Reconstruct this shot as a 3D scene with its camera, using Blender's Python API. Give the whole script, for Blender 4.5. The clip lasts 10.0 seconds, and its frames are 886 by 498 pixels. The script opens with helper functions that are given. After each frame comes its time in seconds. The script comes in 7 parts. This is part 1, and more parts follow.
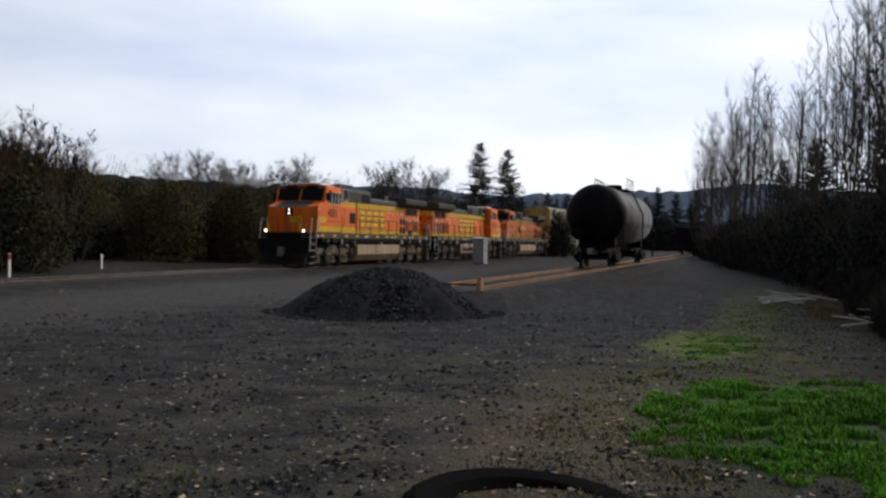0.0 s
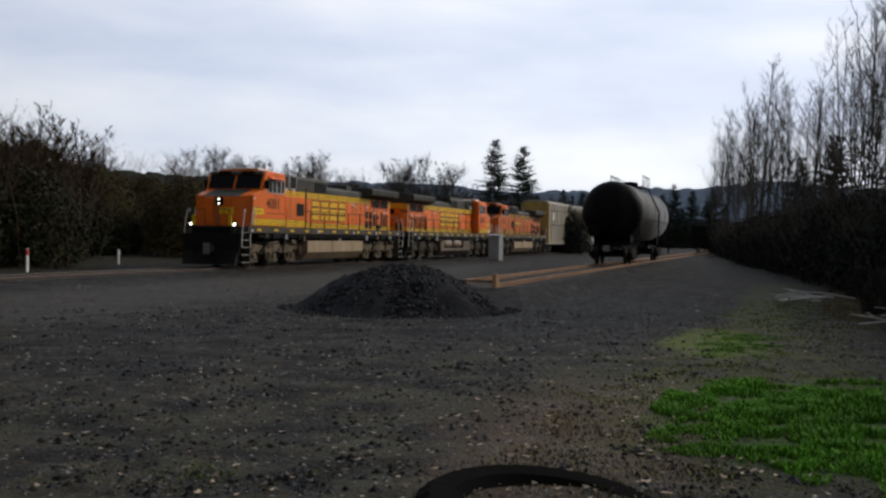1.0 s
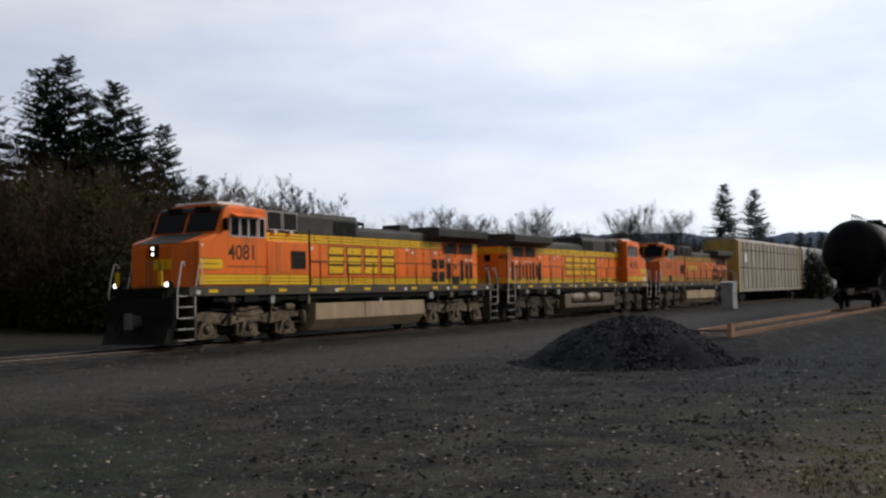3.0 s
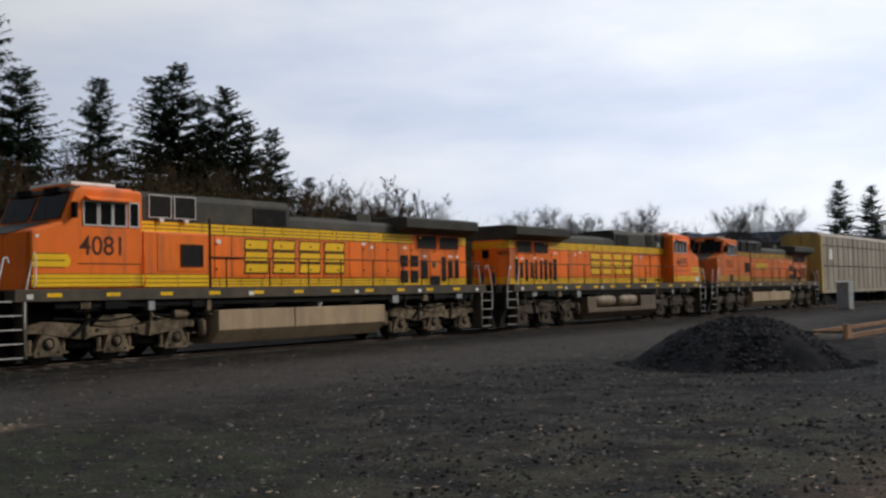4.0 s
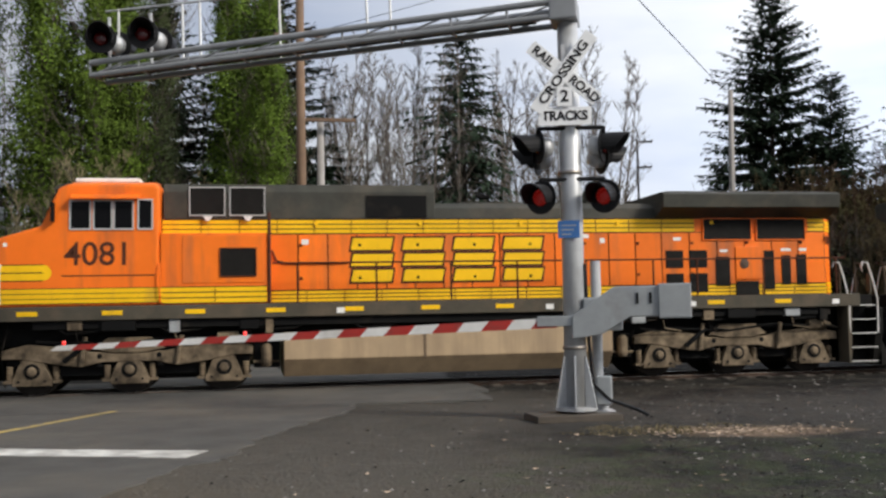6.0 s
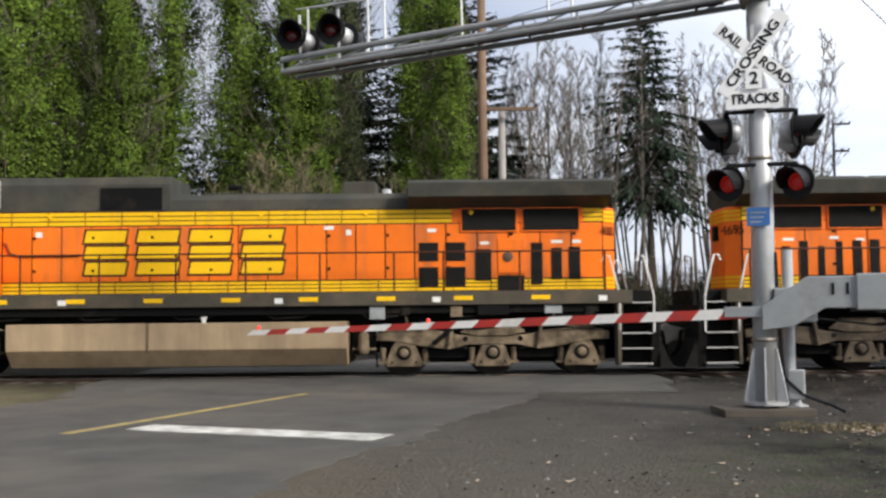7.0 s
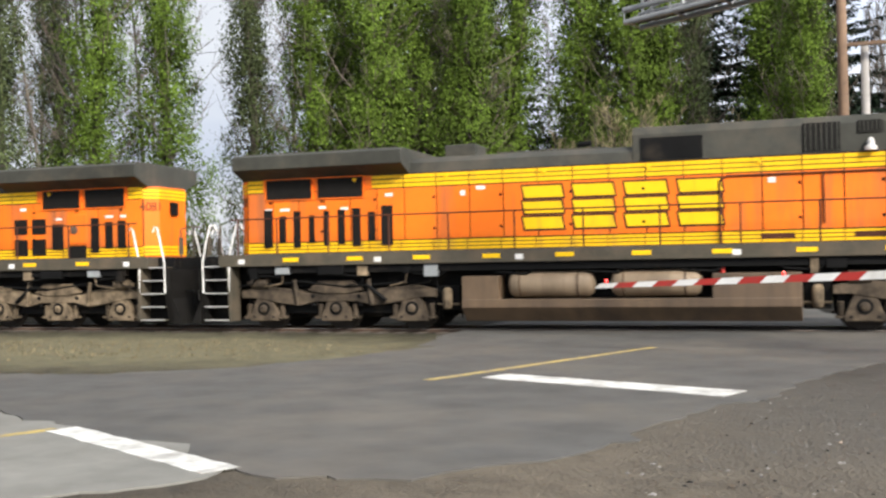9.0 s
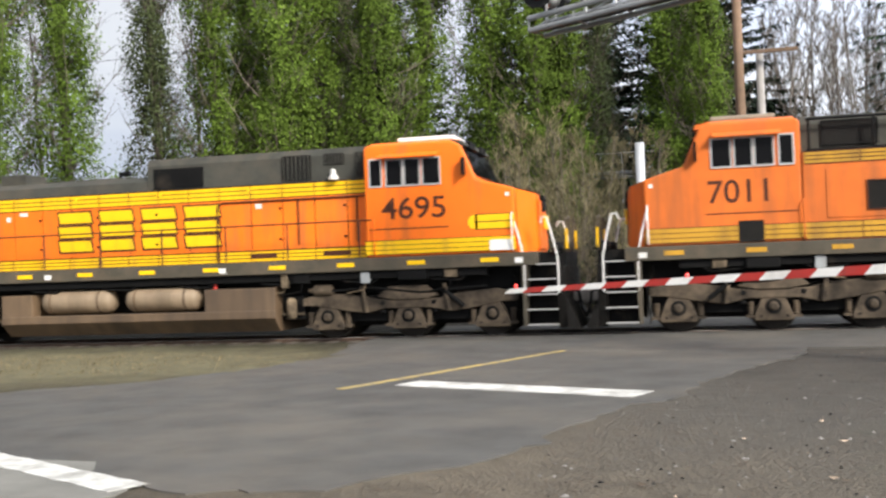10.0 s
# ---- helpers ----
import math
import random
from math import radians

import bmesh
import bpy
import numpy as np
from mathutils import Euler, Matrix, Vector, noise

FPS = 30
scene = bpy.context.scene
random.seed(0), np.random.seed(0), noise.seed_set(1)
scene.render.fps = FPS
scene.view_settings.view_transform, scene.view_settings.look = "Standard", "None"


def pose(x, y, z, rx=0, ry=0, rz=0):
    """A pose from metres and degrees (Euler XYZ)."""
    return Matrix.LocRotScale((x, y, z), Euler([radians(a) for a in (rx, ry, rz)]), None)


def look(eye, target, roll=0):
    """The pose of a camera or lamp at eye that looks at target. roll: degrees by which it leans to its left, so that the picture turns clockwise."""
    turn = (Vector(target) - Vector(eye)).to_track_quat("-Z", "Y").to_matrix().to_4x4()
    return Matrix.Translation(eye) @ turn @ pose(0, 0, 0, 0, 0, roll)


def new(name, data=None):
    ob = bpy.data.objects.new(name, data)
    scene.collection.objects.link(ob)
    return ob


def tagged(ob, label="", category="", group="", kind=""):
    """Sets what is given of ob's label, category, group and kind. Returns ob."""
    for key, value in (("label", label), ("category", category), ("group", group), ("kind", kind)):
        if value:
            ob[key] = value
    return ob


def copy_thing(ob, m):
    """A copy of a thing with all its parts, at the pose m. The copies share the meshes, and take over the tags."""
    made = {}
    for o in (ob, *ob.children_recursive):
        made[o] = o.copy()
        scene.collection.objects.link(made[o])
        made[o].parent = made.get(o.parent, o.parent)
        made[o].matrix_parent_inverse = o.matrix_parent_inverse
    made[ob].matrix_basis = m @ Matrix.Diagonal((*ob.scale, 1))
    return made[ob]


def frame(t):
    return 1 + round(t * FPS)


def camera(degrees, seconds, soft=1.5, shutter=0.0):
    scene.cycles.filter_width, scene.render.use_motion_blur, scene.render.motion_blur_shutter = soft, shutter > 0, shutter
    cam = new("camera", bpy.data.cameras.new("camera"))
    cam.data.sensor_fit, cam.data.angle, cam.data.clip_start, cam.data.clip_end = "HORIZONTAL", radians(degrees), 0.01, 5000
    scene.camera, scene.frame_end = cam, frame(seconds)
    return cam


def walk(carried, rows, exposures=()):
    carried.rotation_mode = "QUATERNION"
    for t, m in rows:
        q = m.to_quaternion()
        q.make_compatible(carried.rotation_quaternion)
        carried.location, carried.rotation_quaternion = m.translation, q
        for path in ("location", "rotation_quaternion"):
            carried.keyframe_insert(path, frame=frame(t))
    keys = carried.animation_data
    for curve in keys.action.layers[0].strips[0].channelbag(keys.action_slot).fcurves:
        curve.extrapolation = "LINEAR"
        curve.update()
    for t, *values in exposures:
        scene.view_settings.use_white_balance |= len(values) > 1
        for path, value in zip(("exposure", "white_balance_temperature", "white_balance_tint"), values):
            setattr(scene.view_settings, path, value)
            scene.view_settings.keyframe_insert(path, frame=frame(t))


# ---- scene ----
# exposures along the clip, and the strength of sky and sun
EXPOSURES = [(0.0, -0.40), (0.5, -0.51), (1.0, -0.54), (1.5, -0.50), (2.5, -0.43), (4.0, -0.46), (4.5, -0.42), (5.0, 0.06), (5.5, 0.36), (6.0, 0.36), (7.5, 0.92), (8.5, 1.25), (10.0, 1.22)]
SKY, SKY_LOW, SKY_HIGH, GLOW_AZ = 1.0, 0.42, 1.66, 87.0
SUN = 2.4

# ---- camera ----
LENS = 46.68
EYE = (0.0, 0.0, 1.58)
# seconds, yaw, pitch, roll of the hand-held camera, which stays on one spot
TURNS = [
    (0.0, -73.08, -0.48, -0.85), (0.5, -73.46, -1.30, -1.04), (1.0, -72.22, -0.68, -1.02), (1.2, -71.00, 0.11, -0.46),
    (1.5, -69.00, -0.41, 0.82), (1.7, -64.67, 1.79, 1.50), (2.0, -59.06, 2.71, 1.32), (2.2, -60.17, 1.60, 1.20),
    (2.5, -61.15, 1.37, 1.47), (2.7, -60.57, 1.77, 1.45), (3.8, -56.18, 2.64, 1.04), (4.0, -53.81, 2.49, 1.26),
    (4.2, -48.86, 2.10, 1.40), (4.5, -38.68, 2.18, 1.75), (4.7, -32.00, 2.13, 2.78), (5.0, -24.53, 2.67, 3.90),
    (5.2, -21.11, 2.44, 4.03), (5.5, -16.73, 2.49, 3.33), (5.8, -12.30, 3.51, 1.97), (6.0, -10.43, 3.65, 1.10),
    (6.2, -8.31, 4.27, 0.71), (7.3, 2.43, 2.92, 0.63), (7.5, 4.32, 3.02, 0.67), (7.8, 7.15, 1.68, 1.37),
    (8.0, 8.61, 0.81, 1.56), (8.2, 9.68, 1.53, 1.65), (8.5, 13.47, 1.51, 2.45), (8.8, 18.49, 1.07, 2.33),
    (9.0, 18.81, 0.83, 1.03), (9.2, 17.99, 1.24, 0.90), (9.5, 16.95, 1.32, 1.25), (10.0, 13.82, 1.11, 2.07)]
# seconds and the place of the train's head along the track
TRAIN = [
    (0.0, 49.89), (0.5, 45.32), (1.0, 40.74), (1.5, 36.13), (2.0, 31.53), (2.5, 26.90), (3.8, 14.50), (4.0, 12.57),
    (4.5, 7.65), (5.0, 2.81), (5.5, -2.10), (6.0, -6.99), (6.2, -8.97), (7.3, -20.30), (7.5, -22.35), (8.0, -27.43),
    (8.5, -32.44), (9.0, -37.44), (9.5, -42.41), (10.0, -47.41)]
TRACK_Y = 24.35
SIDING_Y = 7.9

cam = camera(LENS, 10.0, soft=2.5, shutter=0.12)
walk(cam, [(t, pose(*EYE, 90 + p, r, y)) for t, y, p, r in TURNS],
     exposures=EXPOSURES)

# ---- sky and sun ----
SUN_EL, SUN_AZ = 32.0, 132.0
world = bpy.data.worlds.new("overcast_sky")
scene.world = world
world.use_nodes = True
wn, wl = world.node_tree.nodes, world.node_tree.links
wn.clear()
w_out = wn.new("ShaderNodeOutputWorld")
w_bg = wn.new("ShaderNodeBackground")
w_sky = wn.new("ShaderNodeTexSky")
w_sky.sky_type = "NISHITA"
w_sky.sun_disc = False
w_sky.sun_elevation = radians(SUN_EL)
w_sky.sun_rotation = radians(SUN_AZ)
w_sky.dust_density = 3.0
w_gain = wn.new("ShaderNodeMix")
w_gain.data_type = "RGBA"
w_gain.blend_type = "MULTIPLY"
w_gain.inputs[0].default_value = 1.0
w_gain.inputs[7].default_value = (0.11, 0.11, 0.11, 1)
wl.new(w_sky.outputs[0], w_gain.inputs[6])
w_tc = wn.new("ShaderNodeTexCoord")
w_map = wn.new("ShaderNodeMapping")
w_map.inputs["Scale"].default_value = (1.6, 1.6, 6.0)
wl.new(w_tc.outputs["Generated"], w_map.inputs[0])
w_noise = wn.new("ShaderNodeTexNoise")
w_noise.inputs["Scale"].default_value = 1.7
w_noise.inputs["Detail"].default_value = 5
w_noise.inputs["Roughness"].default_value = 0.5
wl.new(w_map.outputs[0], w_noise.inputs[0])
w_ramp = wn.new("ShaderNodeValToRGB")
w_ramp.color_ramp.elements[0].position = 0.30
w_ramp.color_ramp.elements[0].color = (0.60, 0.68, 0.86, 1)
w_ramp.color_ramp.elements[1].position = 0.62
w_ramp.color_ramp.elements[1].color = (0.91, 0.94, 1.0, 1)
wl.new(w_noise.outputs[0], w_ramp.inputs[0])
w_mix = wn.new("ShaderNodeMix")
w_mix.data_type = "RGBA"
w_mix.inputs[0].default_value = 0.88
wl.new(w_gain.outputs[2], w_mix.inputs[6])
wl.new(w_ramp.outputs[0], w_mix.inputs[7])
# thin cloud is brightest on the sun's side and greyer away from it
w_dot = wn.new("ShaderNodeVectorMath")
w_dot.operation = "DOT_PRODUCT"
w_dot.inputs[1].default_value = (math.sin(radians(GLOW_AZ)), math.cos(radians(GLOW_AZ)), 0.1)
wl.new(w_tc.outputs["Generated"], w_dot.inputs[0])
w_fall = wn.new("ShaderNodeMapRange")
for i, v in enumerate((-0.5, 1.0, 0.0, 1.0)):
    w_fall.inputs[i + 1].default_value = v
wl.new(w_dot.outputs["Value"], w_fall.inputs[0])
w_pow = wn.new("ShaderNodeMath")
w_pow.operation = "POWER"
w_pow.inputs[1].default_value = 2.0
wl.new(w_fall.outputs[0], w_pow.inputs[0])
w_lum = wn.new("ShaderNodeMath")
w_lum.operation = "MULTIPLY_ADD"
w_lum.inputs[1].default_value = SKY_HIGH - SKY_LOW
w_lum.inputs[2].default_value = SKY_LOW
wl.new(w_pow.outputs[0], w_lum.inputs[0])
w_str = wn.new("ShaderNodeMath")
w_str.operation = "MULTIPLY"
w_str.inputs[1].default_value = SKY
wl.new(w_lum.outputs[0], w_str.inputs[0])
wl.new(w_str.outputs[0], w_bg.inputs[1])
wl.new(w_mix.outputs[2], w_bg.inputs[0])
wl.new(w_bg.outputs[0], w_out.inputs[0])

sun = new("sun", bpy.data.lights.new("sun", "SUN"))
sun.data.energy = SUN
sun.data.angle = radians(12)
sun.data.color = (1.0, 0.94, 0.84)
a = radians(SUN_AZ)
sun.matrix_world = look((60 * math.sin(a), 60 * math.cos(a), 60 * math.tan(radians(SUN_EL))), (0, 0, 0))


# ---- materials ----
def material(name, base, rough=0.6, metal=0.0, vary=0.25, grain=8.0, bump=0.0, fine=60.0, dirt=None, dirt_amount=0.0,
             dirt_scale=1.2, piece=0.0, island=0.0, glow=None, power=0.0, spec=0.5, streak=False):
    """A painted, worn or natural surface: base colour varied at two scales, with dirt, grain and relief."""
    m = bpy.data.materials.new(name)
    m.use_nodes = True
    n, l = m.node_tree.nodes, m.node_tree.links
    b = n["Principled BSDF"]
    tc = n.new("ShaderNodeTexCoord")
    co = tc.outputs["Object"]
    if streak:
        mp = n.new("ShaderNodeMapping")
        mp.inputs["Scale"].default_value = (1.0, 1.0, 0.12)
        l.new(co, mp.inputs[0])
        cs = mp.outputs[0]
    else:
        cs = co

    def noise_node(scale, detail, source):
        t = n.new("ShaderNodeTexNoise")
        t.inputs["Scale"].default_value = scale
        t.inputs["Detail"].default_value = detail
        t.inputs["Roughness"].default_value = 0.62
        l.new(source, t.inputs[0])
        return t.outputs[0]

    def mix(kind, fac, one, two):
        x = n.new("ShaderNodeMix")
        x.data_type, x.blend_type = "RGBA", kind
        for s, v in ((0, fac), (6, one), (7, two)):
            if isinstance(v, (int, float)):
                x.inputs[s].default_value = v
            elif isinstance(v, tuple):
                x.inputs[s].default_value = (*v, 1)
            else:
                l.new(v, x.inputs[s])
        return x.outputs[2]

    def ramp(source, lo, hi, a0, a1):
        r = n.new("ShaderNodeMapRange")
        r.inputs[1].default_value, r.inputs[2].default_value = lo, hi
        r.inputs[3].default_value, r.inputs[4].default_value = a0, a1
        l.new(source, r.inputs[0])
        return r.outputs[0]

    def scaled(source, lo, hi):
        v = ramp(source, 0.25, 0.75, lo, hi)
        c = n.new("ShaderNodeCombineColor")
        for i in range(3):
            l.new(v, c.inputs[i])
        return c.outputs[0]

    big, small = noise_node(grain * 0.18, 3, co), noise_node(grain, 5, co)
    col = mix("MULTIPLY", 1.0, base, scaled(big, 1 - vary, 1 + vary))
    col = mix("MULTIPLY", 1.0, col, scaled(small, 1 - vary * 0.8, 1 + vary * 0.8))
    if piece:
        oi = n.new("ShaderNodeObjectInfo")
        col = mix("MULTIPLY", 1.0, col, scaled(oi.outputs["Random"], 1 - piece, 1 + piece))
    if island:
        g = n.new("ShaderNodeNewGeometry")
        col = mix("MULTIPLY", 1.0, col, scaled(g.outputs["Random Per Island"], 1 - island, 1 + island))
    if dirt:
        d = noise_node(dirt_scale, 6, cs)
        col = mix("MIX", ramp(d, 0.62 - 0.4 * dirt_amount, 0.80 - 0.2 * dirt_amount, 0.0, 0.85), col, dirt)
    l.new(col, b.inputs["Base Color"])
    b.inputs["Metallic"].default_value = metal
    b.inputs["Specular IOR Level"].default_value = spec
    l.new(ramp(small, 0.3, 0.7, max(0.05, rough - 0.12), min(1.0, rough + 0.12)), b.inputs["Roughness"])
    if bump:
        bp = n.new("ShaderNodeBump")
        bp.inputs["Strength"].default_value = min(1.0, bump)
        bp.inputs["Distance"].default_value = 0.02
        l.new(noise_node(fine, 4, co), bp.inputs["Height"])
        l.new(bp.outputs[0], b.inputs["Normal"])
    if glow:
        b.inputs["Emission Color"].default_value = (*glow, 1)
        b.inputs["Emission Strength"].default_value = power
    return m


ORANGE = material("orange_paint", (0.88, 0.172, 0.010), 0.45, spec=0.3, vary=0.07, grain=3, dirt=(0.30, 0.10, 0.04), dirt_amount=0.22, dirt_scale=1.6, streak=True)
ORANGE_DOOR = material("orange_door_paint", (0.90, 0.185, 0.011), 0.42, spec=0.3, vary=0.07, grain=4, piece=0.08, dirt=(0.30, 0.11, 0.05), dirt_amount=0.25, dirt_scale=1.5, streak=True)
YELLOW = material("yellow_paint", (0.88, 0.52, 0.005), 0.45, spec=0.3, vary=0.08, grain=4, dirt=(0.34, 0.21, 0.04), dirt_amount=0.15, dirt_scale=2.0, streak=True)
ROOF = material("dark_green_grey_roof_paint", (0.052, 0.052, 0.044), 0.6, vary=0.25, grain=3, dirt=(0.10, 0.085, 0.065), dirt_amount=0.35, dirt_scale=0.9, spec=0.15)
SILL = material("brown_grey_sill_paint", (0.075, 0.066, 0.05), 0.6, vary=0.2, grain=5, dirt=(0.13, 0.10, 0.07), dirt_amount=0.4, dirt_scale=1.4, spec=0.15)
BLACK = material("black_underframe", (0.006, 0.006, 0.006), 0.65, vary=0.3, grain=6, dirt=(0.04, 0.032, 0.024), dirt_amount=0.15, spec=0.12)
GRILLE = material("black_grille_mesh", (0.009, 0.008, 0.007), 0.6, vary=0.3, grain=30, bump=0.6, fine=160, spec=0.15)
# black blotches are grime, plus the shade of the casting's recesses painted in
TRUCK = material("dusty_truck_casting", (0.25, 0.19, 0.125), 0.75, vary=0.35, grain=5, bump=0.3, fine=40, dirt=(0.016, 0.013, 0.010), dirt_amount=0.72, dirt_scale=2.4, spec=0.15)
TRUCKOILY = material("oily_brown_truck_casting", (0.125, 0.095, 0.066), 0.7, vary=0.4, grain=5, bump=0.3, fine=40, dirt=(0.012, 0.010, 0.008), dirt_amount=0.78, dirt_scale=2.2, spec=0.2)
RESERVOIR = material("dusty_brown_reservoir", (0.27, 0.20, 0.13), 0.6, vary=0.2, grain=3, dirt=(0.10, 0.07, 0.045), dirt_amount=0.45, dirt_scale=1.4, streak=True)
ORANGEDUST = material("faded_dusty_orange_paint", (0.64, 0.150, 0.026), 0.55, spec=0.2, vary=0.10, grain=3, dirt=(0.20, 0.085, 0.04), dirt_amount=0.35, dirt_scale=1.3, streak=True)
YELLOWDUST = material("faded_dusty_yellow_paint", (0.50, 0.27, 0.03), 0.6, spec=0.2, vary=0.12, grain=4, dirt=(0.18, 0.11, 0.04), dirt_amount=0.35, dirt_scale=1.6, streak=True)
TANKTAN = material("dusty_tan_fuel_tank", (0.40, 0.29, 0.175), 0.75, vary=0.14, grain=3, dirt=(0.20, 0.14, 0.09), dirt_amount=0.35, dirt_scale=1.3, streak=True)
TANKBROWN = material("oily_brown_fuel_tank", (0.15, 0.098, 0.056), 0.6, vary=0.25, grain=3, dirt=(0.05, 0.035, 0.025), dirt_amount=0.5, dirt_scale=1.1, streak=True)
STEEL = material("worn_steel", (0.30, 0.27, 0.24), 0.45, metal=0.8, vary=0.25, grain=6)
WHEELDARK = material("dark_oily_wheel_steel", (0.035, 0.03, 0.026), 0.5, metal=0.3, vary=0.3, grain=6, spec=0.15)
GALV = material("galvanised_pole", (0.48, 0.49, 0.50), 0.48, metal=0.35, vary=0.14, grain=5, dirt=(0.30, 0.29, 0.27), dirt_amount=0.3, dirt_scale=2, streak=True)
GALVARM = material("dull_galvanised_arm", (0.27, 0.28, 0.29), 0.55, metal=0.3, vary=0.15, grain=5)
WHITE = material("white_paint", (0.78, 0.77, 0.74), 0.5, vary=0.08, grain=6, dirt=(0.42, 0.39, 0.34), dirt_amount=0.25)
SIGNWHITE = material("clean_white_sign_sheeting", (0.82, 0.83, 0.84), 0.45, vary=0.05, grain=6)
PALEWOOD = material("bleached_broken_wood", (0.55, 0.52, 0.48), 0.8, vary=0.2, grain=6)
LAMPGLASS = material("lit_lamp", (0.9, 0.9, 0.85), 0.3, glow=(1.0, 0.93, 0.80), power=5.0)
REDLAMP = material("lit_red_lamp", (0.05, 0.004, 0.004), 0.3, glow=(1.0, 0.04, 0.03), power=0.07)
REDSMALL = material("small_lit_red_lamp", (0.5, 0.02, 0.02), 0.3, glow=(1.0, 0.05, 0.04), power=0.8)
DARKRED = material("dark_red_lens", (0.10, 0.008, 0.008), 0.2, vary=0.1)
GLASS = material("dark_window_glass", (0.004, 0.004, 0.0045), 0.06, vary=0.1, spec=0.1)
WINFRAME = material("aluminium_window_frame", (0.55, 0.54, 0.52), 0.45, metal=0.4, vary=0.1)
MAROON = material("dark_brown_lettering", (0.075, 0.028, 0.016), 0.5, vary=0.1, spec=0.15)
BLACKPAINT = material("black_lamp_paint", (0.014, 0.014, 0.015), 0.5, vary=0.2, spec=0.15)
REDPAINT = material("red_reflective_paint", (0.42, 0.030, 0.022), 0.45, vary=0.1, dirt=(0.2, 0.05, 0.04), dirt_amount=0.3, dirt_scale=4)
BLUEPAINT = material("blue_plate_paint", (0.035, 0.13, 0.36), 0.45, vary=0.1)
BOXGREY = material("grey_mechanism_paint", (0.34, 0.36, 0.37), 0.5, metal=0.2, vary=0.1, dirt=(0.2, 0.19, 0.17), dirt_amount=0.3)
RAILTOP = material("polished_rail_head", (0.55, 0.53, 0.50), 0.35, metal=0.5, vary=0.2, grain=5)
RUST = material("rusty_rail_side", (0.095, 0.06, 0.042), 0.8, vary=0.35, grain=8, bump=0.3)
RUSTLIGHT = material("light_rust_siding_rail", (0.36, 0.20, 0.11), 0.75, vary=0.3, grain=6, bump=0.3)
TIE = material("weathered_timber_tie", (0.085, 0.07, 0.055), 0.85, vary=0.35, grain=6, bump=0.5, piece=0.25)
CONCRETE = material("grey_concrete", (0.30, 0.29, 0.27), 0.85, vary=0.2, grain=4, bump=0.3)
ASPHALT = material("worn_asphalt", (0.090, 0.087, 0.081), 0.8, vary=0.2, grain=7, bump=0.25, fine=120, dirt=(0.14, 0.125, 0.105), dirt_amount=0.42, dirt_scale=0.35, spec=0.08)
PALEROAD = material("pale_worn_road", (0.19, 0.185, 0.165), 0.85, vary=0.16, grain=6, bump=0.25, fine=120, dirt=(0.12, 0.115, 0.10), dirt_amount=0.35, dirt_scale=0.5, spec=0.08)
ROADWHITE = material("worn_white_road_paint", (0.66, 0.65, 0.60), 0.7, vary=0.12, grain=9, dirt=(0.20, 0.19, 0.17), dirt_amount=0.60, dirt_scale=4)
ROADYELLOW = material("worn_yellow_road_paint", (0.42, 0.31, 0.085), 0.75, vary=0.15, grain=9, dirt=(0.14, 0.125, 0.10), dirt_amount=0.65, dirt_scale=5)
MOUNDMAT = material("black_gravel_pile", (0.022, 0.022, 0.024), 0.85, vary=0.5, grain=14, bump=1.0, fine=30, spec=0.08)
STONE = material("grey_gravel_stone", (0.115, 0.108, 0.10), 0.85, vary=0.2, island=0.85, spec=0.08)
DARKSTONE = material("black_gravel_stone", (0.028, 0.028, 0.03), 0.8, vary=0.2, island=0.7, spec=0.08)
LEAFLITTER = material("dead_leaves", (0.30, 0.23, 0.17), 0.85, vary=0.2, island=0.6, spec=0.08)
RUBBER = material("black_tyre_rubber", (0.004, 0.004, 0.004), 0.95, vary=0.3, spec=0.03)
BARK = material("grey_brown_bark", (0.068, 0.059, 0.052), 0.9, vary=0.35, grain=5, bump=0.6, fine=25, piece=0.2, spec=0.08)
ALDER = material("pale_alder_bark", (0.15, 0.13, 0.112), 0.9, vary=0.35, grain=5, bump=0.4, fine=25, piece=0.2, spec=0.08)
TWIG = material("grey_brown_twigs", (0.066, 0.057, 0.050), 0.9, vary=0.2, island=0.25, piece=0.15, spec=0.08)
PALETWIG = material("pale_brown_twigs", (0.125, 0.105, 0.085), 0.9, vary=0.2, island=0.3, piece=0.15, spec=0.08)
REDTWIG = material("russet_brush_twigs", (0.056, 0.034, 0.023), 0.9, vary=0.25, island=0.35, piece=0.15, spec=0.08)
NEEDLE = material("dark_conifer_needles", (0.026, 0.042, 0.026), 0.8, vary=0.25, island=0.45, piece=0.15, spec=0.08)
IVY = material("ivy_leaves", (0.078, 0.120, 0.018), 0.8, vary=0.58, grain=1.3, island=0.45, piece=0.15, spec=0.08)
IVYDARK = material("dull_ivy_leaves", (0.064, 0.080, 0.034), 0.8, vary=0.5, grain=1.3, island=0.45, piece=0.15, spec=0.08)
# leaves near black: the shade among the brush is in their colour
UNDERBRUSH = material("shade_dark_undergrowth_leaves", (0.017, 0.021, 0.015), 0.85, vary=0.3, grain=1.5, island=0.5, spec=0.05)
STRAWTWIG = material("pale_olive_scrub_twigs", (0.19, 0.165, 0.095), 0.9, vary=0.25, island=0.35, piece=0.2, spec=0.05)
WILLOW = material("olive_brown_willow_twigs", (0.085, 0.066, 0.036), 0.9, vary=0.25, island=0.35, piece=0.2, spec=0.05)
OLIVE = material("olive_brown_brush_leaves", (0.062, 0.054, 0.024), 0.85, vary=0.35, grain=0.8, island=0.45, piece=0.2, spec=0.05)
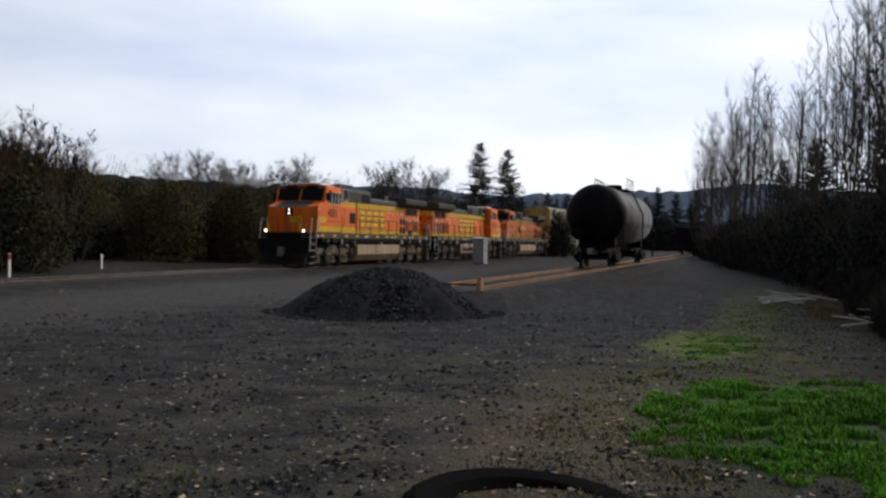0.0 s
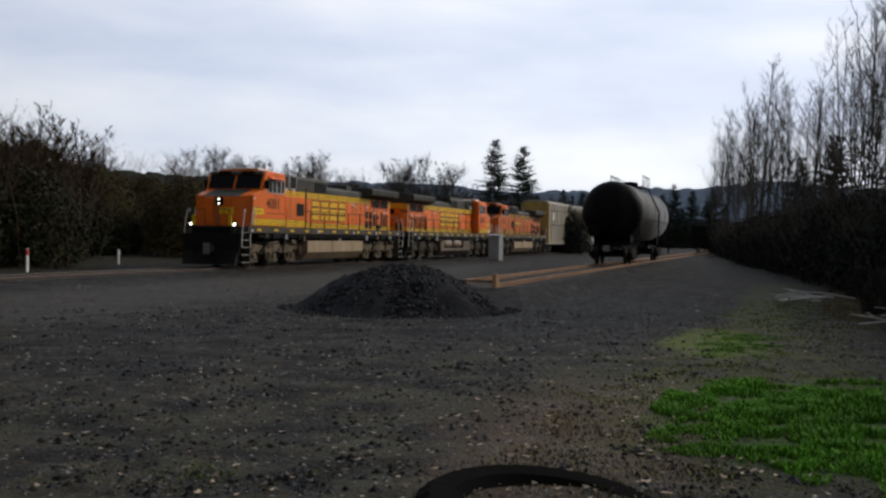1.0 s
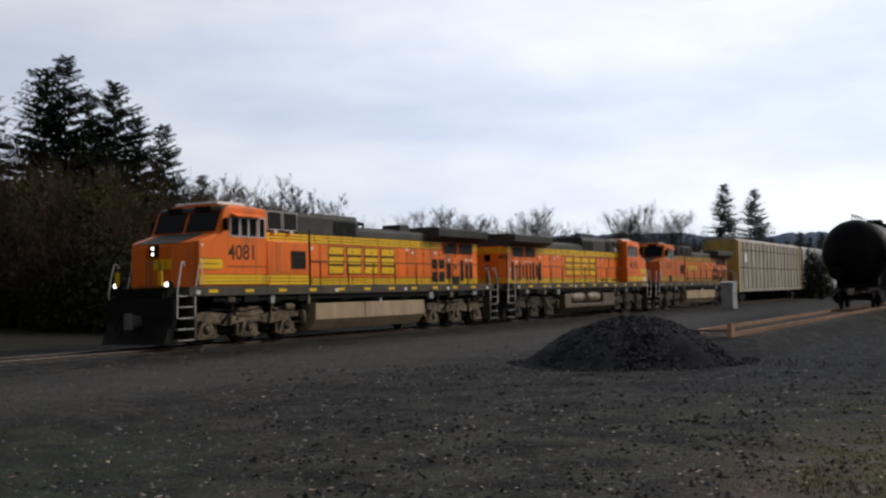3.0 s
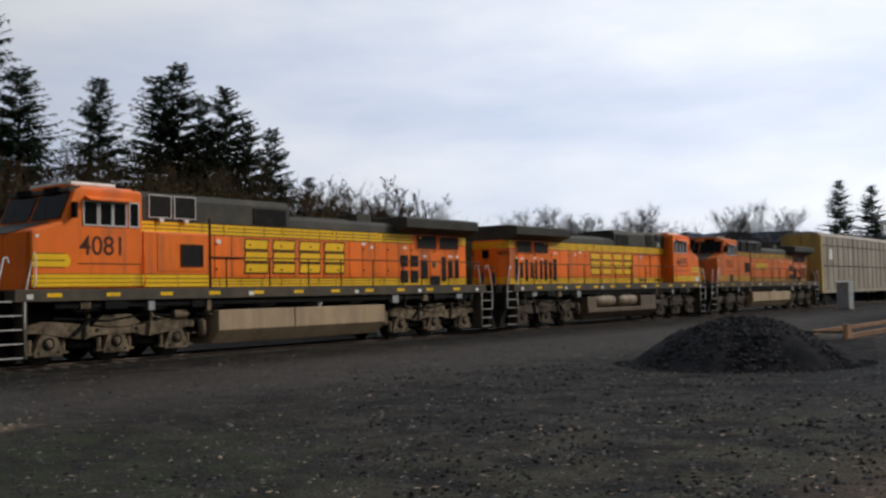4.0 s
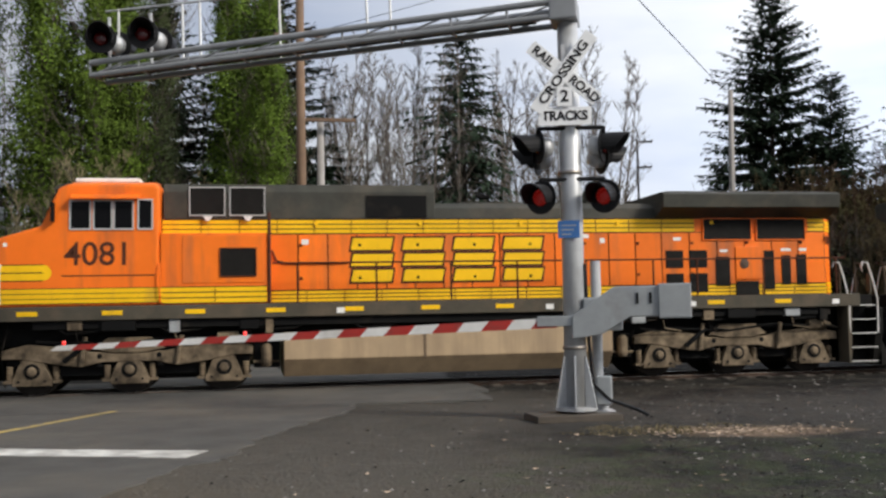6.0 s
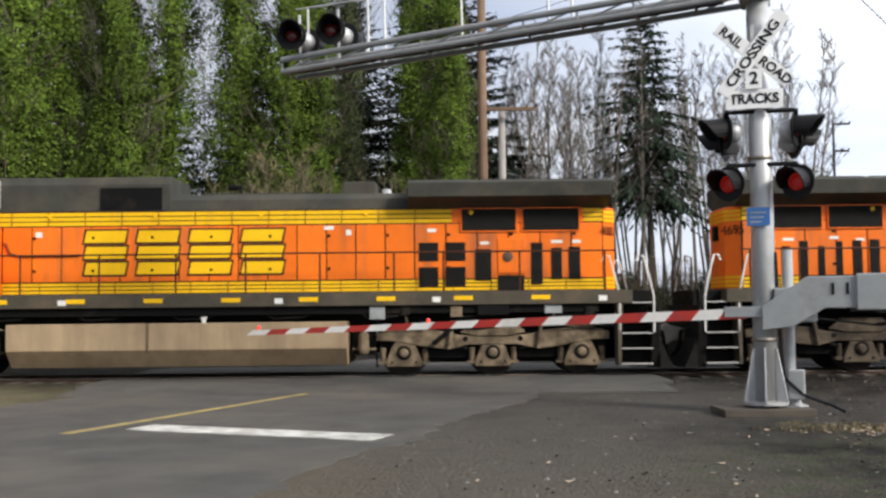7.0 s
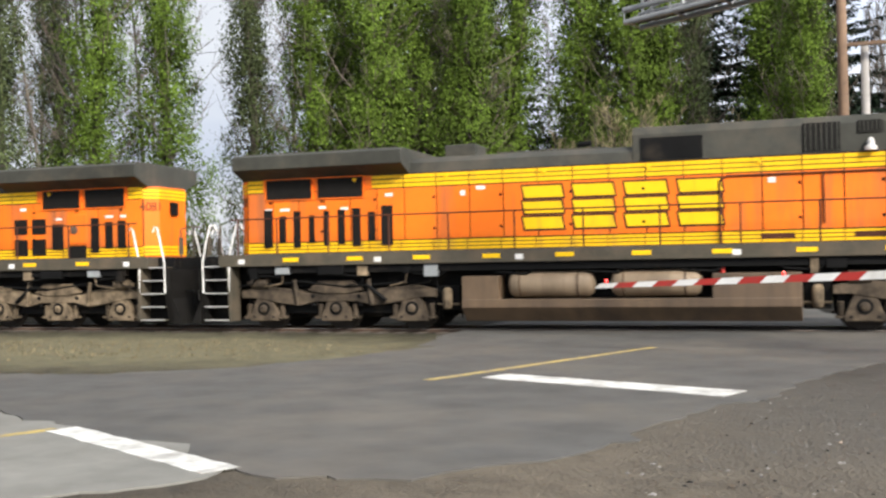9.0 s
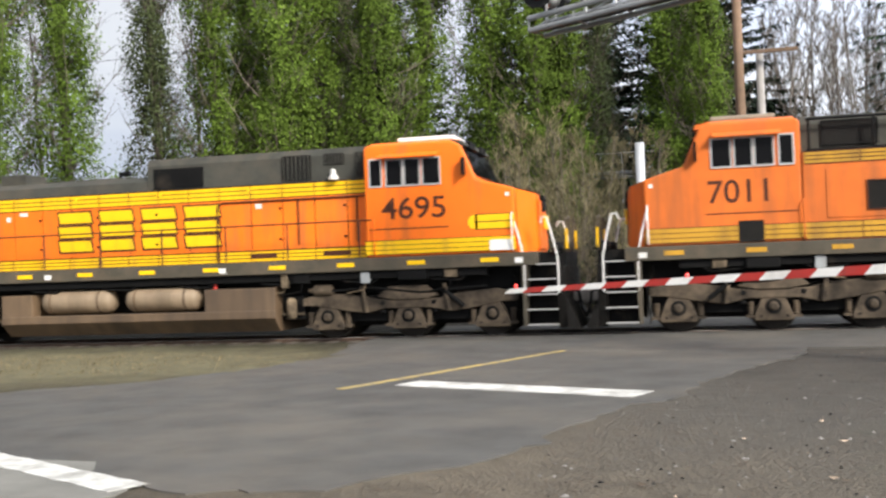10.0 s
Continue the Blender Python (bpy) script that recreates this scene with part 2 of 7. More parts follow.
BRAMBLE = material("olive_bramble_leaves", (0.021, 0.024, 0.011), 0.8, vary=0.3, grain=1.5, island=0.6, spec=0.08)
GRASS = material("bright_green_grass", (0.085, 0.225, 0.016), 0.7, vary=0.25, grain=2.5, island=0.45, spec=0.08)
MOSS = material("olive_green_moss", (0.095, 0.125, 0.022), 0.9, vary=0.35, grain=1.6, island=0.45, spec=0.05)
DRYGRASS = material("dry_straw_grass", (0.17, 0.14, 0.080), 0.85, vary=0.25, grain=2.5, island=0.4, spec=0.08)
WOODPOLE = material("brown_utility_pole_wood", (0.19, 0.12, 0.075), 0.85, vary=0.25, grain=5, bump=0.4, dirt=(0.09, 0.065, 0.05), dirt_amount=0.4, streak=True)
GREYPOLE = material("weathered_grey_pole_wood", (0.30, 0.28, 0.26), 0.85, vary=0.2, grain=5, bump=0.3, streak=True)
CARTAN = material("dusty_tan_freight_car", (0.31, 0.275, 0.215), 0.65, vary=0.14, grain=3, dirt=(0.16, 0.12, 0.08), dirt_amount=0.42, dirt_scale=0.9, streak=True, piece=0.1)
CARYELLOW = material("faded_yellow_car_end", (0.50, 0.33, 0.07), 0.6, vary=0.14, grain=3, dirt=(0.16, 0.12, 0.07), dirt_amount=0.4, dirt_scale=1.2, streak=True)
CARWHITE = material("dusty_white_freight_car", (0.52, 0.52, 0.52), 0.6, vary=0.12, grain=3, dirt=(0.28, 0.26, 0.24), dirt_amount=0.4, dirt_scale=0.9, streak=True, piece=0.08)
TANKBLACK = material("black_tank_car_paint", (0.006, 0.006, 0.007), 0.55, vary=0.3, grain=2, dirt=(0.03, 0.026, 0.022), dirt_amount=0.25, dirt_scale=0.7, streak=True, spec=0.07)
# streaky grey over a black tank: the sun's sheen put into the colour
TANKSHEEN = material("painted_sheen_tank_shell", (0.030, 0.029, 0.029), 0.5, vary=0.2, grain=2, dirt=(0.085, 0.078, 0.066), dirt_amount=0.4, dirt_scale=0.6, streak=True, spec=0.2)
# both hills have the distance haze mixed into their base colour
HILL = material("haze_tinted_hill", (0.095, 0.122, 0.165), 0.95, vary=0.22, grain=0.06, spec=0.0)
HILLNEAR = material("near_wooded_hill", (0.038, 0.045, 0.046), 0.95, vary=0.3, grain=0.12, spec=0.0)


def ground_material():
    """Dark wet gravel and dirt, with brown leaf litter, moss and grass where they grow, and some shade painted in."""
    m = bpy.data.materials.new("gravel_ground")
    m.use_nodes = True
    n, l = m.node_tree.nodes, m.node_tree.links
    b = n["Principled BSDF"]
    co = n.new("ShaderNodeTexCoord").outputs["Object"]

    def noise_node(scale, detail=5, rough=0.6):
        t = n.new("ShaderNodeTexNoise")
        t.inputs["Scale"].default_value, t.inputs["Detail"].default_value, t.inputs["Roughness"].default_value = scale, detail, rough
        l.new(co, t.inputs[0])
        return t.outputs[0]

    def rng(source, lo, hi, a0=0.0, a1=1.0):
        r = n.new("ShaderNodeMapRange")
        for i, v in enumerate((lo, hi, a0, a1)):
            r.inputs[i + 1].default_value = v
        l.new(source, r.inputs[0])
        return r.outputs[0]

    def calc(op, a0, a1):
        c = n.new("ShaderNodeMath")
        c.operation = op
        for i, v in enumerate((a0, a1)):
            if isinstance(v, (int, float)):
                c.inputs[i].default_value = v
            else:
                l.new(v, c.inputs[i])
        return c.outputs[0]

    def mix(fac, one, two, kind="MIX"):
        x = n.new("ShaderNodeMix")
        x.data_type, x.blend_type = "RGBA", kind
        for s, v in ((0, fac), (6, one), (7, two)):
            if isinstance(v, (int, float)):
                x.inputs[s].default_value = v
            elif isinstance(v, tuple):
                x.inputs[s].default_value = (*v, 1)
            else:
                l.new(v, x.inputs[s])
        return x.outputs[2]

    def patch(cx, cy, rx, ry, soft=0.5, wobble=0.7):
        """1 inside an uneven patch of the plan, 0 outside."""
        mp = n.new("ShaderNodeMapping")
        mp.vector_type = "POINT"
        mp.inputs["Location"].default_value = (-cx / rx, -cy / ry, 0)
        mp.inputs["Scale"].default_value = (1 / rx, 1 / ry, 0)
        l.new(co, mp.inputs[0])
        ln = n.new("ShaderNodeVectorMath")
        ln.operation = "LENGTH"
        l.new(mp.outputs[0], ln.inputs[0])
        d = calc("ADD", ln.outputs["Value"], calc("MULTIPLY", calc("SUBTRACT", noise_node(0.9, 5), 0.5), wobble * 2))
        return rng(d, 1 - soft * 0.5, 1 + soft * 0.5, 1.0, 0.0)

    fine, mid, big = noise_node(26, 6, 0.7), noise_node(3.2, 5), noise_node(0.35, 4)
    col = mix(rng(big, 0.35, 0.65), (0.024, 0.0235, 0.023), (0.041, 0.038, 0.034))
    col = mix(rng(mid, 0.45, 0.72, 0.0, 0.7), col, (0.055, 0.049, 0.041))
    vor = n.new("ShaderNodeTexVoronoi")
    vor.inputs["Scale"].default_value = 22
    l.new(co, vor.inputs[0])
    blot = noise_node(1.1, 6, 0.65)
    col = mix(rng(blot, 0.40, 0.60), mix(1.0, col, (0.46, 0.47, 0.48), "MULTIPLY"), mix(1.0, col, (1.50, 1.46, 1.36), "MULTIPLY"))
    clod = noise_node(9.0, 4, 0.7)
    col = mix(rng(clod, 0.40, 0.60), mix(1.0, col, (0.60, 0.60, 0.60), "MULTIPLY"), mix(1.0, col, (1.30, 1.28, 1.22), "MULTIPLY"))
    col = mix(rng(vor.outputs["Distance"], 0.0, 0.55, 0.0, 1.0), mix(1.0, col, (1.38, 1.36, 1.32), "MULTIPLY"), mix(1.0, col, (0.58, 0.58, 0.58), "MULTIPLY"))
    # paler packed strip beside the line
    col = mix(calc("MULTIPLY", patch(30, 16.0, 30, 3.4, 0.8, 0.3), rng(mid, 0.3, 0.65, 0.3, 0.85)), col, (0.074, 0.068, 0.060))
    # brown dirt by the track, pale verge by the crossing, leaf litter, moss and grass
    col = mix(calc("MULTIPLY", patch(-14, 18.5, 9, 4.2, 0.8, 0.45), rng(mid, 0.3, 0.6, 0.5, 0.95)), col, (0.170, 0.155, 0.095))
    col = mix(calc("MULTIPLY", patch(-1.2, 9.2, 4.0, 5.4, 0.9, 0.4), rng(mid, 0.3, 0.65, 0.5, 0.95)), col, (0.145, 0.122, 0.092))
    for cx, cy, rx, ry in ((0.9, 12.6, 2.3, 4.2), (3.2, 19.2, 2.6, 4.0)):
        col = mix(calc("MULTIPLY", patch(cx, cy, rx, ry, 1.1, 0.5), rng(mid, 0.3, 0.65, 0.55, 0.95)), col, (0.084, 0.078, 0.068))
    # no soil change here: the camera's dark vignette is put into the colour
    col = mix(calc("MULTIPLY", patch(24, 3.8, 9, 2.8, 1.0, 0.4), 0.5), col, (0.020, 0.020, 0.021))
    col = mix(calc("MULTIPLY", patch(9.4, 1.5, 3.0, 1.0, 0.8), 0.6), col, (0.150, 0.108, 0.074))
    col = mix(calc("MULTIPLY", patch(6.9, 13.45, 1.0, 0.55, 0.9, 0.9), 0.8), col, (0.26, 0.18, 0.12))
    col = mix(calc("MULTIPLY", patch(5.6, 9.5, 3.5, 3.2), rng(mid, 0.42, 0.62, 0.0, 0.5)), col, (0.055, 0.072, 0.035))
    col = mix(calc("MULTIPLY", patch(9.0, 3.6, 5.5, 3.0, 0.9), rng(blot, 0.42, 0.62, 0.0, 0.6)), col, (0.060, 0.058, 0.034))
    col = mix(calc("MULTIPLY", patch(13.5, 0.2, 5.0, 1.7, 0.8), rng(mid, 0.40, 0.60, 0.1, 0.8)), col, (0.085, 0.088, 0.030))
    col = mix(calc("MULTIPLY", patch(18.0, 0.9, 2.6, 0.8), 0.85), col, (0.095, 0.125, 0.022))
    col = mix(calc("MULTIPLY", patch(25, 0.2, 5.0, 0.7), 0.7), col, (0.080, 0.095, 0.024))
    col = mix(calc("MULTIPLY", patch(33, -0.2, 12, 1.0), 0.7), col, (0.055, 0.062, 0.026))
    col = mix(calc("MULTIPLY", patch(10.5, -1.0, 2.6, 1.9), 0.9), col, (0.045, 0.095, 0.016))
    # tree shade along the yard's brushy edge, painted dark into the soil
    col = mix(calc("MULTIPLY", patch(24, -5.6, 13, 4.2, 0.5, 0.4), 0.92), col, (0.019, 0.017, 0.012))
    # ground beyond the track coloured darker than the yard
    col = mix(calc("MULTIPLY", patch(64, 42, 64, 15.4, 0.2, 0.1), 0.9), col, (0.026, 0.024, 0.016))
    l.new(col, b.inputs["Base Color"])
    l.new(rng(mid, 0.3, 0.7, 0.62, 0.95), b.inputs["Roughness"])
    b.inputs["Specular IOR Level"].default_value = 0.1
    bp = n.new("ShaderNodeBump")
    bp.inputs["Strength"].default_value, bp.inputs["Distance"].default_value = 0.7, 0.03
    l.new(calc("ADD", calc("ADD", fine, calc("MULTIPLY", noise_node(6.5, 4, 0.6), 2.2)), calc("MULTIPLY", vor.outputs["Distance"], -0.8)), bp.inputs["Height"])
    l.new(bp.outputs[0], b.inputs["Normal"])
    return m


GROUND = ground_material()


# ---- builders ----
def part(name, bm, mat, parent=None, label="", smooth=False):
    """Links a bmesh as one mesh object, under a thing or a part."""
    me = bpy.data.meshes.new(name)
    bm.to_mesh(me)
    bm.free()
    return part_mesh(name, me, mat, parent, label, smooth)


def part_mesh(name, me, mat, parent=None, label="", smooth=False):
    if not me.materials:
        me.materials.append(mat)
    if smooth:
        me.polygons.foreach_set("use_smooth", [True] * len(me.polygons))
    ob = new(name, me)
    if parent:
        ob.parent = parent
    if label:
        tagged(ob, label)
    return ob


def thing(name, label, category, group="", kind="", at=None):
    e = new(name)
    e.empty_display_size = 0.3
    if at is not None:
        e.matrix_basis = at
    return tagged(e, label, category, group, kind)


def add_box(bm, x0, x1, y0, y1, z0, z1, m=None):
    vs = [bm.verts.new(p) for p in ((x0, y0, z0), (x1, y0, z0), (x1, y1, z0), (x0, y1, z0), (x0, y0, z1), (x1, y0, z1), (x1, y1, z1), (x0, y1, z1))]
    for f in ((3, 2, 1, 0), (4, 5, 6, 7), (0, 1, 5, 4), (1, 2, 6, 5), (2, 3, 7, 6), (3, 0, 4, 7)):
        bm.faces.new([vs[i] for i in f])
    if m is not None:
        bmesh.ops.transform(bm, matrix=m, verts=vs)
    return vs


def box(x0, x1, y0, y1, z0, z1, bevel=0.0, m=None):
    bm = bmesh.new()
    add_box(bm, min(x0, x1), max(x0, x1), min(y0, y1), max(y0, y1), min(z0, z1), max(z0, z1), m)
    if bevel:
        bmesh.ops.bevel(bm, geom=bm.edges[:], offset=bevel, segments=2, affect="EDGES", profile=0.6)
    return bm


def prism(outline, axis, a0, a1, bevel=0.0, seg=2):
    """An outline in the plane across an axis ('x': y,z; 'y': x,z; 'z': x,y), drawn out from a0 to a1."""
    bm = bmesh.new()
    place = {"x": lambda u, v, w: (w, u, v), "y": lambda u, v, w: (u, w, v), "z": lambda u, v, w: (u, v, w)}[axis]
    lo = [bm.verts.new(place(u, v, a0)) for u, v in outline]
    hi = [bm.verts.new(place(u, v, a1)) for u, v in outline]
    k = len(outline)
    bm.faces.new(lo), bm.faces.new(hi[::-1])
    for i in range(k):
        bm.faces.new((lo[i], hi[i], hi[(i + 1) % k], lo[(i + 1) % k]))
    bmesh.ops.recalc_face_normals(bm, faces=bm.faces[:])
    if bevel:
        bmesh.ops.bevel(bm, geom=bm.edges[:], offset=bevel, segments=seg, affect="EDGES", profile=0.6)
    return bm


def tube(points, r, sides=8, r_end=None, caps=True, bm=None):
    """A round bar along a line of points."""
    bm = bm or bmesh.new()
    pts = [Vector(p) for p in points]
    rings = []
    for i, p in enumerate(pts):
        d = (pts[min(i + 1, len(pts) - 1)] - pts[max(i - 1, 0)]).normalized()
        u = d.orthogonal().normalized() if i == 0 else (u - d * u.dot(d)).normalized()
        v = d.cross(u)
        rr = r if r_end is None else r + (r_end - r) * i / (len(pts) - 1)
        rings.append([bm.verts.new(p + rr * (math.cos(2 * math.pi * k / sides) * u + math.sin(2 * math.pi * k / sides) * v)) for k in range(sides)])
    for r0, r1 in zip(rings, rings[1:]):
        for k in range(sides):
            bm.faces.new((r0[k], r0[(k + 1) % sides], r1[(k + 1) % sides], r1[k]))
    if caps:
        bm.faces.new(rings[0][::-1]), bm.faces.new(rings[-1])
    return bm


def lathe(profile, at, axis="z", sides=24):
    """A turned body: profile of (radius, height) along an axis."""
    bm = bmesh.new()
    rings = []
    for r, h in profile:
        ring = []
        for k in range(sides):
            c, s = r * math.cos(2 * math.pi * k / sides), r * math.sin(2 * math.pi * k / sides)
            p = {"z": (c, s, h), "y": (c, h, s), "x": (h, c, s)}[axis]
            ring.append(bm.verts.new((p[0] + at[0], p[1] + at[1], p[2] + at[2])))
        rings.append(ring)
    for r0, r1 in zip(rings, rings[1:]):
        for k in range(sides):
            bm.faces.new((r0[k], r0[(k + 1) % sides], r1[(k + 1) % sides], r1[k]))
    bm.faces.new(rings[0]), bm.faces.new(rings[-1])
    bmesh.ops.recalc_face_normals(bm, faces=bm.faces[:])
    return bm


TEXT_MESHES = {}


def lettering(name, words, size, mat, parent, at, label="", squeeze=1.0, bold=0.0):
    """Raised words with the built-in font, turned into a mesh; they read along +x and stand along +y of the pose at."""
    key = (words, size, squeeze, bold, mat.name)
    if key not in TEXT_MESHES:
        c = bpy.data.curves.new(name, "FONT")
        c.body, c.size, c.extrude, c.offset = words, size, 0.004, bold
        c.align_x, c.align_y = "CENTER", "CENTER"
        ob = bpy.data.objects.new(name, c)
        scene.collection.objects.link(ob)
        me = bpy.data.meshes.new_from_object(ob.evaluated_get(bpy.context.evaluated_depsgraph_get()))
        bpy.data.objects.remove(ob)
        me.transform(Matrix.Diagonal((squeeze, 1, 1, 1)))
        me.materials.clear()
        me.materials.append(mat)
        TEXT_MESHES[key] = me
    o = part_mesh(name, TEXT_MESHES[key], mat, parent, label)
    o.matrix_basis = at
    return o


# ---- ground, road and tracks ----
def stretch(lo, hi, fine, far, grow=1.28):
    """Coordinates with even fine steps between lo and hi, and growing steps out to far."""
    c = list(np.arange(lo, hi + 1e-6, fine))
    s = fine
    while c[-1] < far:
        s *= grow
        c.append(c[-1] + s)
    s = fine
    while c[0] > -far:
        s *= grow
        c.insert(0, c[0] - s)
    return c


def ground_height(x, y):
    h = -0.115
    h += 0.035 * noise.noise((x * 0.35, y * 0.35, 0.3)) + 0.022 * noise.noise((x * 1.7, y * 1.7, 4.0))
    road = min(max((3.5 - x - 0.0) / 3.0, 0), 1) * min(max((y - 4.5) / 2.0, 0), 1)
    if y < -2.0 and x > 4:
        h += min(1.2, 0.06 * (-2.0 - y) ** 1.3)
    if y > 29:
        h += min(2.0, (y - 29) * 0.03)
    return h * (1 - road) + -0.10 * road


def build_ground():
    xs, ys = stretch(-16, 34, 0.4, 2600), stretch(-6, 30, 0.4, 2600)
    verts = [(x, y, ground_height(x, y)) for y in ys for x in xs]
    w = len(xs)
    faces = [(j * w + i, j * w + i + 1, (j + 1) * w + i + 1, (j + 1) * w + i) for j in range(len(ys) - 1) for i in range(w - 1)]
    me = bpy.data.meshes.new("ground")
    me.from_pydata(verts, [], faces)
    return tagged(part_mesh("ground", me, GROUND, smooth=True), "dark damp gravel yard with dirt, moss, leaf litter and painted shade", "ground", kind="structure")


build_ground()


def ragged(outline, step=0.22, amount=0.20):
    """The outline with its long edges broken up, as a worn edge is."""
    out = []
    for i, p in enumerate(outline):
        q = outline[(i + 1) % len(outline)]
        n = max(1, min(60, int(math.hypot(q[0] - p[0], q[1] - p[1]) / step)))
        for k in range(n):
            x, y = p[0] + (q[0] - p[0]) * k / n, p[1] + (q[1] - p[1]) * k / n
            dx, dy = (noise.noise((x * 0.8, y * 0.8, q)) + 0.6 * noise.noise((x * 3.1, y * 3.1, q)) for q in (5, 11))
            out.append((x + amount * dx * 2, y + amount * dy * 2))
    return out


def flat_sheet(name, outline, z, mat, label, category="road", depth=0.03):
    outline = ragged(outline)
    return tagged(part(name, prism(outline, "z", z - depth, z), mat), label, category, kind="structure")


ROAD_Z = -0.086

# the road over the crossing, the side road that joins it, and the paler leg of the road
flat_sheet("road", [(-3.9, 7.2), (-3.0, 7.75), (-2.1, 8.6), (-1.4, 10.2), (-0.45, 12.9), (0.4, 15.2), (3.0, 22.2), (4.6, 27.0), (12.0, 46.0), (4.6, 49.0),
                    (-3.4, 29.0), (-5.6, 24.0), (-6.7, 21.0), (-7.6, 17.6), (-8.7, 15.2), (-10.6, 13.7), (-13.5, 13.7), (-40.0, 24.5), (-42.0, 20.0), (-12.0, 10.9), (-8.9, 9.85), (-4.6, 7.75)],
           ROAD_Z, ASPHALT, "worn grey asphalt road over a level crossing")
flat_sheet("road_leg", [(-4.25, 7.62), (-9.2, 9.95), (-18.0, -7.5), (-13.1, -9.8), (-5.6, 5.6)], ROAD_Z + 0.006, PALEROAD, "pale worn concrete road leading to the crossing", depth=0.05)


def stripe_on_road(name, p0, p1, width, mat, label, z=ROAD_Z + 0.004):
    d = (Vector(p1) - Vector(p0)).normalized()
    n = Vector((-d.y, d.x)) * width / 2
    a0, a1 = Vector(p0), Vector(p1)
    k = 14
    side = [tuple(a0 + (a1 - a0) * i / k - n * random.uniform(0.90, 1.08)) for i in range(k + 1)] + [tuple(a1 + (a0 - a1) * i / k + n * random.uniform(0.90, 1.08)) for i in range(k + 1)]
    return tagged(part(name, prism(side, "z", z - 0.003, z + 0.003), mat), label, "road marking", kind="structure")


stripe_on_road("stop_line", (-0.70, 13.15), (-4.20, 14.60), 0.62, ROADWHITE, "worn white stop line before the rails")
stripe_on_road("stop_line", (-4.47, 7.38), (-7.3, 8.92), 0.36, ROADWHITE, "worn white stop line on the pale road", ROAD_Z + 0.010)
stripe_on_road("centre_line", (-5.0, 13.9), (-1.68, 21.95), 0.17, ROADYELLOW, "worn yellow centre line")
stripe_on_road("centre_line", (-7.35, 8.90), (-15.2, -6.5), 0.14, ROADYELLOW, "worn yellow centre line on the pale road", ROAD_Z + 0.010)


def rail_profile(y, top, s=1.0):
    return [(y + u * s, top + v * s) for u, v in ((-0.07, -0.17), (0.07, -0.17), (0.07, -0.155), (0.012, -0.135), (0.012, -0.045), (0.036, -0.035), (0.036, -0.004),
                                                  (0.028, 0.0), (-0.028, 0.0), (-0.036, -0.004), (-0.036, -0.035), (-0.012, -0.045), (-0.012, -0.135), (-0.07, -0.155))]


def build_track(name, y, x0, x1, top, body, label, shiny, group):
    t = thing(name, label, "railway track", kind="structure")
    for side in (-0.7535, 0.7535):
        r = part("rail", prism(rail_profile(y + side, top), "x", x0, x1), body, t, "long steel rail")
        if shiny:
            part("rail_head", box(x0, x1, y + side - 0.027, y + side + 0.027, top, top + 0.003), RAILTOP, r, "polished running surface")
    return t


main_track = build_track("main_track", TRACK_Y, -140, 420, 0.0, RUST, "main line track with polished rails", True, "")
siding_track = build_track("siding_track", SIDING_Y, 26.8, 240, 0.33, RUSTLIGHT, "siding track with light rust on its rails", False, "")
tagged(part("ballast", prism([(TRACK_Y - 2.3, -0.20), (TRACK_Y - 1.6, -0.085), (TRACK_Y + 1.6, -0.085), (TRACK_Y + 2.3, -0.20)], "x", 5.2, 420), GROUND), "low bed of dark stained ballast", "ballast", kind="structure")
tagged(part("ballast", prism([(TRACK_Y - 2.3, -0.20), (TRACK_Y - 1.6, -0.085), (TRACK_Y + 1.6, -0.085), (TRACK_Y + 2.3, -0.20)], "x", -140, -7.6), GROUND), "low bed of dark stained ballast", "ballast", kind="structure")
siding_bed = prism([(SIDING_Y - 2.4, -0.20), (SIDING_Y - 1.5, 0.20), (SIDING_Y + 1.5, 0.20), (SIDING_Y + 2.4, -0.20)], "x", 23.5, 240)
for v in siding_bed.verts:
    if v.co.x < 24 and v.co.z > 0:
        v.co.x += 3.1
tagged(part("ballast", siding_bed, GROUND), "raised bed of dark gravel under the siding", "ballast", kind="structure")
tie_mesh = None
for tr, y, x0, x1, top in ((main_track, TRACK_Y, -34, 60, -0.085), (siding_track, SIDING_Y, 27.0, 82, 0.20)):
    x = x0
    while x < x1:
        if not (tr is main_track and -7.4 < x < 5.0):
            if tie_mesh is None:
                o = part("tie", box(-0.11, 0.11, -1.28, 1.28, -0.10, 0.02, 0.012), TIE, tr)
                tie_mesh = o.data
            else:
                o = part_mesh("tie", tie_mesh, TIE, tr)
            o.matrix_basis = pose(x + random.uniform(-0.02, 0.02), y + random.uniform(-0.05, 0.05), top, 0, 0, random.uniform(-1, 1))
        x += 0.52 if tr is main_track else 0.55
for y0, y1 in ((-2.9, -0.84), (-0.64, 0.64), (0.84, 2.9)):
    tagged(part("crossing_panel", box(-7.5, 4.9, TRACK_Y + y0, TRACK_Y + y1, -0.10, -0.012, 0.01), ASPHALT), "asphalt crossing panel between the rails", "road", kind="structure")
for s0 in (-1, 1):
    tagged(part("crossing_ramp", prism([(TRACK_Y + s0 * 2.9, -0.014), (TRACK_Y + s0 * 4.6, ROAD_Z + 0.002), (TRACK_Y + s0 * 4.6, -0.12), (TRACK_Y + s0 * 2.9, -0.12)], "x", -7.3, 4.6), ASPHALT), "short asphalt ramp up to the rails", "road", kind="structure")


# ---- train ----
def side_pose(x, s, y, z):
    """A pose for lettering on a side wall, upright and readable from outside."""
    return pose(x, s * y, z, 90, 0, 0 if s < 0 else 180)


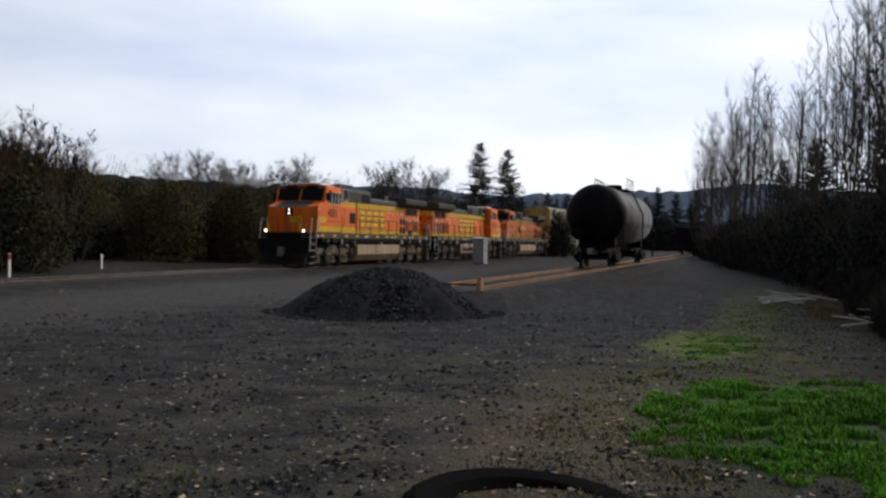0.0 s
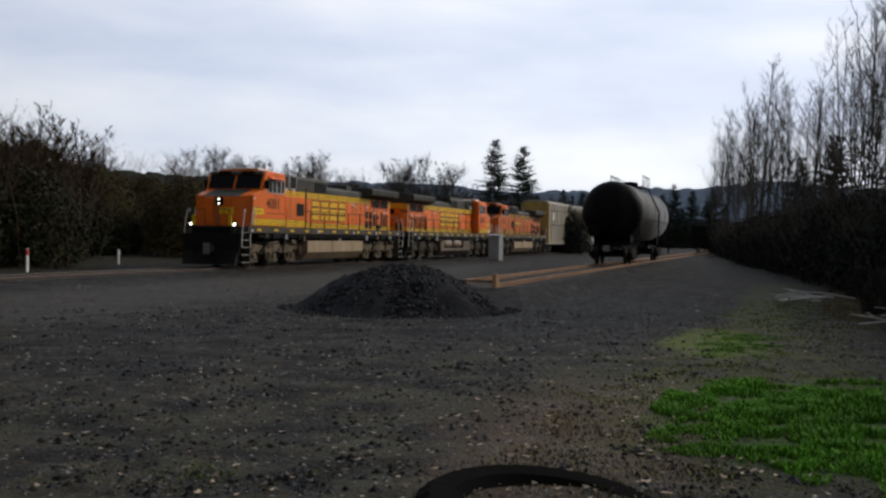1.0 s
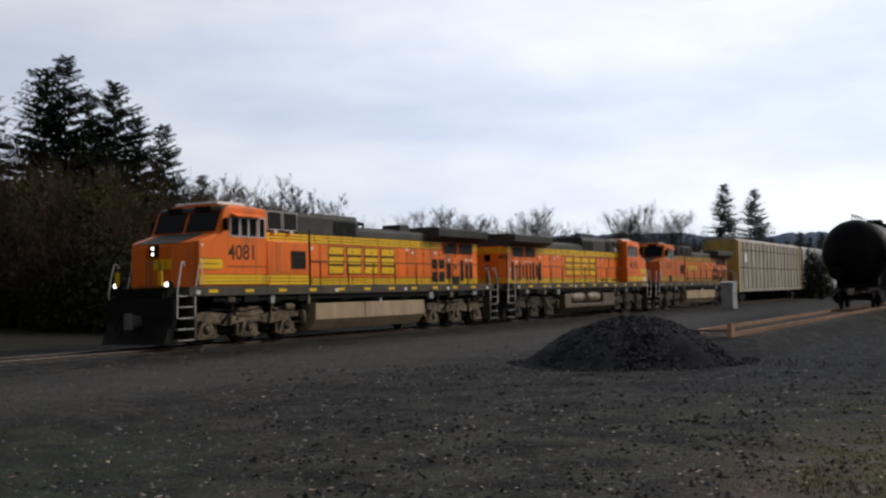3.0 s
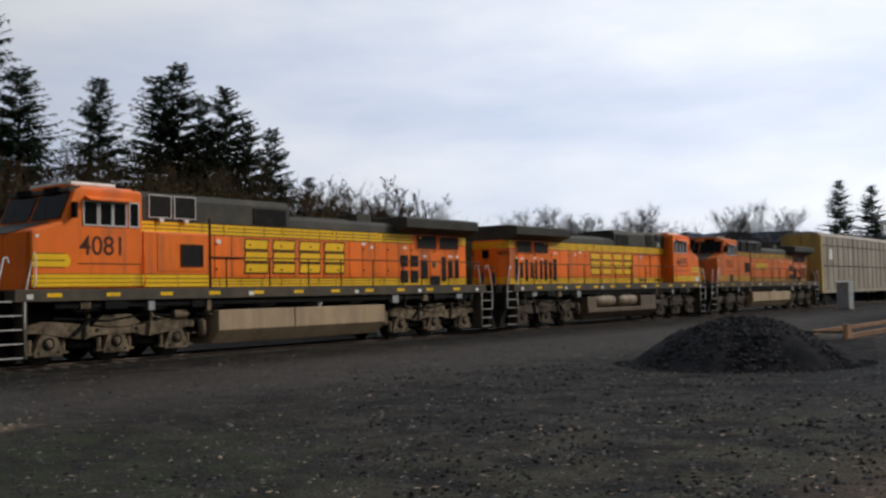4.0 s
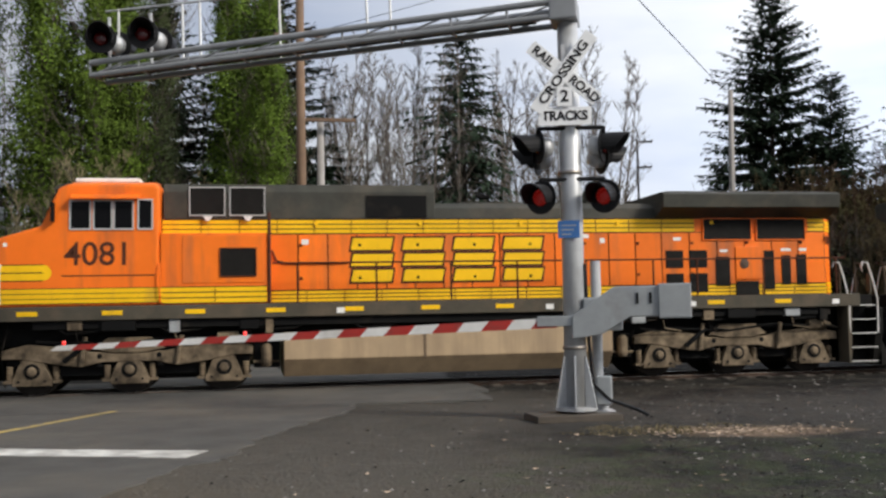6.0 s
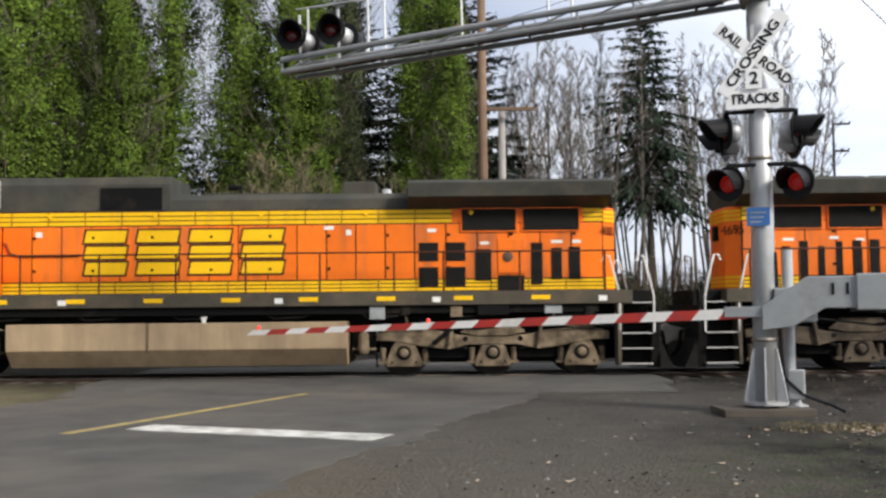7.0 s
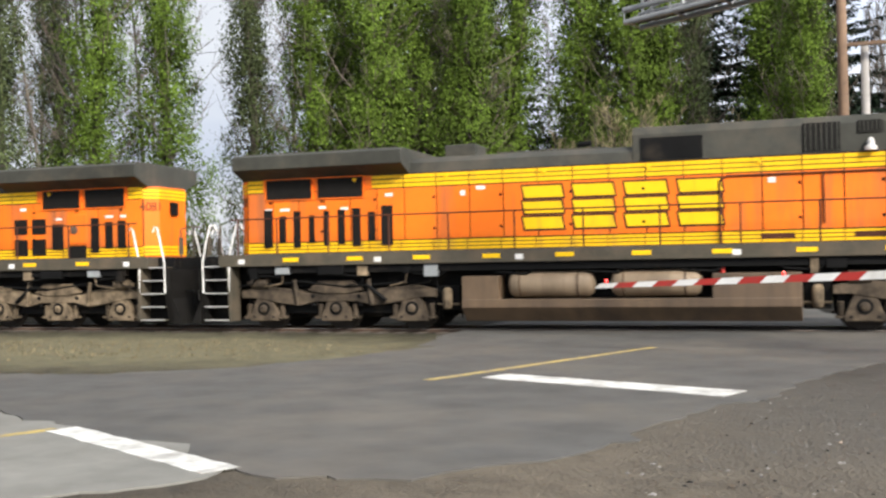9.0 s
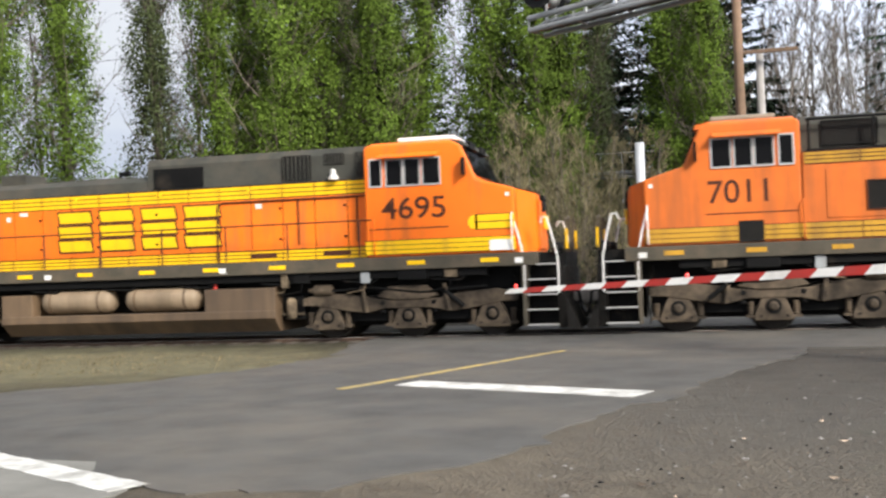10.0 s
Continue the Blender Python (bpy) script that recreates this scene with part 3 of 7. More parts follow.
def wheelset(parent, x, r=0.53):
    bm = lathe([(0.075, -1.12), (0.075, -0.80), (0.20, -0.79), (0.45, -0.80), (r - 0.02, -0.80), (r, -0.79), (r + 0.01, -0.71), (r + 0.03, -0.70), (r + 0.03, -0.675), (0.42, -0.68), (0.22, -0.70), (0.09, -0.66),
                (0.09, 0.66), (0.22, 0.70), (0.42, 0.68), (r + 0.03, 0.675), (r + 0.03, 0.70), (r + 0.01, 0.71), (r, 0.79), (r - 0.02, 0.80), (0.45, 0.80), (0.20, 0.79), (0.075, 0.80), (0.075, 1.12)], (0, 0, 0), "y", 28)
    for s in (-1, 1):
        for k in range(4):
            a0 = k * math.pi / 2
            add_box(bm, -0.03, 0.03, s * 0.80 - 0.015, s * 0.80 + 0.015, 0.25, 0.40, Matrix.Rotation(a0, 4, "Y"))
    o = part("wheelset", bm, WHEELDARK, parent, "steel wheels on an axle")
    o.matrix_basis = pose(x, 0, r)
    return o


SPINNING = []


def loco_truck(parent, xc, cast):
    """A three-axle truck: two side frames with pedestals, springs and axle caps, and three wheelsets."""
    t = part("truck", box(xc - 2.4, xc + 2.4, -0.45, 0.45, 0.62, 0.98, 0.04), BLACK, parent, "dusty three-axle truck")
    part("motor_block", box(xc - 2.5, xc + 2.5, -0.60, 0.60, 0.28, 1.10, 0.04), BLACK, t, "black traction motors")
    for s in (-1, 1):
        y0, y1 = s * 1.02, s * 1.22
        beam = []
        for x, z in ((-2.62, 0.98), (-2.1, 1.10), (-1.2, 1.02), (-0.75, 0.92), (0.75, 0.92), (1.2, 1.02), (2.1, 1.10), (2.62, 0.98), (2.62, 0.80), (2.3, 0.80), (1.5, 0.66), (1.0, 0.60), (0.55, 0.70),
                     (-0.55, 0.70), (-1.0, 0.60), (-1.5, 0.66), (-2.3, 0.80), (-2.62, 0.80)):
            beam.append((xc + x, z))
        part("side_frame", prism(beam, "y", min(y0, y1), max(y0, y1), 0.025), cast, t, "cast side frame")
        for dx in (-2.0, 0.0, 2.0):
            x = xc + dx
            ped = [(x - 0.18, 0.80), (x + 0.18, 0.80), (x + 0.27, 0.66), (x + 0.40, 0.34), (x + 0.40, 0.22), (x - 0.40, 0.22), (x - 0.40, 0.34), (x - 0.27, 0.66)]
            p = part("journal_box", prism(ped, "y", min(s * 1.0, s * 1.20), max(s * 1.0, s * 1.20), 0.02), cast, t)
            prof = [(0.105, 1.18), (0.105, 1.24), (0.085, 1.25), (0.07, 1.28), (0.02, 1.285)]
            part("axle_cap", lathe([(r, s * h) for r, h in prof], (x, 0, 0.53), "y", 16), cast, p, "round axle cap")
            for side in (-1, 1):
                part("journal_spring", lathe([(0.075 if q % 2 else 0.055, 0.34 + 0.03 * q) for q in range(11)], (x + side * 0.47, s * 1.08, 0.0), "z", 10), cast, p, "dusty coil spring")
                part("spring_seat", box(x + side * 0.47 - 0.11, x + side * 0.47 + 0.11, s * 0.98, s * 1.17, 0.28, 0.34), cast, p)
                part("bolt", lathe([(0.028, s * 1.20), (0.028, s * 1.225)], (x + side * 0.27, 0, 0.32), "y", 8), BLACK, p)
            part("cap_ring", lathe([(0.165, s * 1.19), (0.165, s * 1.222)], (x, 0, 0.53), "y", 16), BLACK, p)
        for dx in (-1.0, 1.0):
            x = xc + dx
            sp = lathe([(0.10 if k % 2 else 0.075, 0.58 + 0.035 * k) for k in range(9)], (x - 0.36 * (1 if dx > 0 else -1), s * 1.1, 0.0), "z", 12)
            part("spring", sp, BLACK, t, "coil spring")
            part("snubber", tube([(x, s * 1.27, 0.62), (x + 0.1, s * 1.27, 1.25)], 0.05, 10), cast, t)
            part("frame_hole", lathe([(0.055, s * 1.19), (0.055, s * 1.235)], (xc + dx * 0.62, 0, 0.83), "y", 12), BLACK, t)
        for dx in (-1.55, -0.45, 0.45, 1.55):
            part("brake_shoe", prism([(xc + dx - 0.10, 0.34), (xc + dx + 0.10, 0.34), (xc + dx + 0.07, 0.86), (xc + dx - 0.07, 0.86)], "y", s * 0.82, s * 1.0, 0.01), BLACK, t)
        part("inner_frame", box(xc - 2.55, xc + 2.55, s * 0.84, s * 0.98, 0.40, 1.02, 0.02), BLACK, t, "black inner brake gear")
        part("equalizer", prism([(xc - 0.75, 0.98), (xc - 0.45, 1.22), (xc + 0.45, 1.22), (xc + 0.75, 0.98), (xc + 0.35, 0.90), (xc - 0.35, 0.90)], "y", s * 1.12, s * 1.26, 0.02), cast, t, "cast centre bracket")
        part("shock_absorber", tube([(xc - 1.35, s * 1.28, 0.72), (xc - 0.85, s * 1.28, 1.12)], 0.055, 10), BLACK, t)
        part("brake_cylinder", lathe([(0.02, -0.25), (0.13, -0.24), (0.14, 0.0), (0.14, 0.2), (0.06, 0.22), (0.05, 0.35)], (xc + 2.1, s * 1.2, 1.17), "x", 14), cast, t, "brake cylinder")
        part("sand_pipe", tube([(xc - 2.5, s * 1.1, 1.5), (xc - 2.65, s * 1.1, 0.9), (xc - 2.62, s * 0.8, 0.2)], 0.025, 6), BLACK, t)
        part("brake_rigging", tube([(xc - 1.9, s * 1.25, 1.16), (xc - 0.3, s * 1.25, 1.06), (xc + 0.9, s * 1.25, 1.20), (xc + 1.9, s * 1.24, 1.14)], 0.03, 6), BLACK, t)
    for dx in (-2.0, 0.0, 2.0):
        SPINNING.append((wheelset(t, xc + dx), xc + dx, 0.53))
    return t


def end_steps(parent, x0, x1, s, forward):
    """The stair well at a corner of a locomotive, with treads and white grab rails. forward: -1 at the front end, +1 at the rear."""
    st = part("stairwell", box(x0, x1, s * 1.02, s * 1.06, 0.25, 1.88), BLACK, parent, "dusty corner stairs")
    inner = x1 if forward < 0 else x0
    part("side_plate", prism([(inner - 0.03 * forward * -1, 0.22), (inner + 0.03 * -forward, 0.22), (inner + 0.04 * -forward, 1.90), (inner - 0.10 * -forward, 1.90)], "y", s * 1.03, s * 1.50), SILL, st)
    for k in range(5):
        z = 0.26 + 0.34 * k
        tr = part("tread", box(x0 + 0.04, x1 - 0.04, s * (1.10 + 0.0 * k), s * 1.46, z - 0.025, z, 0.006), SILL, st)
        part("tread_edge", box(x0 + 0.05, x1 - 0.05, s * 1.462, s * 1.475, z - 0.022, z + 0.006), WINFRAME, tr, "white tread edge")
    for x, top in ((x0 + 0.02, 2.66), (x1 - 0.02, 2.66)):
        bend = 0.22 * forward
        part("grab_rail", tube([(x, s * 1.48, 0.95), (x, s * 1.50, 1.75), (x - bend * 0.5, s * 1.50, 2.25), (x - bend, s * 1.48, top), (x - bend * 1.5, s * 1.44, top + 0.01), (x - bend * 1.7, s * 1.44, top - 0.12)], 0.022, 6), WHITE, st, "white grab rail")


def louvre(parent, name, x0, x1, s, y, z0, z1, mat=GRILLE, slats=0, frame_mat=None, label=""):
    g = part(name, box(x0, x1, s * (y - 0.02), s * (y + 0.012), z0, z1), mat, parent, label)
    if frame_mat:
        w = 0.024
        for a in ((x0 - w, x1 + w, z1, z1 + w), (x0 - w, x1 + w, z0 - w, z0), (x0 - w, x0, z0, z1), (x1, x1 + w, z0, z1)):
            part("frame_bar", box(a[0], a[1], s * (y - 0.02), s * (y + 0.03), a[2], a[3]), frame_mat, g)
    for k in range(slats):
        x = x0 + (x1 - x0) * (k + 0.5) / slats
        part("slat", box(x - 0.012, x + 0.012, s * (y + 0.006), s * (y + 0.024), z0, z1), ROOF, g)
    return g


def cab_window(parent, x0, x1, s, z0, z1, y=1.505):
    w = part("side_window", box(x0, x1, s * (y - 0.03), s * (y + 0.004), z0, z1), GLASS, parent, "dark cab side window")
    for a in ((x0 - 0.03, x1 + 0.03, z1, z1 + 0.035), (x0 - 0.03, x1 + 0.03, z0 - 0.035, z0), (x0 - 0.035, x0, z0, z1), (x1, x1 + 0.035, z0, z1)):
        part("window_frame", box(a[0], a[1], s * (y - 0.02), s * (y + 0.022), a[2], a[3]), WINFRAME, w, "silver window frame")


def striped_band(parent, x0, x1, s, y, z0, z1, lines=2, mat=None):
    """A yellow band with dark lines along it and, on long bands, the seams of the doors that it runs over."""
    b = part("yellow_stripe", box(x0, x1, s * (y - 0.02), s * (y + 0.006), z0, z1), mat or YELLOW, parent, "yellow stripe with thin dark lines")
    for k in range(lines):
        z = z0 + (z1 - z0) * (k + 1) / (lines + 1)
        part("pin_line", box(x0, x1, s * (y + 0.004), s * (y + 0.009), z - 0.012, z + 0.012), MAROON, b)
    for z in (z0, z1):
        part("pin_line", box(x0, x1, s * (y + 0.004), s * (y + 0.009), z - 0.010, z + 0.010), MAROON, b)
    seams = int((x1 - x0) / 0.82)
    for k in range(1, seams):
        x = x0 + (x1 - x0) * k / seams
        part("seam", box(x - 0.009, x + 0.009, s * (y + 0.005), s * (y + 0.011), z0, z1), MAROON, b)
    return b


def emblem_block(parent, x0, x1, s, y, z0, z1):
    """One block of the big yellow side emblem: three plain slanted bars with dark edges."""
    h, slant = z1 - z0, 0.06 * (z1 - z0)
    for q0, q1 in ((0.0, 0.27), (0.365, 0.635), (0.73, 1.0)):
        b0, b1 = z0 + h * q0, z0 + h * q1

        def bar(name, mat, e, y0, y1, under, label=""):
            o = [(x0 - e, b0 - e), (x1 + e - slant, b0 - e), (x1 + e, b1 + e), (x0 - e + slant, b1 + e)]
            return part(name, prism(o, "y", min(s * y0, s * y1), max(s * y0, s * y1)), mat, under, label)

        bar("dark_edge", MAROON, 0.045, y - 0.012, y + 0.004, bar("emblem_block", YELLOW, 0.0, y, y + 0.010, parent, "plain yellow bar with a dark edge"))


def hood_doors(parent, x0, x1, n, s, y, z0, z1, mat):
    for k in range(n):
        a0, a1 = x0 + (x1 - x0) * k / n, x0 + (x1 - x0) * (k + 1) / n
        d = part("hood_door", box(a0 + 0.015, a1 - 0.015, s * (y - 0.02), s * (y + 0.012), z0, z1, 0.004), mat, parent)
        if k % 2:
            for z in (z0 + 0.25, z1 - 0.25):
                part("latch", box(a0 + 0.03, a0 + 0.09, s * (y + 0.010), s * (y + 0.03), z - 0.03, z + 0.03), BLACK, d)


def white_plates(parent, plates, s, y):
    for x, z, w, h in plates:
        part("notice_plate", box(x - w / 2, x + w / 2, s * (y + 0.01), s * (y + 0.018), z - h / 2, z + h / 2), WHITE, parent, "small white notice plate")


def locomotive(number, newer, brown_tank, label, back=0.0):
    """A six-axle road locomotive. x runs from the front coupler (0) to the rear one (22.4); z from the rail head."""
    paint, door_paint, band = (ORANGEDUST, ORANGEDUST, YELLOWDUST) if newer else (ORANGE, ORANGE_DOOR, YELLOW)
    t = thing("locomotive", label, "locomotive", "locomotives of the train")
    # frame and platform
    fr = part("underframe", box(0.55, 21.85, -0.85, 0.85, 1.05, 1.62, 0.03), BLACK, t, "black underframe")
    deck = part("deck", box(1.05, 21.35, -1.53, 1.53, 1.60, 1.90, 0.012), SILL, t, "brown-grey side sill and walkway")
    for s in (-1, 1):
        for k in range(11):
            x = 1.9 + 1.72 * k
            part("reflector", box(x, x + 0.42, s * 1.531, s * 1.541, 1.70, 1.80), band, deck, "yellow reflective strip")
        for x in (1.35, 8.6, 13.4, 16.9, 20.6):
            part("notice_plate", box(x, x + 0.18, s * 1.531, s * 1.540, 1.66, 1.78), WHITE, deck)
        for k, (x, w, h) in enumerate(((2.9, 0.30, 0.16), (5.0, 0.22, 0.24), (6.5, 0.40, 0.20), (7.05, 0.16, 0.30), (15.5, 0.34, 0.26), (16.2, 0.18, 0.18), (17.3, 0.26, 0.22), (19.4, 0.38, 0.16), (20.3, 0.20, 0.28))):
            part("valve_box", box(x, x + w, s * 1.32, s * 1.46, 1.55 - h, 1.58, 0.015), (TRUCK, BOXGREY, BLACK)[k % 3], deck)
            part("air_pipe", tube([(x + w / 2, s * 1.40, 1.56 - h), (x + w / 2 + 0.05, s * 1.38, 1.16), (x + w + 0.4, s * 1.30, 1.08)], 0.018, 6), TRUCK if k % 2 else BLACK, deck)
        part("cable_tray", box(2.2, 20.6, s * 1.30, s * 1.42, 1.42, 1.58), BLACK, deck)
        part("jacking_pad", box(3.6, 4.3, s * 1.25, s * 1.50, 1.36, 1.60, 0.02), BLACK, deck)
        part("jacking_pad", box(17.9, 18.6, s * 1.25, s * 1.50, 1.36, 1.60, 0.02), BLACK, deck)
        for k in range(9):
            x = 2.6 + 2.1 * k
            part("hanging_pipe", tube([(x, s * 1.36, 1.5), (x + 0.25, s * 1.38, 1.32), (x + 0.9, s * 1.36, 1.36), (x + 1.2, s * 1.34, 1.52)], 0.028, 6), BLACK, deck)
    # pilots, couplers and steps
    for end, xa, xb, sgn in (("front", 0.42, 0.62, -1), ("rear", 21.78, 21.98, 1)):
        pl = part("pilot", prism([(-1.45, 0.95), (-1.5, 1.55), (1.5, 1.55), (1.45, 0.95), (1.25, 0.16), (-1.25, 0.16)], "x", xa, xb, 0.02), GRILLE, t, "black pilot plate")
        part("plow", prism([(xa - 0.30 if sgn < 0 else xb + 0.30, 0.14), (xa if sgn < 0 else xb, 0.14), (xa if sgn < 0 else xb, 0.80)], "y", -1.35, 1.35), GRILLE, pl)
        cx = xa if sgn < 0 else xb
        part("coupler", prism([(cx, 0.72), (cx + sgn * 0.28, 0.70), (cx + sgn * 0.46, 0.60), (cx + sgn * 0.46, 1.12), (cx + sgn * 0.28, 1.05), (cx, 1.0)], "y", -0.17, 0.17, 0.03), STEEL, pl, "knuckle coupler")
        for y in (-0.75, -0.55, 0.55, 0.75):
            part("air_hose", tube([(cx, y, 1.0), (cx + sgn * 0.2, y, 0.95), (cx + sgn * 0.26, y, 0.55), (cx + sgn * 0.38, y * 0.8, 0.38)], 0.025, 6), BLACK, pl)
        part("end_platform", box(xa, xb + 0.55 if sgn < 0 else xb, -1.02, 1.02, 1.55, 1.88) if sgn < 0 else box(xa - 0.55, xb, -1.02, 1.02, 1.55, 1.88), BLACK, pl)
        for s in (-1, 1):
            end_steps(t, 0.55 if sgn < 0 else 21.05, 1.35 if sgn < 0 else 21.85, s, sgn)
            part("end_rail", tube([(cx, s * 0.95, 1.88), (cx, s * 0.95, 2.62), (cx, s * 0.35, 2.70), (cx, s * 0.35, 1.88)], 0.022, 6), SILL, t, "end handrail")
            part("rail_plate", box(cx - 0.02, cx + 0.02, s * 0.86, s * 1.02, 1.95, 2.40), YELLOW if sgn < 0 else SILL, t)
    # nose and cab
    cab = part("cab", prism([(1.50, 1.90), (1.50, 3.36), (2.37, 3.62), (2.72, 4.42), (2.92, 4.52), (4.72 + back, 4.52), (4.80 + back, 4.44), (4.80 + back, 1.90)], "y", -1.5, 1.5, 0.07, 3), paint, t, "orange wide-nosed cab")
    part("cab_roof", prism([(-1.32, 4.50), (-1.1, 4.60), (-0.5, 4.66), (0.5, 4.66), (1.1, 4.60), (1.32, 4.50)], "x", 2.95, 4.72 + back, 0.02), paint, cab, "rounded orange roof")
    part("roof_unit", box(2.98, 4.35, -0.95, 0.95, 4.62, 4.72, 0.03), WHITE if not newer else CARTAN, cab, "pale roof-top air unit")
    bm = bmesh.new()
    lo = [bm.verts.new(p) for p in ((1.52, -1.42, 1.90), (1.08, -0.80, 1.90), (1.08, 0.80, 1.90), (1.52, 1.42, 1.90))]
    hi = [bm.verts.new(p) for p in ((1.52, -1.42, 3.36), (1.12, -0.80, 3.26), (1.12, 0.80, 3.26), (1.52, 1.42, 3.36))]
    bm.faces.new(lo), bm.faces.new(hi[::-1])
    for i in range(4):
        bm.faces.new((lo[i], hi[i], hi[(i + 1) % 4], lo[(i + 1) % 4]))
    bmesh.ops.recalc_face_normals(bm, faces=bm.faces[:])
    bmesh.ops.bevel(bm, geom=[e for e in bm.edges if e.calc_length() > 1.0], offset=0.06, segments=3, affect="EDGES")
    part("nose", bm, paint, cab, "orange faceted nose")
    part("nose_top", prism([(1.16, 3.285), (2.36, 3.645), (2.36, 3.655), (1.16, 3.295)], "y", -0.95, 0.95), ROOF, cab, "dark anti-glare nose top")
    for y0, y1 in ((-1.36, -0.06), (0.06, 1.36)):
        w = part("windscreen", prism([(2.365, 3.70), (2.655, 4.36), (2.70, 4.36), (2.41, 3.70)], "y", y0, y1), GLASS, cab, "dark raked windscreen pane")
        part("wiper", tube([(2.37, (y0 + y1) / 2, 3.68), (2.52, (y0 + y1) / 2 + 0.2, 4.05)], 0.012, 5), BLACK, w)
    part("brow", prism([(2.62, 4.40), (2.66, 4.50), (2.95, 4.56), (2.95, 4.40)], "y", -1.40, 1.40), ROOF if not newer else paint, cab)
    for y in (-0.62, 0.62):
        part("number_board", box(2.60, 2.70, y - 0.32, y + 0.32, 4.38, 4.54), BLACK, cab)
    hl = part("headlight_box", box(1.02, 1.12, -0.18, 0.18, 2.86, 3.24, 0.02), BLACK, cab, "twin headlight housing")
    for z in (2.95, 3.14):
        part("lamp", lathe([(0.045, 1.005), (0.045, 1.035)], (0, 0, z), "x", 16), LAMPGLASS if number == "4081" else GLASS, hl, "lit headlight")
    part("nose_door", box(1.055, 1.075, 0.35, 0.95 - 0.2, 2.0, 3.1), paint, cab)
    for s in (-1, 1):
        d = part("ditch_light", lathe([(0.11, 0.50), (0.13, 0.62), (0.10, 0.70)], (0, s * 1.12, 1.98), "x", 16), BLACK, t, "ditch light above the pilot")
        part("lamp", lathe([(0.07, 0.485), (0.07, 0.505)], (0, s * 1.12, 1.98), "x", 16), LAMPGLASS if number == "4081" else GLASS, d)
        cab_window(cab, 2.98 + back, 3.36 + back, s, 3.56, 4.14)
        cab_window(cab, 3.46 + back, 3.80 + back, s, 3.56, 4.14)
        cab_window(cab, 3.88 + back, 4.24 + back, s, 3.56, 4.14)
        cab_window(cab, 4.38 + back, 4.64 + back, s, 3.56, 4.16)
        part("sunshade", prism([(s * 1.50, 4.30), (s * 1.74, 4.20), (s * 1.74, 4.17), (s * 1.50, 4.24)], "x", 3.0 + back, 4.40 + back), paint, cab, "orange awning over the windows")
        lettering("road_number", number, 0.70, MAROON, cab, side_pose(3.54 + 1.3 * back, s, 1.502, 2.99), "dark painted road number", 1.0 + 0.55 * back, 0.006)
        part("pin_line", box(2.8 + back, 4.7 + back, s * 1.49, s * 1.506, 2.535, 2.56), MAROON, cab)
        if not newer:
            b = striped_band(cab, 1.52, 2.42, s, 1.50, 2.45, 2.79, 1, band)
            part("band_end", lathe([(0.17, s * 1.49), (0.17, s * 1.506)], (2.42, 0, 2.62), "y", 16), YELLOW, b)
        part("class_light", box(1.62, 1.70, s * 1.49, s * 1.51, 3.18, 3.26), WHITE, cab)
        part("mirror", box(2.60, 2.66, s * 1.52, s * 1.72, 3.7, 4.1), BLACK, cab)
        for x in (1.52, 4.76):
            part("grab_rail", tube([(x + 0.05, s * 1.52, 1.95), (x + 0.05, s * 1.58, 2.1), (x + 0.05, s * 1.58, 2.7), (x + 0.05, s * 1.52, 2.8)], 0.018, 6), WHITE if x < 2 else paint, cab)
        if newer:
            louvre(cab, "battery_door", 3.48, 4.0, s, 1.502, 1.92, 2.38, GRILLE)
    for k in range(3):
        part("nose_emblem", box(1.045, 1.07, -0.75 + 0.27 * k, -0.55 + 0.27 * k, 2.45, 2.78), YELLOW, cab, "plain yellow emblem block")
    # long hood
    hood = part("long_hood", box(4.78, 20.82, -0.93, 0.93, 1.90, 3.80, 0.02), MAROON, t, "long orange engine hood")
    hood_end = part("hood_end", prism([(20.80, -0.93), (21.12, -0.62), (21.12, 0.62), (20.80, 0.93)], "z", 1.90, 3.80, 0.03), paint, hood, "orange chamfered hood end")
    for z in (1.95, 2.045, 2.14, 3.47, 3.565, 3.66):
        part("end_stripe", prism([(20.82, -0.945), (21.13, -0.63), (21.13, 0.63), (20.82, 0.945)], "z", z, z + 0.06), band, hood_end)
    part("end_lamp_box", box(21.12, 21.20, -0.16, 0.16, 3.05, 3.40, 0.02), BLACK, hood_end)
    for s in (-1, 1):
        lettering("road_number", number, 0.30, MAROON, hood_end, pose(20.97, s * 0.80, 3.25, 90, 0, 45 if s < 0 else 135))
        left = s < 0
        x_start = 7.12 if left else 4.82
        y = 0.945
        striped_band(hood, x_start, 20.80, s, y, 1.92, 2.18, 2, band) if not newer else striped_band(hood, 7.12, 20.80, s, y, 1.92, 2.14, 2, band)
        striped_band(hood, 4.82, 17.35, s, y, 3.47, 3.79, 2, band) if not newer else None
        if newer:
            striped_band(hood, 7.12, 17.35, s, y, 3.47, 3.79, 2, band)
        striped_band(hood, 20.36, 20.80, s, y, 3.47, 3.79, 2, band)
        part("hood_panel", box(17.35, 20.36, s * 0.93, s * 0.948, 3.47, 3.79), paint, hood)
        hood_doors(hood, x_start, 16.5, 14, s, y, 2.20, 3.45, door_paint)
        hood_doors(hood, 16.5, 20.80, 6, s, y, 2.20, 3.45, door_paint)
        # radiator and equipment grilles
        louvre(hood, "radiator_grille", 17.58, 18.82, s, 0.965, 3.28, 3.78, GRILLE, 0, paint, "dark radiator intake")
        louvre(hood, "radiator_grille", 18.98, 20.26, s, 0.965, 3.28, 3.78, GRILLE, 0, paint, "dark radiator intake")
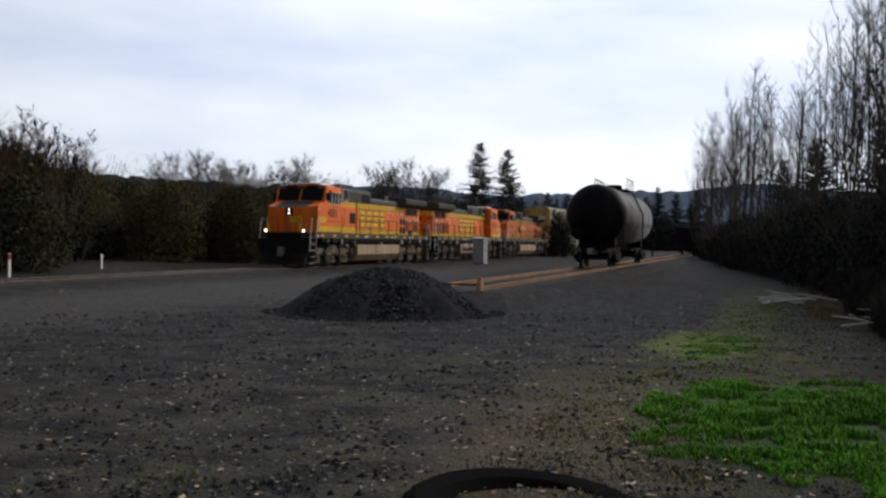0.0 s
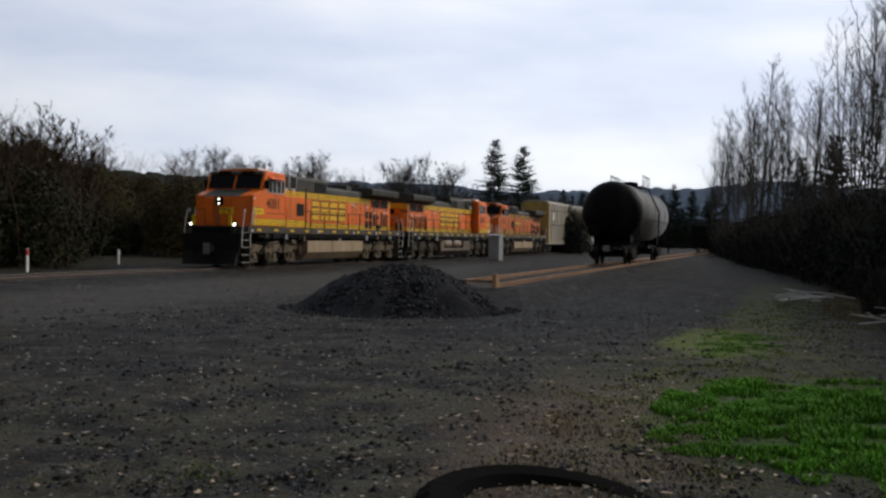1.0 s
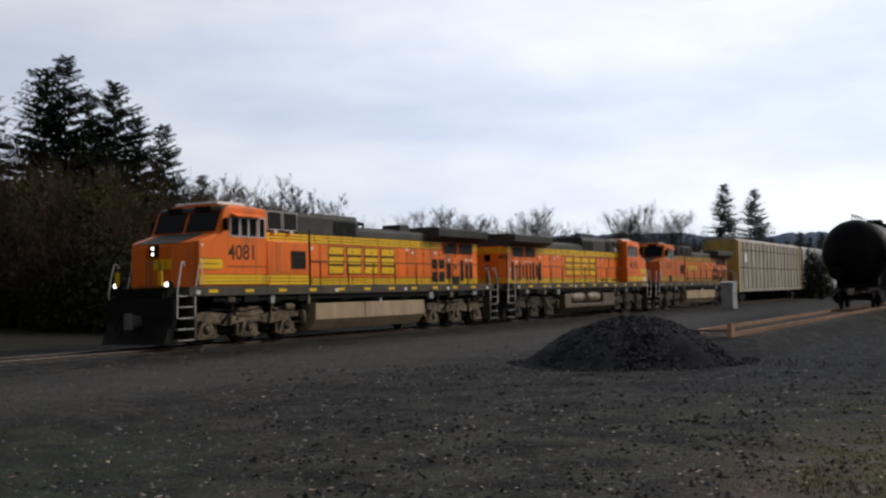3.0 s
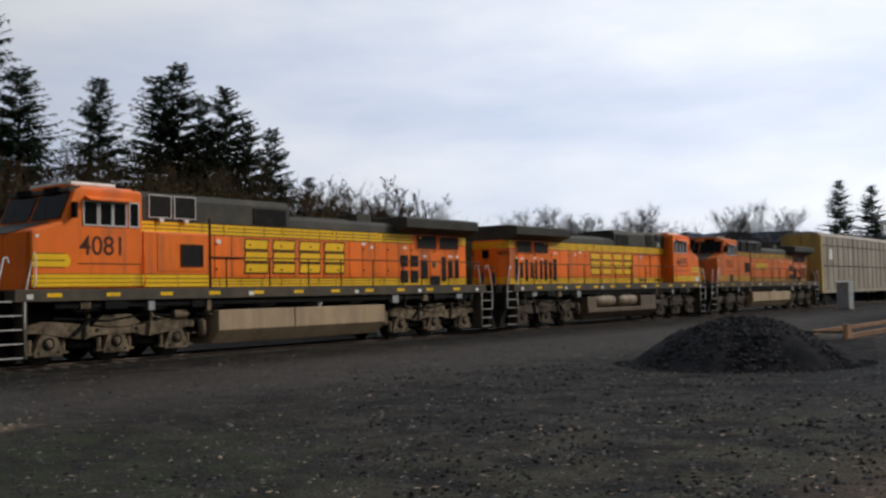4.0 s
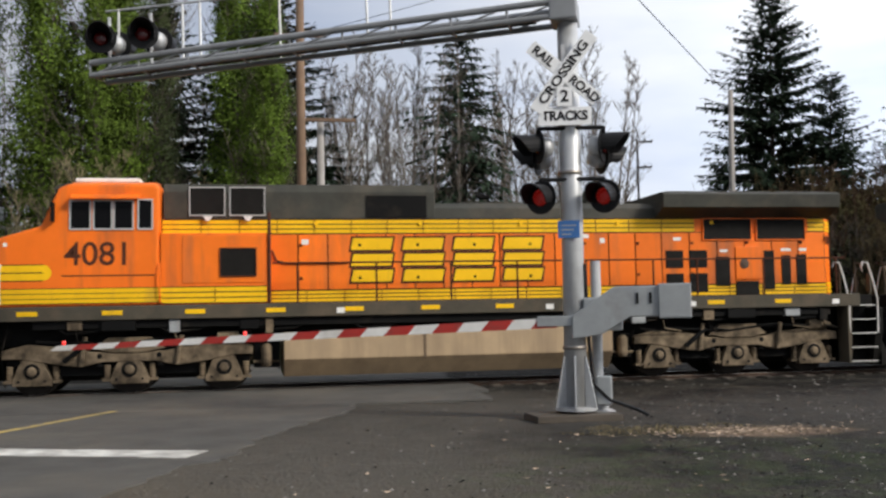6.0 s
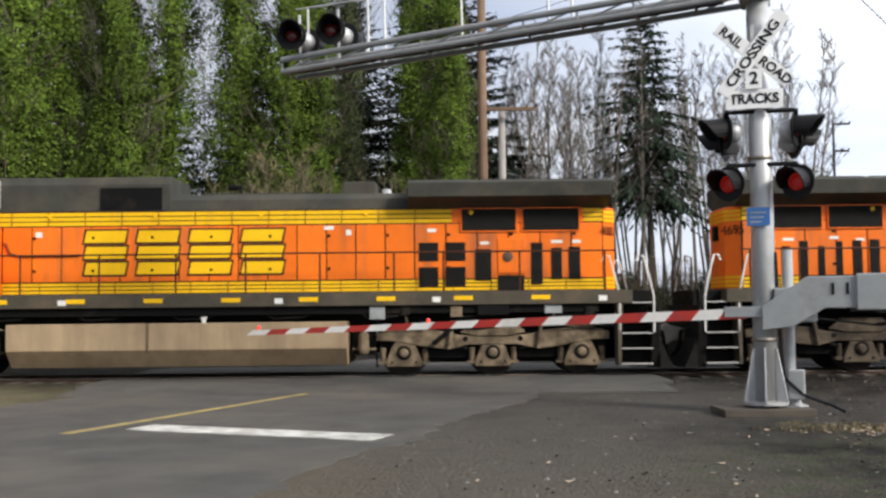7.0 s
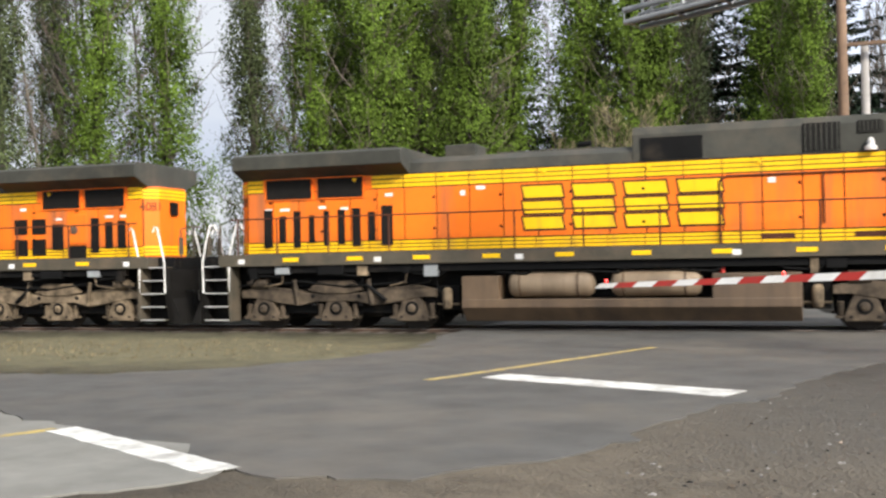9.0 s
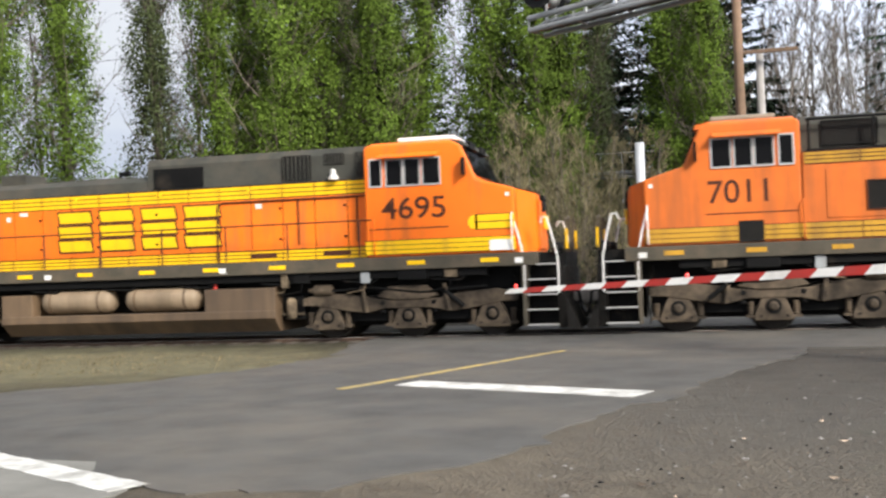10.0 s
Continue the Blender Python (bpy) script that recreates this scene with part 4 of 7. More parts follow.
        if left or newer:
            for x0, x1, z0, z1 in ((16.60, 17.04, 2.02, 2.46), (17.20, 17.66, 2.02, 2.46), (16.60, 17.04, 2.60, 3.02), (17.20, 17.66, 2.60, 3.02), (17.88, 18.25, 2.15, 2.86),
                                   (19.16, 19.42, 2.05, 3.0), (19.62, 19.86, 2.16, 2.88), (20.02, 20.28, 2.16, 2.9), (18.40, 19.0, 1.92, 2.26)):
                louvre(hood, "grille_panel", x0, x1, s, 0.962, z0, z1)
            part("filter_door", box(18.40, 19.02, s * 0.95, s * 0.985, 2.30, 3.10, 0.01), door_paint, hood)
            part("door_wheel", lathe([(0.12, s * 0.985), (0.12, s * 1.0), (0.05, s * 1.02)], (18.62, 0, 2.68), "y", 14), RUST, hood)
        else:
            for k, (w, z0, z1) in enumerate(((0.24, 2.06, 3.02), (0.19, 2.18, 2.86), (0.19, 2.05, 2.98), (0.15, 2.16, 2.86), (0.15, 2.10, 2.96), (0.19, 2.12, 2.98), (0.22, 2.06, 3.0), (0.19, 2.18, 2.9), (0.30, 2.06, 3.04))):
                x = 20.22 - 0.408 * k
                louvre(hood, "grille_panel", x - w / 2, x + w / 2, s, 0.962, z0, z1)
        if left:
            eq = part("equipment_cabinet", box(4.82, 7.10, s * 0.93, s * 1.49, 1.90, 3.78 if newer else 3.45, 0.02), paint, hood, "orange equipment cabinet behind the cab")
            part("cabinet_door", box(5.28, 7.02, s * 1.485, s * 1.505, 2.36, 3.40, 0.008), door_paint, eq)
            louvre(eq, "cabinet_grille", 6.10, 6.84, s, 1.507, 2.52, 3.10, GRILLE, 0, MAROON)
            striped_band(eq, 4.86, 7.08, s, 1.495, 1.93, 2.28, 2, band)
            if newer:
                striped_band(eq, 4.86, 7.08, s, 1.495, 3.52, 3.77, 2, band)
            part("vertical_pipe", tube([(7.14, s * 1.50, 1.9), (7.14, s * 1.50, 3.9)], 0.035, 8), MAROON, eq)
            part("cab_stripe", box(1.50, 4.86, s * 1.49, s * 1.508, 1.95, 2.28), band, cab)
            for z in (1.96, 2.06, 2.17, 2.28):
                part("pin_line", box(1.50, 4.86, s * 1.49, s * 1.511, z - 0.008, z + 0.008), MAROON, cab)
        else:
            part("cab_stripe", box(1.50, 4.80 + back, s * 1.49, s * 1.508, 1.95, 2.28), band, cab)
            for z in (1.96, 2.06, 2.17, 2.28):
                part("pin_line", box(1.50, 4.80 + back, s * 1.49, s * 1.511, z - 0.008, z + 0.008), MAROON, cab)
            part("cab_notice", box(1.6, 2.1, s * 1.50, s * 1.514, 1.96, 2.2), WHITE, cab, "white notice plate")
        if not newer:
            for k in range(4):
                emblem_block(hood, 8.98 + 1.19 * k, 8.98 + 1.19 * k + 0.98, s, 0.962, 2.36, 3.36)
        else:
            for k in range(4):
                emblem_block(hood, 9.6 + 0.62 * k, 9.6 + 0.62 * k + 0.5, s, 0.962, 2.75, 3.15)
        white_plates(hood, [(7.95, 3.28, 0.16, 0.12), (14.55, 3.38, 0.22, 0.09), (15.0, 3.27, 0.12, 0.12), (16.9, 3.30, 0.2, 0.08), (18.1, 3.0, 0.2, 0.07), (18.7, 3.05, 0.2, 0.07), (19.75, 3.02, 0.26, 0.07), (20.2, 3.02, 0.2, 0.07)], s, y)
        for k in range(5):
            part("lifting_eye", lathe([(0.05, s * 0.95), (0.05, s * 0.99)], (8.2 + 2.4 * k, 0, 3.70), "y", 10), YELLOW, hood)
    # roof
    part("hood_roof", prism([(-0.95, 3.80), (-0.92, 4.05), (-0.70, 4.19), (0.70, 4.19), (0.92, 4.05), (0.95, 3.80)], "x", 10.9, 20.9, 0.02), ROOF, hood, "dark hood roof")
    db = part("brake_housing", prism([(-0.96, 3.80), (-0.96, 4.42), (-0.85, 4.60), (0.85, 4.60), (0.96, 4.42), (0.96, 3.80)], "x", 4.84, 10.95, 0.02), ROOF, hood, "tall dark roof housing with blower openings")
    for s in (-1, 1):
        if newer:
            for k in range(4):
                louvre(db, "blower_louvre", 5.3 + 1.4 * k, 6.4 + 1.4 * k, s, 0.975, 3.95, 4.45, GRILLE, 0, BLACK)
            part("roof_rail", tube([(4.95, s * 1.2, 4.50), (7.6, s * 1.2, 4.50), (7.6, s * 1.2, 3.9)], 0.03, 6), BLACK, db)
            for x in (5.0, 6.3):
                part("roof_post", tube([(x, s * 1.2, 3.85), (x, s * 1.2, 4.5)], 0.03, 6), BLACK, db)
            part("catwalk", box(4.95, 7.8, s * 0.96, s * 1.22, 3.80, 3.86), BLACK, db)
        elif s < 0:
            for x0 in (5.42, 6.30):
                louvre(db, "blower_window", x0, x0 + 0.74, s, 0.975, 3.90, 4.50, GRILLE, 0, WINFRAME, "dark framed blower opening")
                part("white_lamp", prism([(x0 + 0.28, 3.86), (x0 + 0.48, 3.86), (x0 + 0.42, 3.76), (x0 + 0.34, 3.76)], "y", s * 1.0, s * 1.06), WHITE, db)
            louvre(db, "blower_opening", 9.35, 10.75, s, 0.975, 3.84, 4.34, BLACK)
        else:
            louvre(db, "blower_louvre", 5.10, 5.42, s, 0.975, 3.86, 4.46, GRILLE, 5)
            louvre(db, "blower_louvre", 5.70, 6.20, s, 0.975, 4.20, 4.46, GRILLE, 6)
            louvre(db, "blower_louvre", 6.55, 7.30, s, 0.975, 3.86, 4.46, GRILLE, 7)
            part("white_lamp", lathe([(0.12, 0.0), (0.12, 0.08), (0.07, 0.10), (0.07, 0.2), (0.03, 0.26)], (5.95, s * 1.05, 3.82), "z", 12), WHITE, db, "white roof bell")
            louvre(db, "blower_opening", 9.40, 10.76, s, 0.975, 3.84, 4.34, BLACK)
    part("exhaust_outlet", box(14.80, 15.60, -0.45, 0.45, 4.17, 4.50, 0.04), ROOF, hood, "exhaust stack")
    part("roof_hatch", box(11.6, 14.2, -0.55, 0.55, 4.18, 4.24, 0.02), ROOF, hood)
    part("horn", tube([(12.4, -0.2, 4.24), (12.4, -0.2, 4.40), (12.1, -0.2, 4.42)], 0.05, 8, 0.08), BLACK, hood, "air horn")
    wing = part("radiator_wing", prism([(-0.95, 3.80), (-1.48, 4.02), (-1.50, 4.34), (-1.38, 4.40), (1.38, 4.40), (1.50, 4.34), (1.48, 4.02), (0.95, 3.80)], "x", 16.36, 20.95, 0.02), ROOF, hood, "wide dark radiator overhang")
    for k in range(3):
        part("radiator_hatch", box(16.6 + 1.45 * k, 17.9 + 1.45 * k, -1.1, 1.1, 4.39, 4.45, 0.015), ROOF, wing)
    # conduits along the hood on the walkway side
    cd = part("hood_conduit", tube([(4.9, 0.99, 3.40), (8.9, 0.99, 3.40), (9.05, 0.99, 3.30), (9.05, 0.99, 1.92)], 0.022, 6), MAROON, hood, "dark conduit along the hood")
    for x in (5.4, 6.9):
        part("conduit_drop", tube([(x, 0.99, 3.40), (x, 0.99, 2.30)], 0.020, 6), MAROON, cd)
    part("vent", box(5.6, 6.3, 0.945, 0.965, 2.00, 2.12), MAROON, hood)
    part("vent", box(7.5, 8.2, 0.945, 0.965, 2.00, 2.12), MAROON, hood)
    part("hood_conduit", tube([(7.2, -0.99, 3.10), (7.3, -0.99, 2.86), (7.5, -0.99, 2.80), (8.9, -0.99, 2.80)], 0.022, 6), MAROON, hood)
    # walkway handrails
    for s in (-1, 1):
        xs = [7.75, 9.5, 11.2, 12.75, 14.4, 16.05, 17.15, 18.85, 20.75] if s < 0 else [5.2, 7.0, 8.6, 10.3, 12.0, 13.6, 15.2, 16.7, 18.3, 19.7, 20.8]
        rail = part("handrail", tube([(xs[0] - 0.55 if s < 0 else 4.9, s * 1.5, 2.78), (21.0, s * 1.5, 2.78)], 0.02, 6), MAROON, t, "dark walkway handrail")
        for x in xs:
            part("stanchion", tube([(x, s * 1.5, 1.88), (x, s * 1.5, 2.79)], 0.022, 6), MAROON, rail)
    # air and brake gear between trucks and tank
    for x0, x1 in ((6.78, 7.36), (15.08, 15.62)):
        gear = part("brake_gear", box(x0, x1, -1.05, 1.05, 0.48, 1.06, 0.04), BLACK, fr, "dark brake gear between truck and tank")
        for s in (-1, 1):
            part("filter_bowl", lathe([(0.02, 0.50), (0.10, 0.52), (0.12, 0.60), (0.12, 0.95), (0.06, 1.02)], ((x0 + x1) / 2, s * 1.18, 0), "z", 12), TRUCK, gear)
            part("gear_pipe", tube([(x0, s * 1.12, 0.62), (x1, s * 1.12, 0.62)], 0.03, 6), TRUCK, gear)
    # fuel tank
    if not brown_tank:
        ft = part("fuel_tank", prism([(-1.50, 1.25), (-1.50, 0.66), (-1.15, 0.27), (1.15, 0.27), (1.50, 0.66), (1.50, 1.25)], "x", 7.44, 15.0, 0.025), TANKTAN, t, "dusty tan fuel tank")
        part("tank_seam", box(10.55, 10.60, -1.51, 1.51, 0.62, 1.26), TANKBROWN, ft)
        part("filler", lathe([(0.05, 0), (0.05, 0.1), (0.08, 0.1), (0.08, 0.14)], (11.8, -1.40, 1.24), "z", 12), WHITE, ft)
    else:
        ft = part("fuel_tank", prism([(-1.50, 0.74), (-1.50, 0.55), (-1.15, 0.22), (1.15, 0.22), (1.50, 0.55), (1.50, 0.74)], "x", 7.38, 14.9, 0.025), TANKBROWN, t, "oil-stained brown fuel tank")
        for x0, x1 in ((7.38, 9.22), (14.0, 14.9)):
            part("tank_end", box(x0, x1, -1.48, 1.48, 0.70, 1.28, 0.03), TANKBROWN, ft)
        part("tank_core", box(9.2, 14.0, -0.75, 0.75, 0.70, 1.5), BLACK, ft)
        for s in (-1, 1):
            for xa in (9.42, 11.80):
                r = part("air_reservoir", lathe([(0.05, 0.0), (0.22, 0.05), (0.30, 0.16), (0.30, 1.88), (0.22, 1.99), (0.05, 2.04)], (xa, s * 1.15, 1.08), "x", 20), RESERVOIR, ft, "dusty air reservoir", True)
                for dx in (0.35, 1.70):
                    part("strap", lathe([(0.31, 0), (0.31, 0.05)], (xa + dx, s * 1.15, 1.08), "x", 20), TANKBROWN, r)
            part("red_valve", lathe([(0.05, 0), (0.05, 0.12)], (9.0, s * 1.3, 1.28), "z", 10), REDPAINT, ft)
    cast = TRUCKOILY if newer or brown_tank else TRUCK
    loco_truck(t, 4.15, cast)
    loco_truck(t, 18.25, cast)
    return t


LOCO_A = locomotive("4081", False, False, "orange and yellow freight locomotive with dark roof, leading the train")
LOCO_B = locomotive("4695", False, True, "orange and yellow freight locomotive running backwards, brown tank", 0.24)
LOCO_C = locomotive("7011", True, False, "newer plain orange freight locomotive with dusty trucks")


def car_truck(parent, xc):
    t = part("truck", box(xc - 0.25, xc + 0.25, -0.95, 0.95, 0.45, 0.75, 0.03), BLACK, parent, "two-axle freight truck")
    for s in (-1, 1):
        fr = [(xc - 1.15, 0.62), (xc - 0.75, 0.72), (xc - 0.35, 0.84), (xc + 0.35, 0.84), (xc + 0.75, 0.72), (xc + 1.15, 0.62), (xc + 1.15, 0.40), (xc + 0.7, 0.40), (xc + 0.4, 0.24), (xc - 0.4, 0.24), (xc - 0.7, 0.40), (xc - 1.15, 0.40)]
        part("side_frame", prism(fr, "y", s * 0.95, s * 1.10, 0.02), BLACK, t)
    for dx in (-0.9, 0.9):
        SPINNING.append((wheelset(t, xc + dx, 0.46), xc + dx, 0.46))
    return t


def autorack(body, ends, label, length=27.4, height=5.75):
    """A tall enclosed car carrier: panelled sides, door ends, roof, sill and trucks; x from 0 to its length."""
    t = thing("autorack_car", label, "freight car", "freight cars of the train")
    part("floor_frame", box(0.6, length - 0.6, -1.45, 1.45, 0.95, 1.25, 0.02), BLACK, t)
    core = part("body", box(0.75, length - 0.75, -1.42, 1.42, 1.20, height - 0.35, 0.03), BLACK, t)
    for s in (-1, 1):
        n = 17
        for row, (z0, z1) in enumerate(((1.28, 3.02), (3.12, 4.62), (4.70, 5.34))):
            for k in range(n):
                x0 = 0.9 + (length - 1.8) * k / n
                x1 = 0.9 + (length - 1.8) * (k + 1) / n
                part("side_panel", box(x0 + 0.03, x1 - 0.03, s * 1.41, s * 1.455, z0, z1, 0.01), body, core)
        for k in range(n + 1):
            x = 0.9 + (length - 1.8) * k / n
            part("side_post", box(x - 0.05, x + 0.05, s * 1.42, s * 1.50, 1.22, 5.40), body, core)
        part("name_board", box(3.0, 3.9, s * 1.457, s * 1.464, 3.6, 4.4), WHITE, core, "plain pale emblem board")
        part("side_sill", box(0.6, length - 0.6, s * 1.40, s * 1.52, 0.98, 1.26, 0.01), body, t)
        for x in (0.8, length - 0.8):
            part("corner_post", box(x - 0.25, x + 0.25, s * 1.36, s * 1.53, 0.98, 5.42, 0.03), ends, t, "faded corner post")
            for k in range(8):
                part("ladder_rung", tube([(x - 0.2, s * 1.55, 1.2 + 0.5 * k), (x + 0.2, s * 1.55, 1.2 + 0.5 * k)], 0.018, 5), STEEL, t)
    part("roof", prism([(-1.50, 5.36), (-1.30, 5.60), (-0.7, height), (0.7, height), (1.30, 5.60), (1.50, 5.36)], "x", 0.6, length - 0.6, 0.02), body, t, "corrugated roof")
    for x0, x1 in ((0.52, 0.75), (length - 0.75, length - 0.52)):
        for y0, y1 in ((-1.38, -0.03), (0.03, 1.38)):
            part("end_door", box(x0, x1, y0, y1, 1.2, 5.5, 0.04), ends, t, "closed end door")
        part("coupler", box(x0 - 0.5, x1 + 0.5, -0.15, 0.15, 0.72, 1.02, 0.03), STEEL, t)
    car_truck(t, 3.1)
    car_truck(t, length - 3.1)
    return t


RACK_A = autorack(CARTAN, CARYELLOW, "tall dusty tan autorack car with faded yellow ends")
RACK_B = autorack(CARWHITE, CARWHITE, "tall dusty white autorack car", 27.4, 5.6)
RACK_C = copy_thing(RACK_B, pose(0, 0, 0))
# wheels of the copied car turn too
for o in RACK_C.children_recursive:
    if o.name.split(".")[0] == "wheelset":
        SPINNING.append((o, o.location.x, 0.46))

CONSIST = [(LOCO_A, 0.2, 1), (LOCO_B, 45.0, -1), (LOCO_C, 44.86, 1), (RACK_A, 66.9, 1), (RACK_B, 94.4, 1), (RACK_C, 121.9, 1)]


def head_at(t):
    """The train head's place at t, evenly between the rows."""
    for (t0, s0), (t1, s1) in zip(TRAIN, TRAIN[1:]):
        if t <= t1:
            return s0 + (s1 - s0) * (t - t0) / (t1 - t0)
    return TRAIN[-1][1]


def motions():
    for ob, off, way in CONSIST:
        walk(ob, [(t, pose(s + off, TRACK_Y, 0, 0, 0, 0 if way > 0 else 180)) for t, s in TRAIN])
    for ob, x, r in SPINNING:
        top = ob
        while top.parent:
            top = top.parent
        way = next(w for o, _, w in CONSIST if o is top)
        rows = []
        for k in range(151):
            t = k / 15
            roll = math.degrees((TRAIN[0][1] - head_at(t)) / r) * -way
            rows.append((t, pose(x, 0, r, 0, roll, 0)))
        walk(ob, rows)


# ---- yard ----
def heap_profile(u):
    return (1 - min(1.0, u) ** 2.3) ** 1.25


def gravel_pile(cx, cy, rx, ry, h):
    """A low uneven heap of dark gravel."""
    t = thing("gravel_pile", "low heap of black crushed gravel on the yard", "gravel pile")
    verts, faces, rings, seg = [(cx, cy, h * 0.98)], [], 22, 72
    for i in range(1, rings + 1):
        u = i / rings
        for k in range(seg):
            a0 = 2 * math.pi * k / seg
            wob = 1 + 0.10 * noise.noise((math.cos(a0) * 1.7, math.sin(a0) * 1.7, 2.0)) + 0.04 * noise.noise((math.cos(a0) * 5, math.sin(a0) * 5, 7.0))
            x, y = cx + rx * u * wob * math.cos(a0), cy + ry * u * wob * math.sin(a0)
            z = h * heap_profile(u) + (0.13 * noise.noise((x * 0.9, y * 0.9, 1)) + 0.09 * noise.noise((x * 2.4, y * 2.4, 3)) + 0.05 * noise.noise((x * 6, y * 6, 5))) * (1 - u ** 3)
            verts.append((x, y, z - 0.14 * u))
    for k in range(seg):
        faces.append((0, 1 + k, 1 + (k + 1) % seg))
    for i in range(rings - 1):
        for k in range(seg):
            a0, b0 = 1 + i * seg + k, 1 + i * seg + (k + 1) % seg
            faces.append((a0, a0 + seg, b0 + seg, b0))
    me = bpy.data.meshes.new("mound")
    me.from_pydata(verts, [], faces)
    part_mesh("mound", me, MOUNDMAT, t, smooth=True)
    return t


PILE = gravel_pile(22.4, 8.2, 2.5, 2.5, 0.88)


def tank_car(x0, label, category="tank car"):
    """A tank car on the siding: shell with dished heads, saddle, walkway and rail on top, ladders, sill and trucks."""
    t = thing("tank_car", label, category, at=pose(x0, SIDING_Y, 0.33))
    L = 17.0
    prof = [(0.05, 0.72), (0.55, 0.76), (1.05, 0.90), (1.35, 1.10), (1.50, 1.34), (1.56, 1.62)]
    full = prof + [(1.56, L - 1.62)] + [(r, L - h) for r, h in prof[::-1]]
    sh = part("shell", lathe(full, (0, 0, 2.72), "x", 48), TANKSHEEN, t, "black tank shell, sun sheen painted grey on its flanks", True)
    for h in (1.62, 4.5, 7.4, 10.3, 13.2, L - 1.62):
        part("weld_band", lathe([(1.563, h - 0.04), (1.572, h), (1.563, h + 0.04)], (0, 0, 2.72), "x", 48), TANKBLACK, sh)
    # end kept blacker than the shell, as it faces away from the sun
    part("head", lathe([(r + 0.006, h - 0.006) for r, h in prof], (0, 0, 2.72), "x", 48), TANKBLACK, sh, "black dished tank end", True)
    part("sill", box(0.1, L - 0.1, -0.32, 0.32, 0.86, 1.14, 0.02), TANKBLACK, t)
    for x in (0.55, L - 0.55):
        s = part("end_platform", box(x - 0.55, x + 0.55, -1.5, 1.5, 1.08, 1.14), TANKBLACK, t)
        for y in (-1.48, 1.48):
            part("end_post", tube([(x - 0.45, y, 1.14), (x - 0.45, y, 2.1), (x + 0.45, y, 2.1), (x + 0.45, y, 1.14)], 0.025, 6), TANKBLACK, s)
            part("sill_step", tube([(x - 0.3, y, 1.1), (x - 0.3, y, 0.45), (x + 0.3, y, 0.45), (x + 0.3, y, 1.1)], 0.025, 6), TANKBLACK, s)
        part("coupler", box(x - 0.95, x + 0.95, -0.14, 0.14, 0.66, 0.96, 0.03), STEEL, s)
        part("brake_wheel", lathe([(0.28, 0), (0.30, 0.02), (0.28, 0.04)], (x - 0.5, 0.7, 1.7), "x", 16), TANKBLACK, s)
    for x in (2.3, L - 2.3):
        part("saddle", prism([(x - 0.5, 1.0), (x + 0.5, 1.0), (x + 0.7, 1.9), (x - 0.7, 1.9)], "y", -0.95, 0.95), TANKBLACK, t)
    d = part("dome_platform", box(L / 2 - 1.6, L / 2 + 1.6, -0.9, 0.9, 4.26, 4.31), TANKBLACK, t, "top platform with guard rail")
    part("hatch", lathe([(0.45, 4.2), (0.45, 4.55), (0.30, 4.62)], (L / 2, 0, 0), "z", 20), TANKBLACK, d)
    for y in (-0.9, 0.9):
        part("guard_rail", tube([(L / 2 - 1.6, y, 4.9), (L / 2 + 1.6, y, 4.9)], 0.025, 6), TANKBLACK, d)
        for k in range(4):
            x = L / 2 - 1.6 + 3.2 * k / 3
            part("guard_post", tube([(x, y, 4.28), (x, y, 4.9)], 0.025, 6), TANKBLACK, d)
        lad = part("ladder", tube([(L / 2 - 0.25, y * 1.84, 1.1), (L / 2 - 0.25, y * 1.84, 2.9), (L / 2 - 0.25, y * 1.1, 4.28)], 0.022, 6), TANKBLACK, t)
        part("ladder_side", tube([(L / 2 + 0.25, y * 1.84, 1.1), (L / 2 + 0.25, y * 1.84, 2.9), (L / 2 + 0.25, y * 1.1, 4.28)], 0.022, 6), TANKBLACK, lad)
        for k in range(8):
            part("rung", tube([(L / 2 - 0.25, y * 1.82, 1.3 + 0.26 * k), (L / 2 + 0.25, y * 1.82, 1.3 + 0.26 * k)], 0.015, 5), TANKBLACK, lad)
        part("running_rail", tube([(0.9, y * 1.78, 2.35), (L - 0.9, y * 1.78, 2.35)], 0.02, 5), TANKBLACK, t)
    part("top_rail", tube([(1.0, 0, 4.45), (L / 2 - 1.6, 0, 4.5)], 0.02, 5), TANKBLACK, t)
    for x in (2.4, L - 2.4):
        keep = len(SPINNING)
        car_truck(t, x)
        del SPINNING[keep:]
    return t


TANK_CAR = tank_car(51.6, "black tank car with painted grey sheen, parked on the siding")


def flat_car(x0):
    t = thing("flat_car", "low dark flat car with a pale load parked on the siding", "freight car", at=pose(x0, SIDING_Y, 0.33))
    part("deck", box(0.3, 18, -1.5, 1.5, 0.9, 1.2, 0.02), BLACK, t)
    part("bulkhead", box(0.5, 0.8, -1.45, 1.45, 1.2, 3.2, 0.03), BLACK, t, "dark bulkhead end")
    for k in range(5):
        part("load_bundle", box(4.0 + 2.7 * k, 6.5 + 2.7 * k, -1.3, 1.3, 1.22, 2.5 + 0.4 * (k % 2), 0.05), (CARWHITE, CARTAN, TANKBLACK)[k % 3], t)
    for x in (2.2, 15.8):
        keep = len(SPINNING)
        car_truck(t, x)
        del SPINNING[keep:]
    return t


flat_car(128.0)


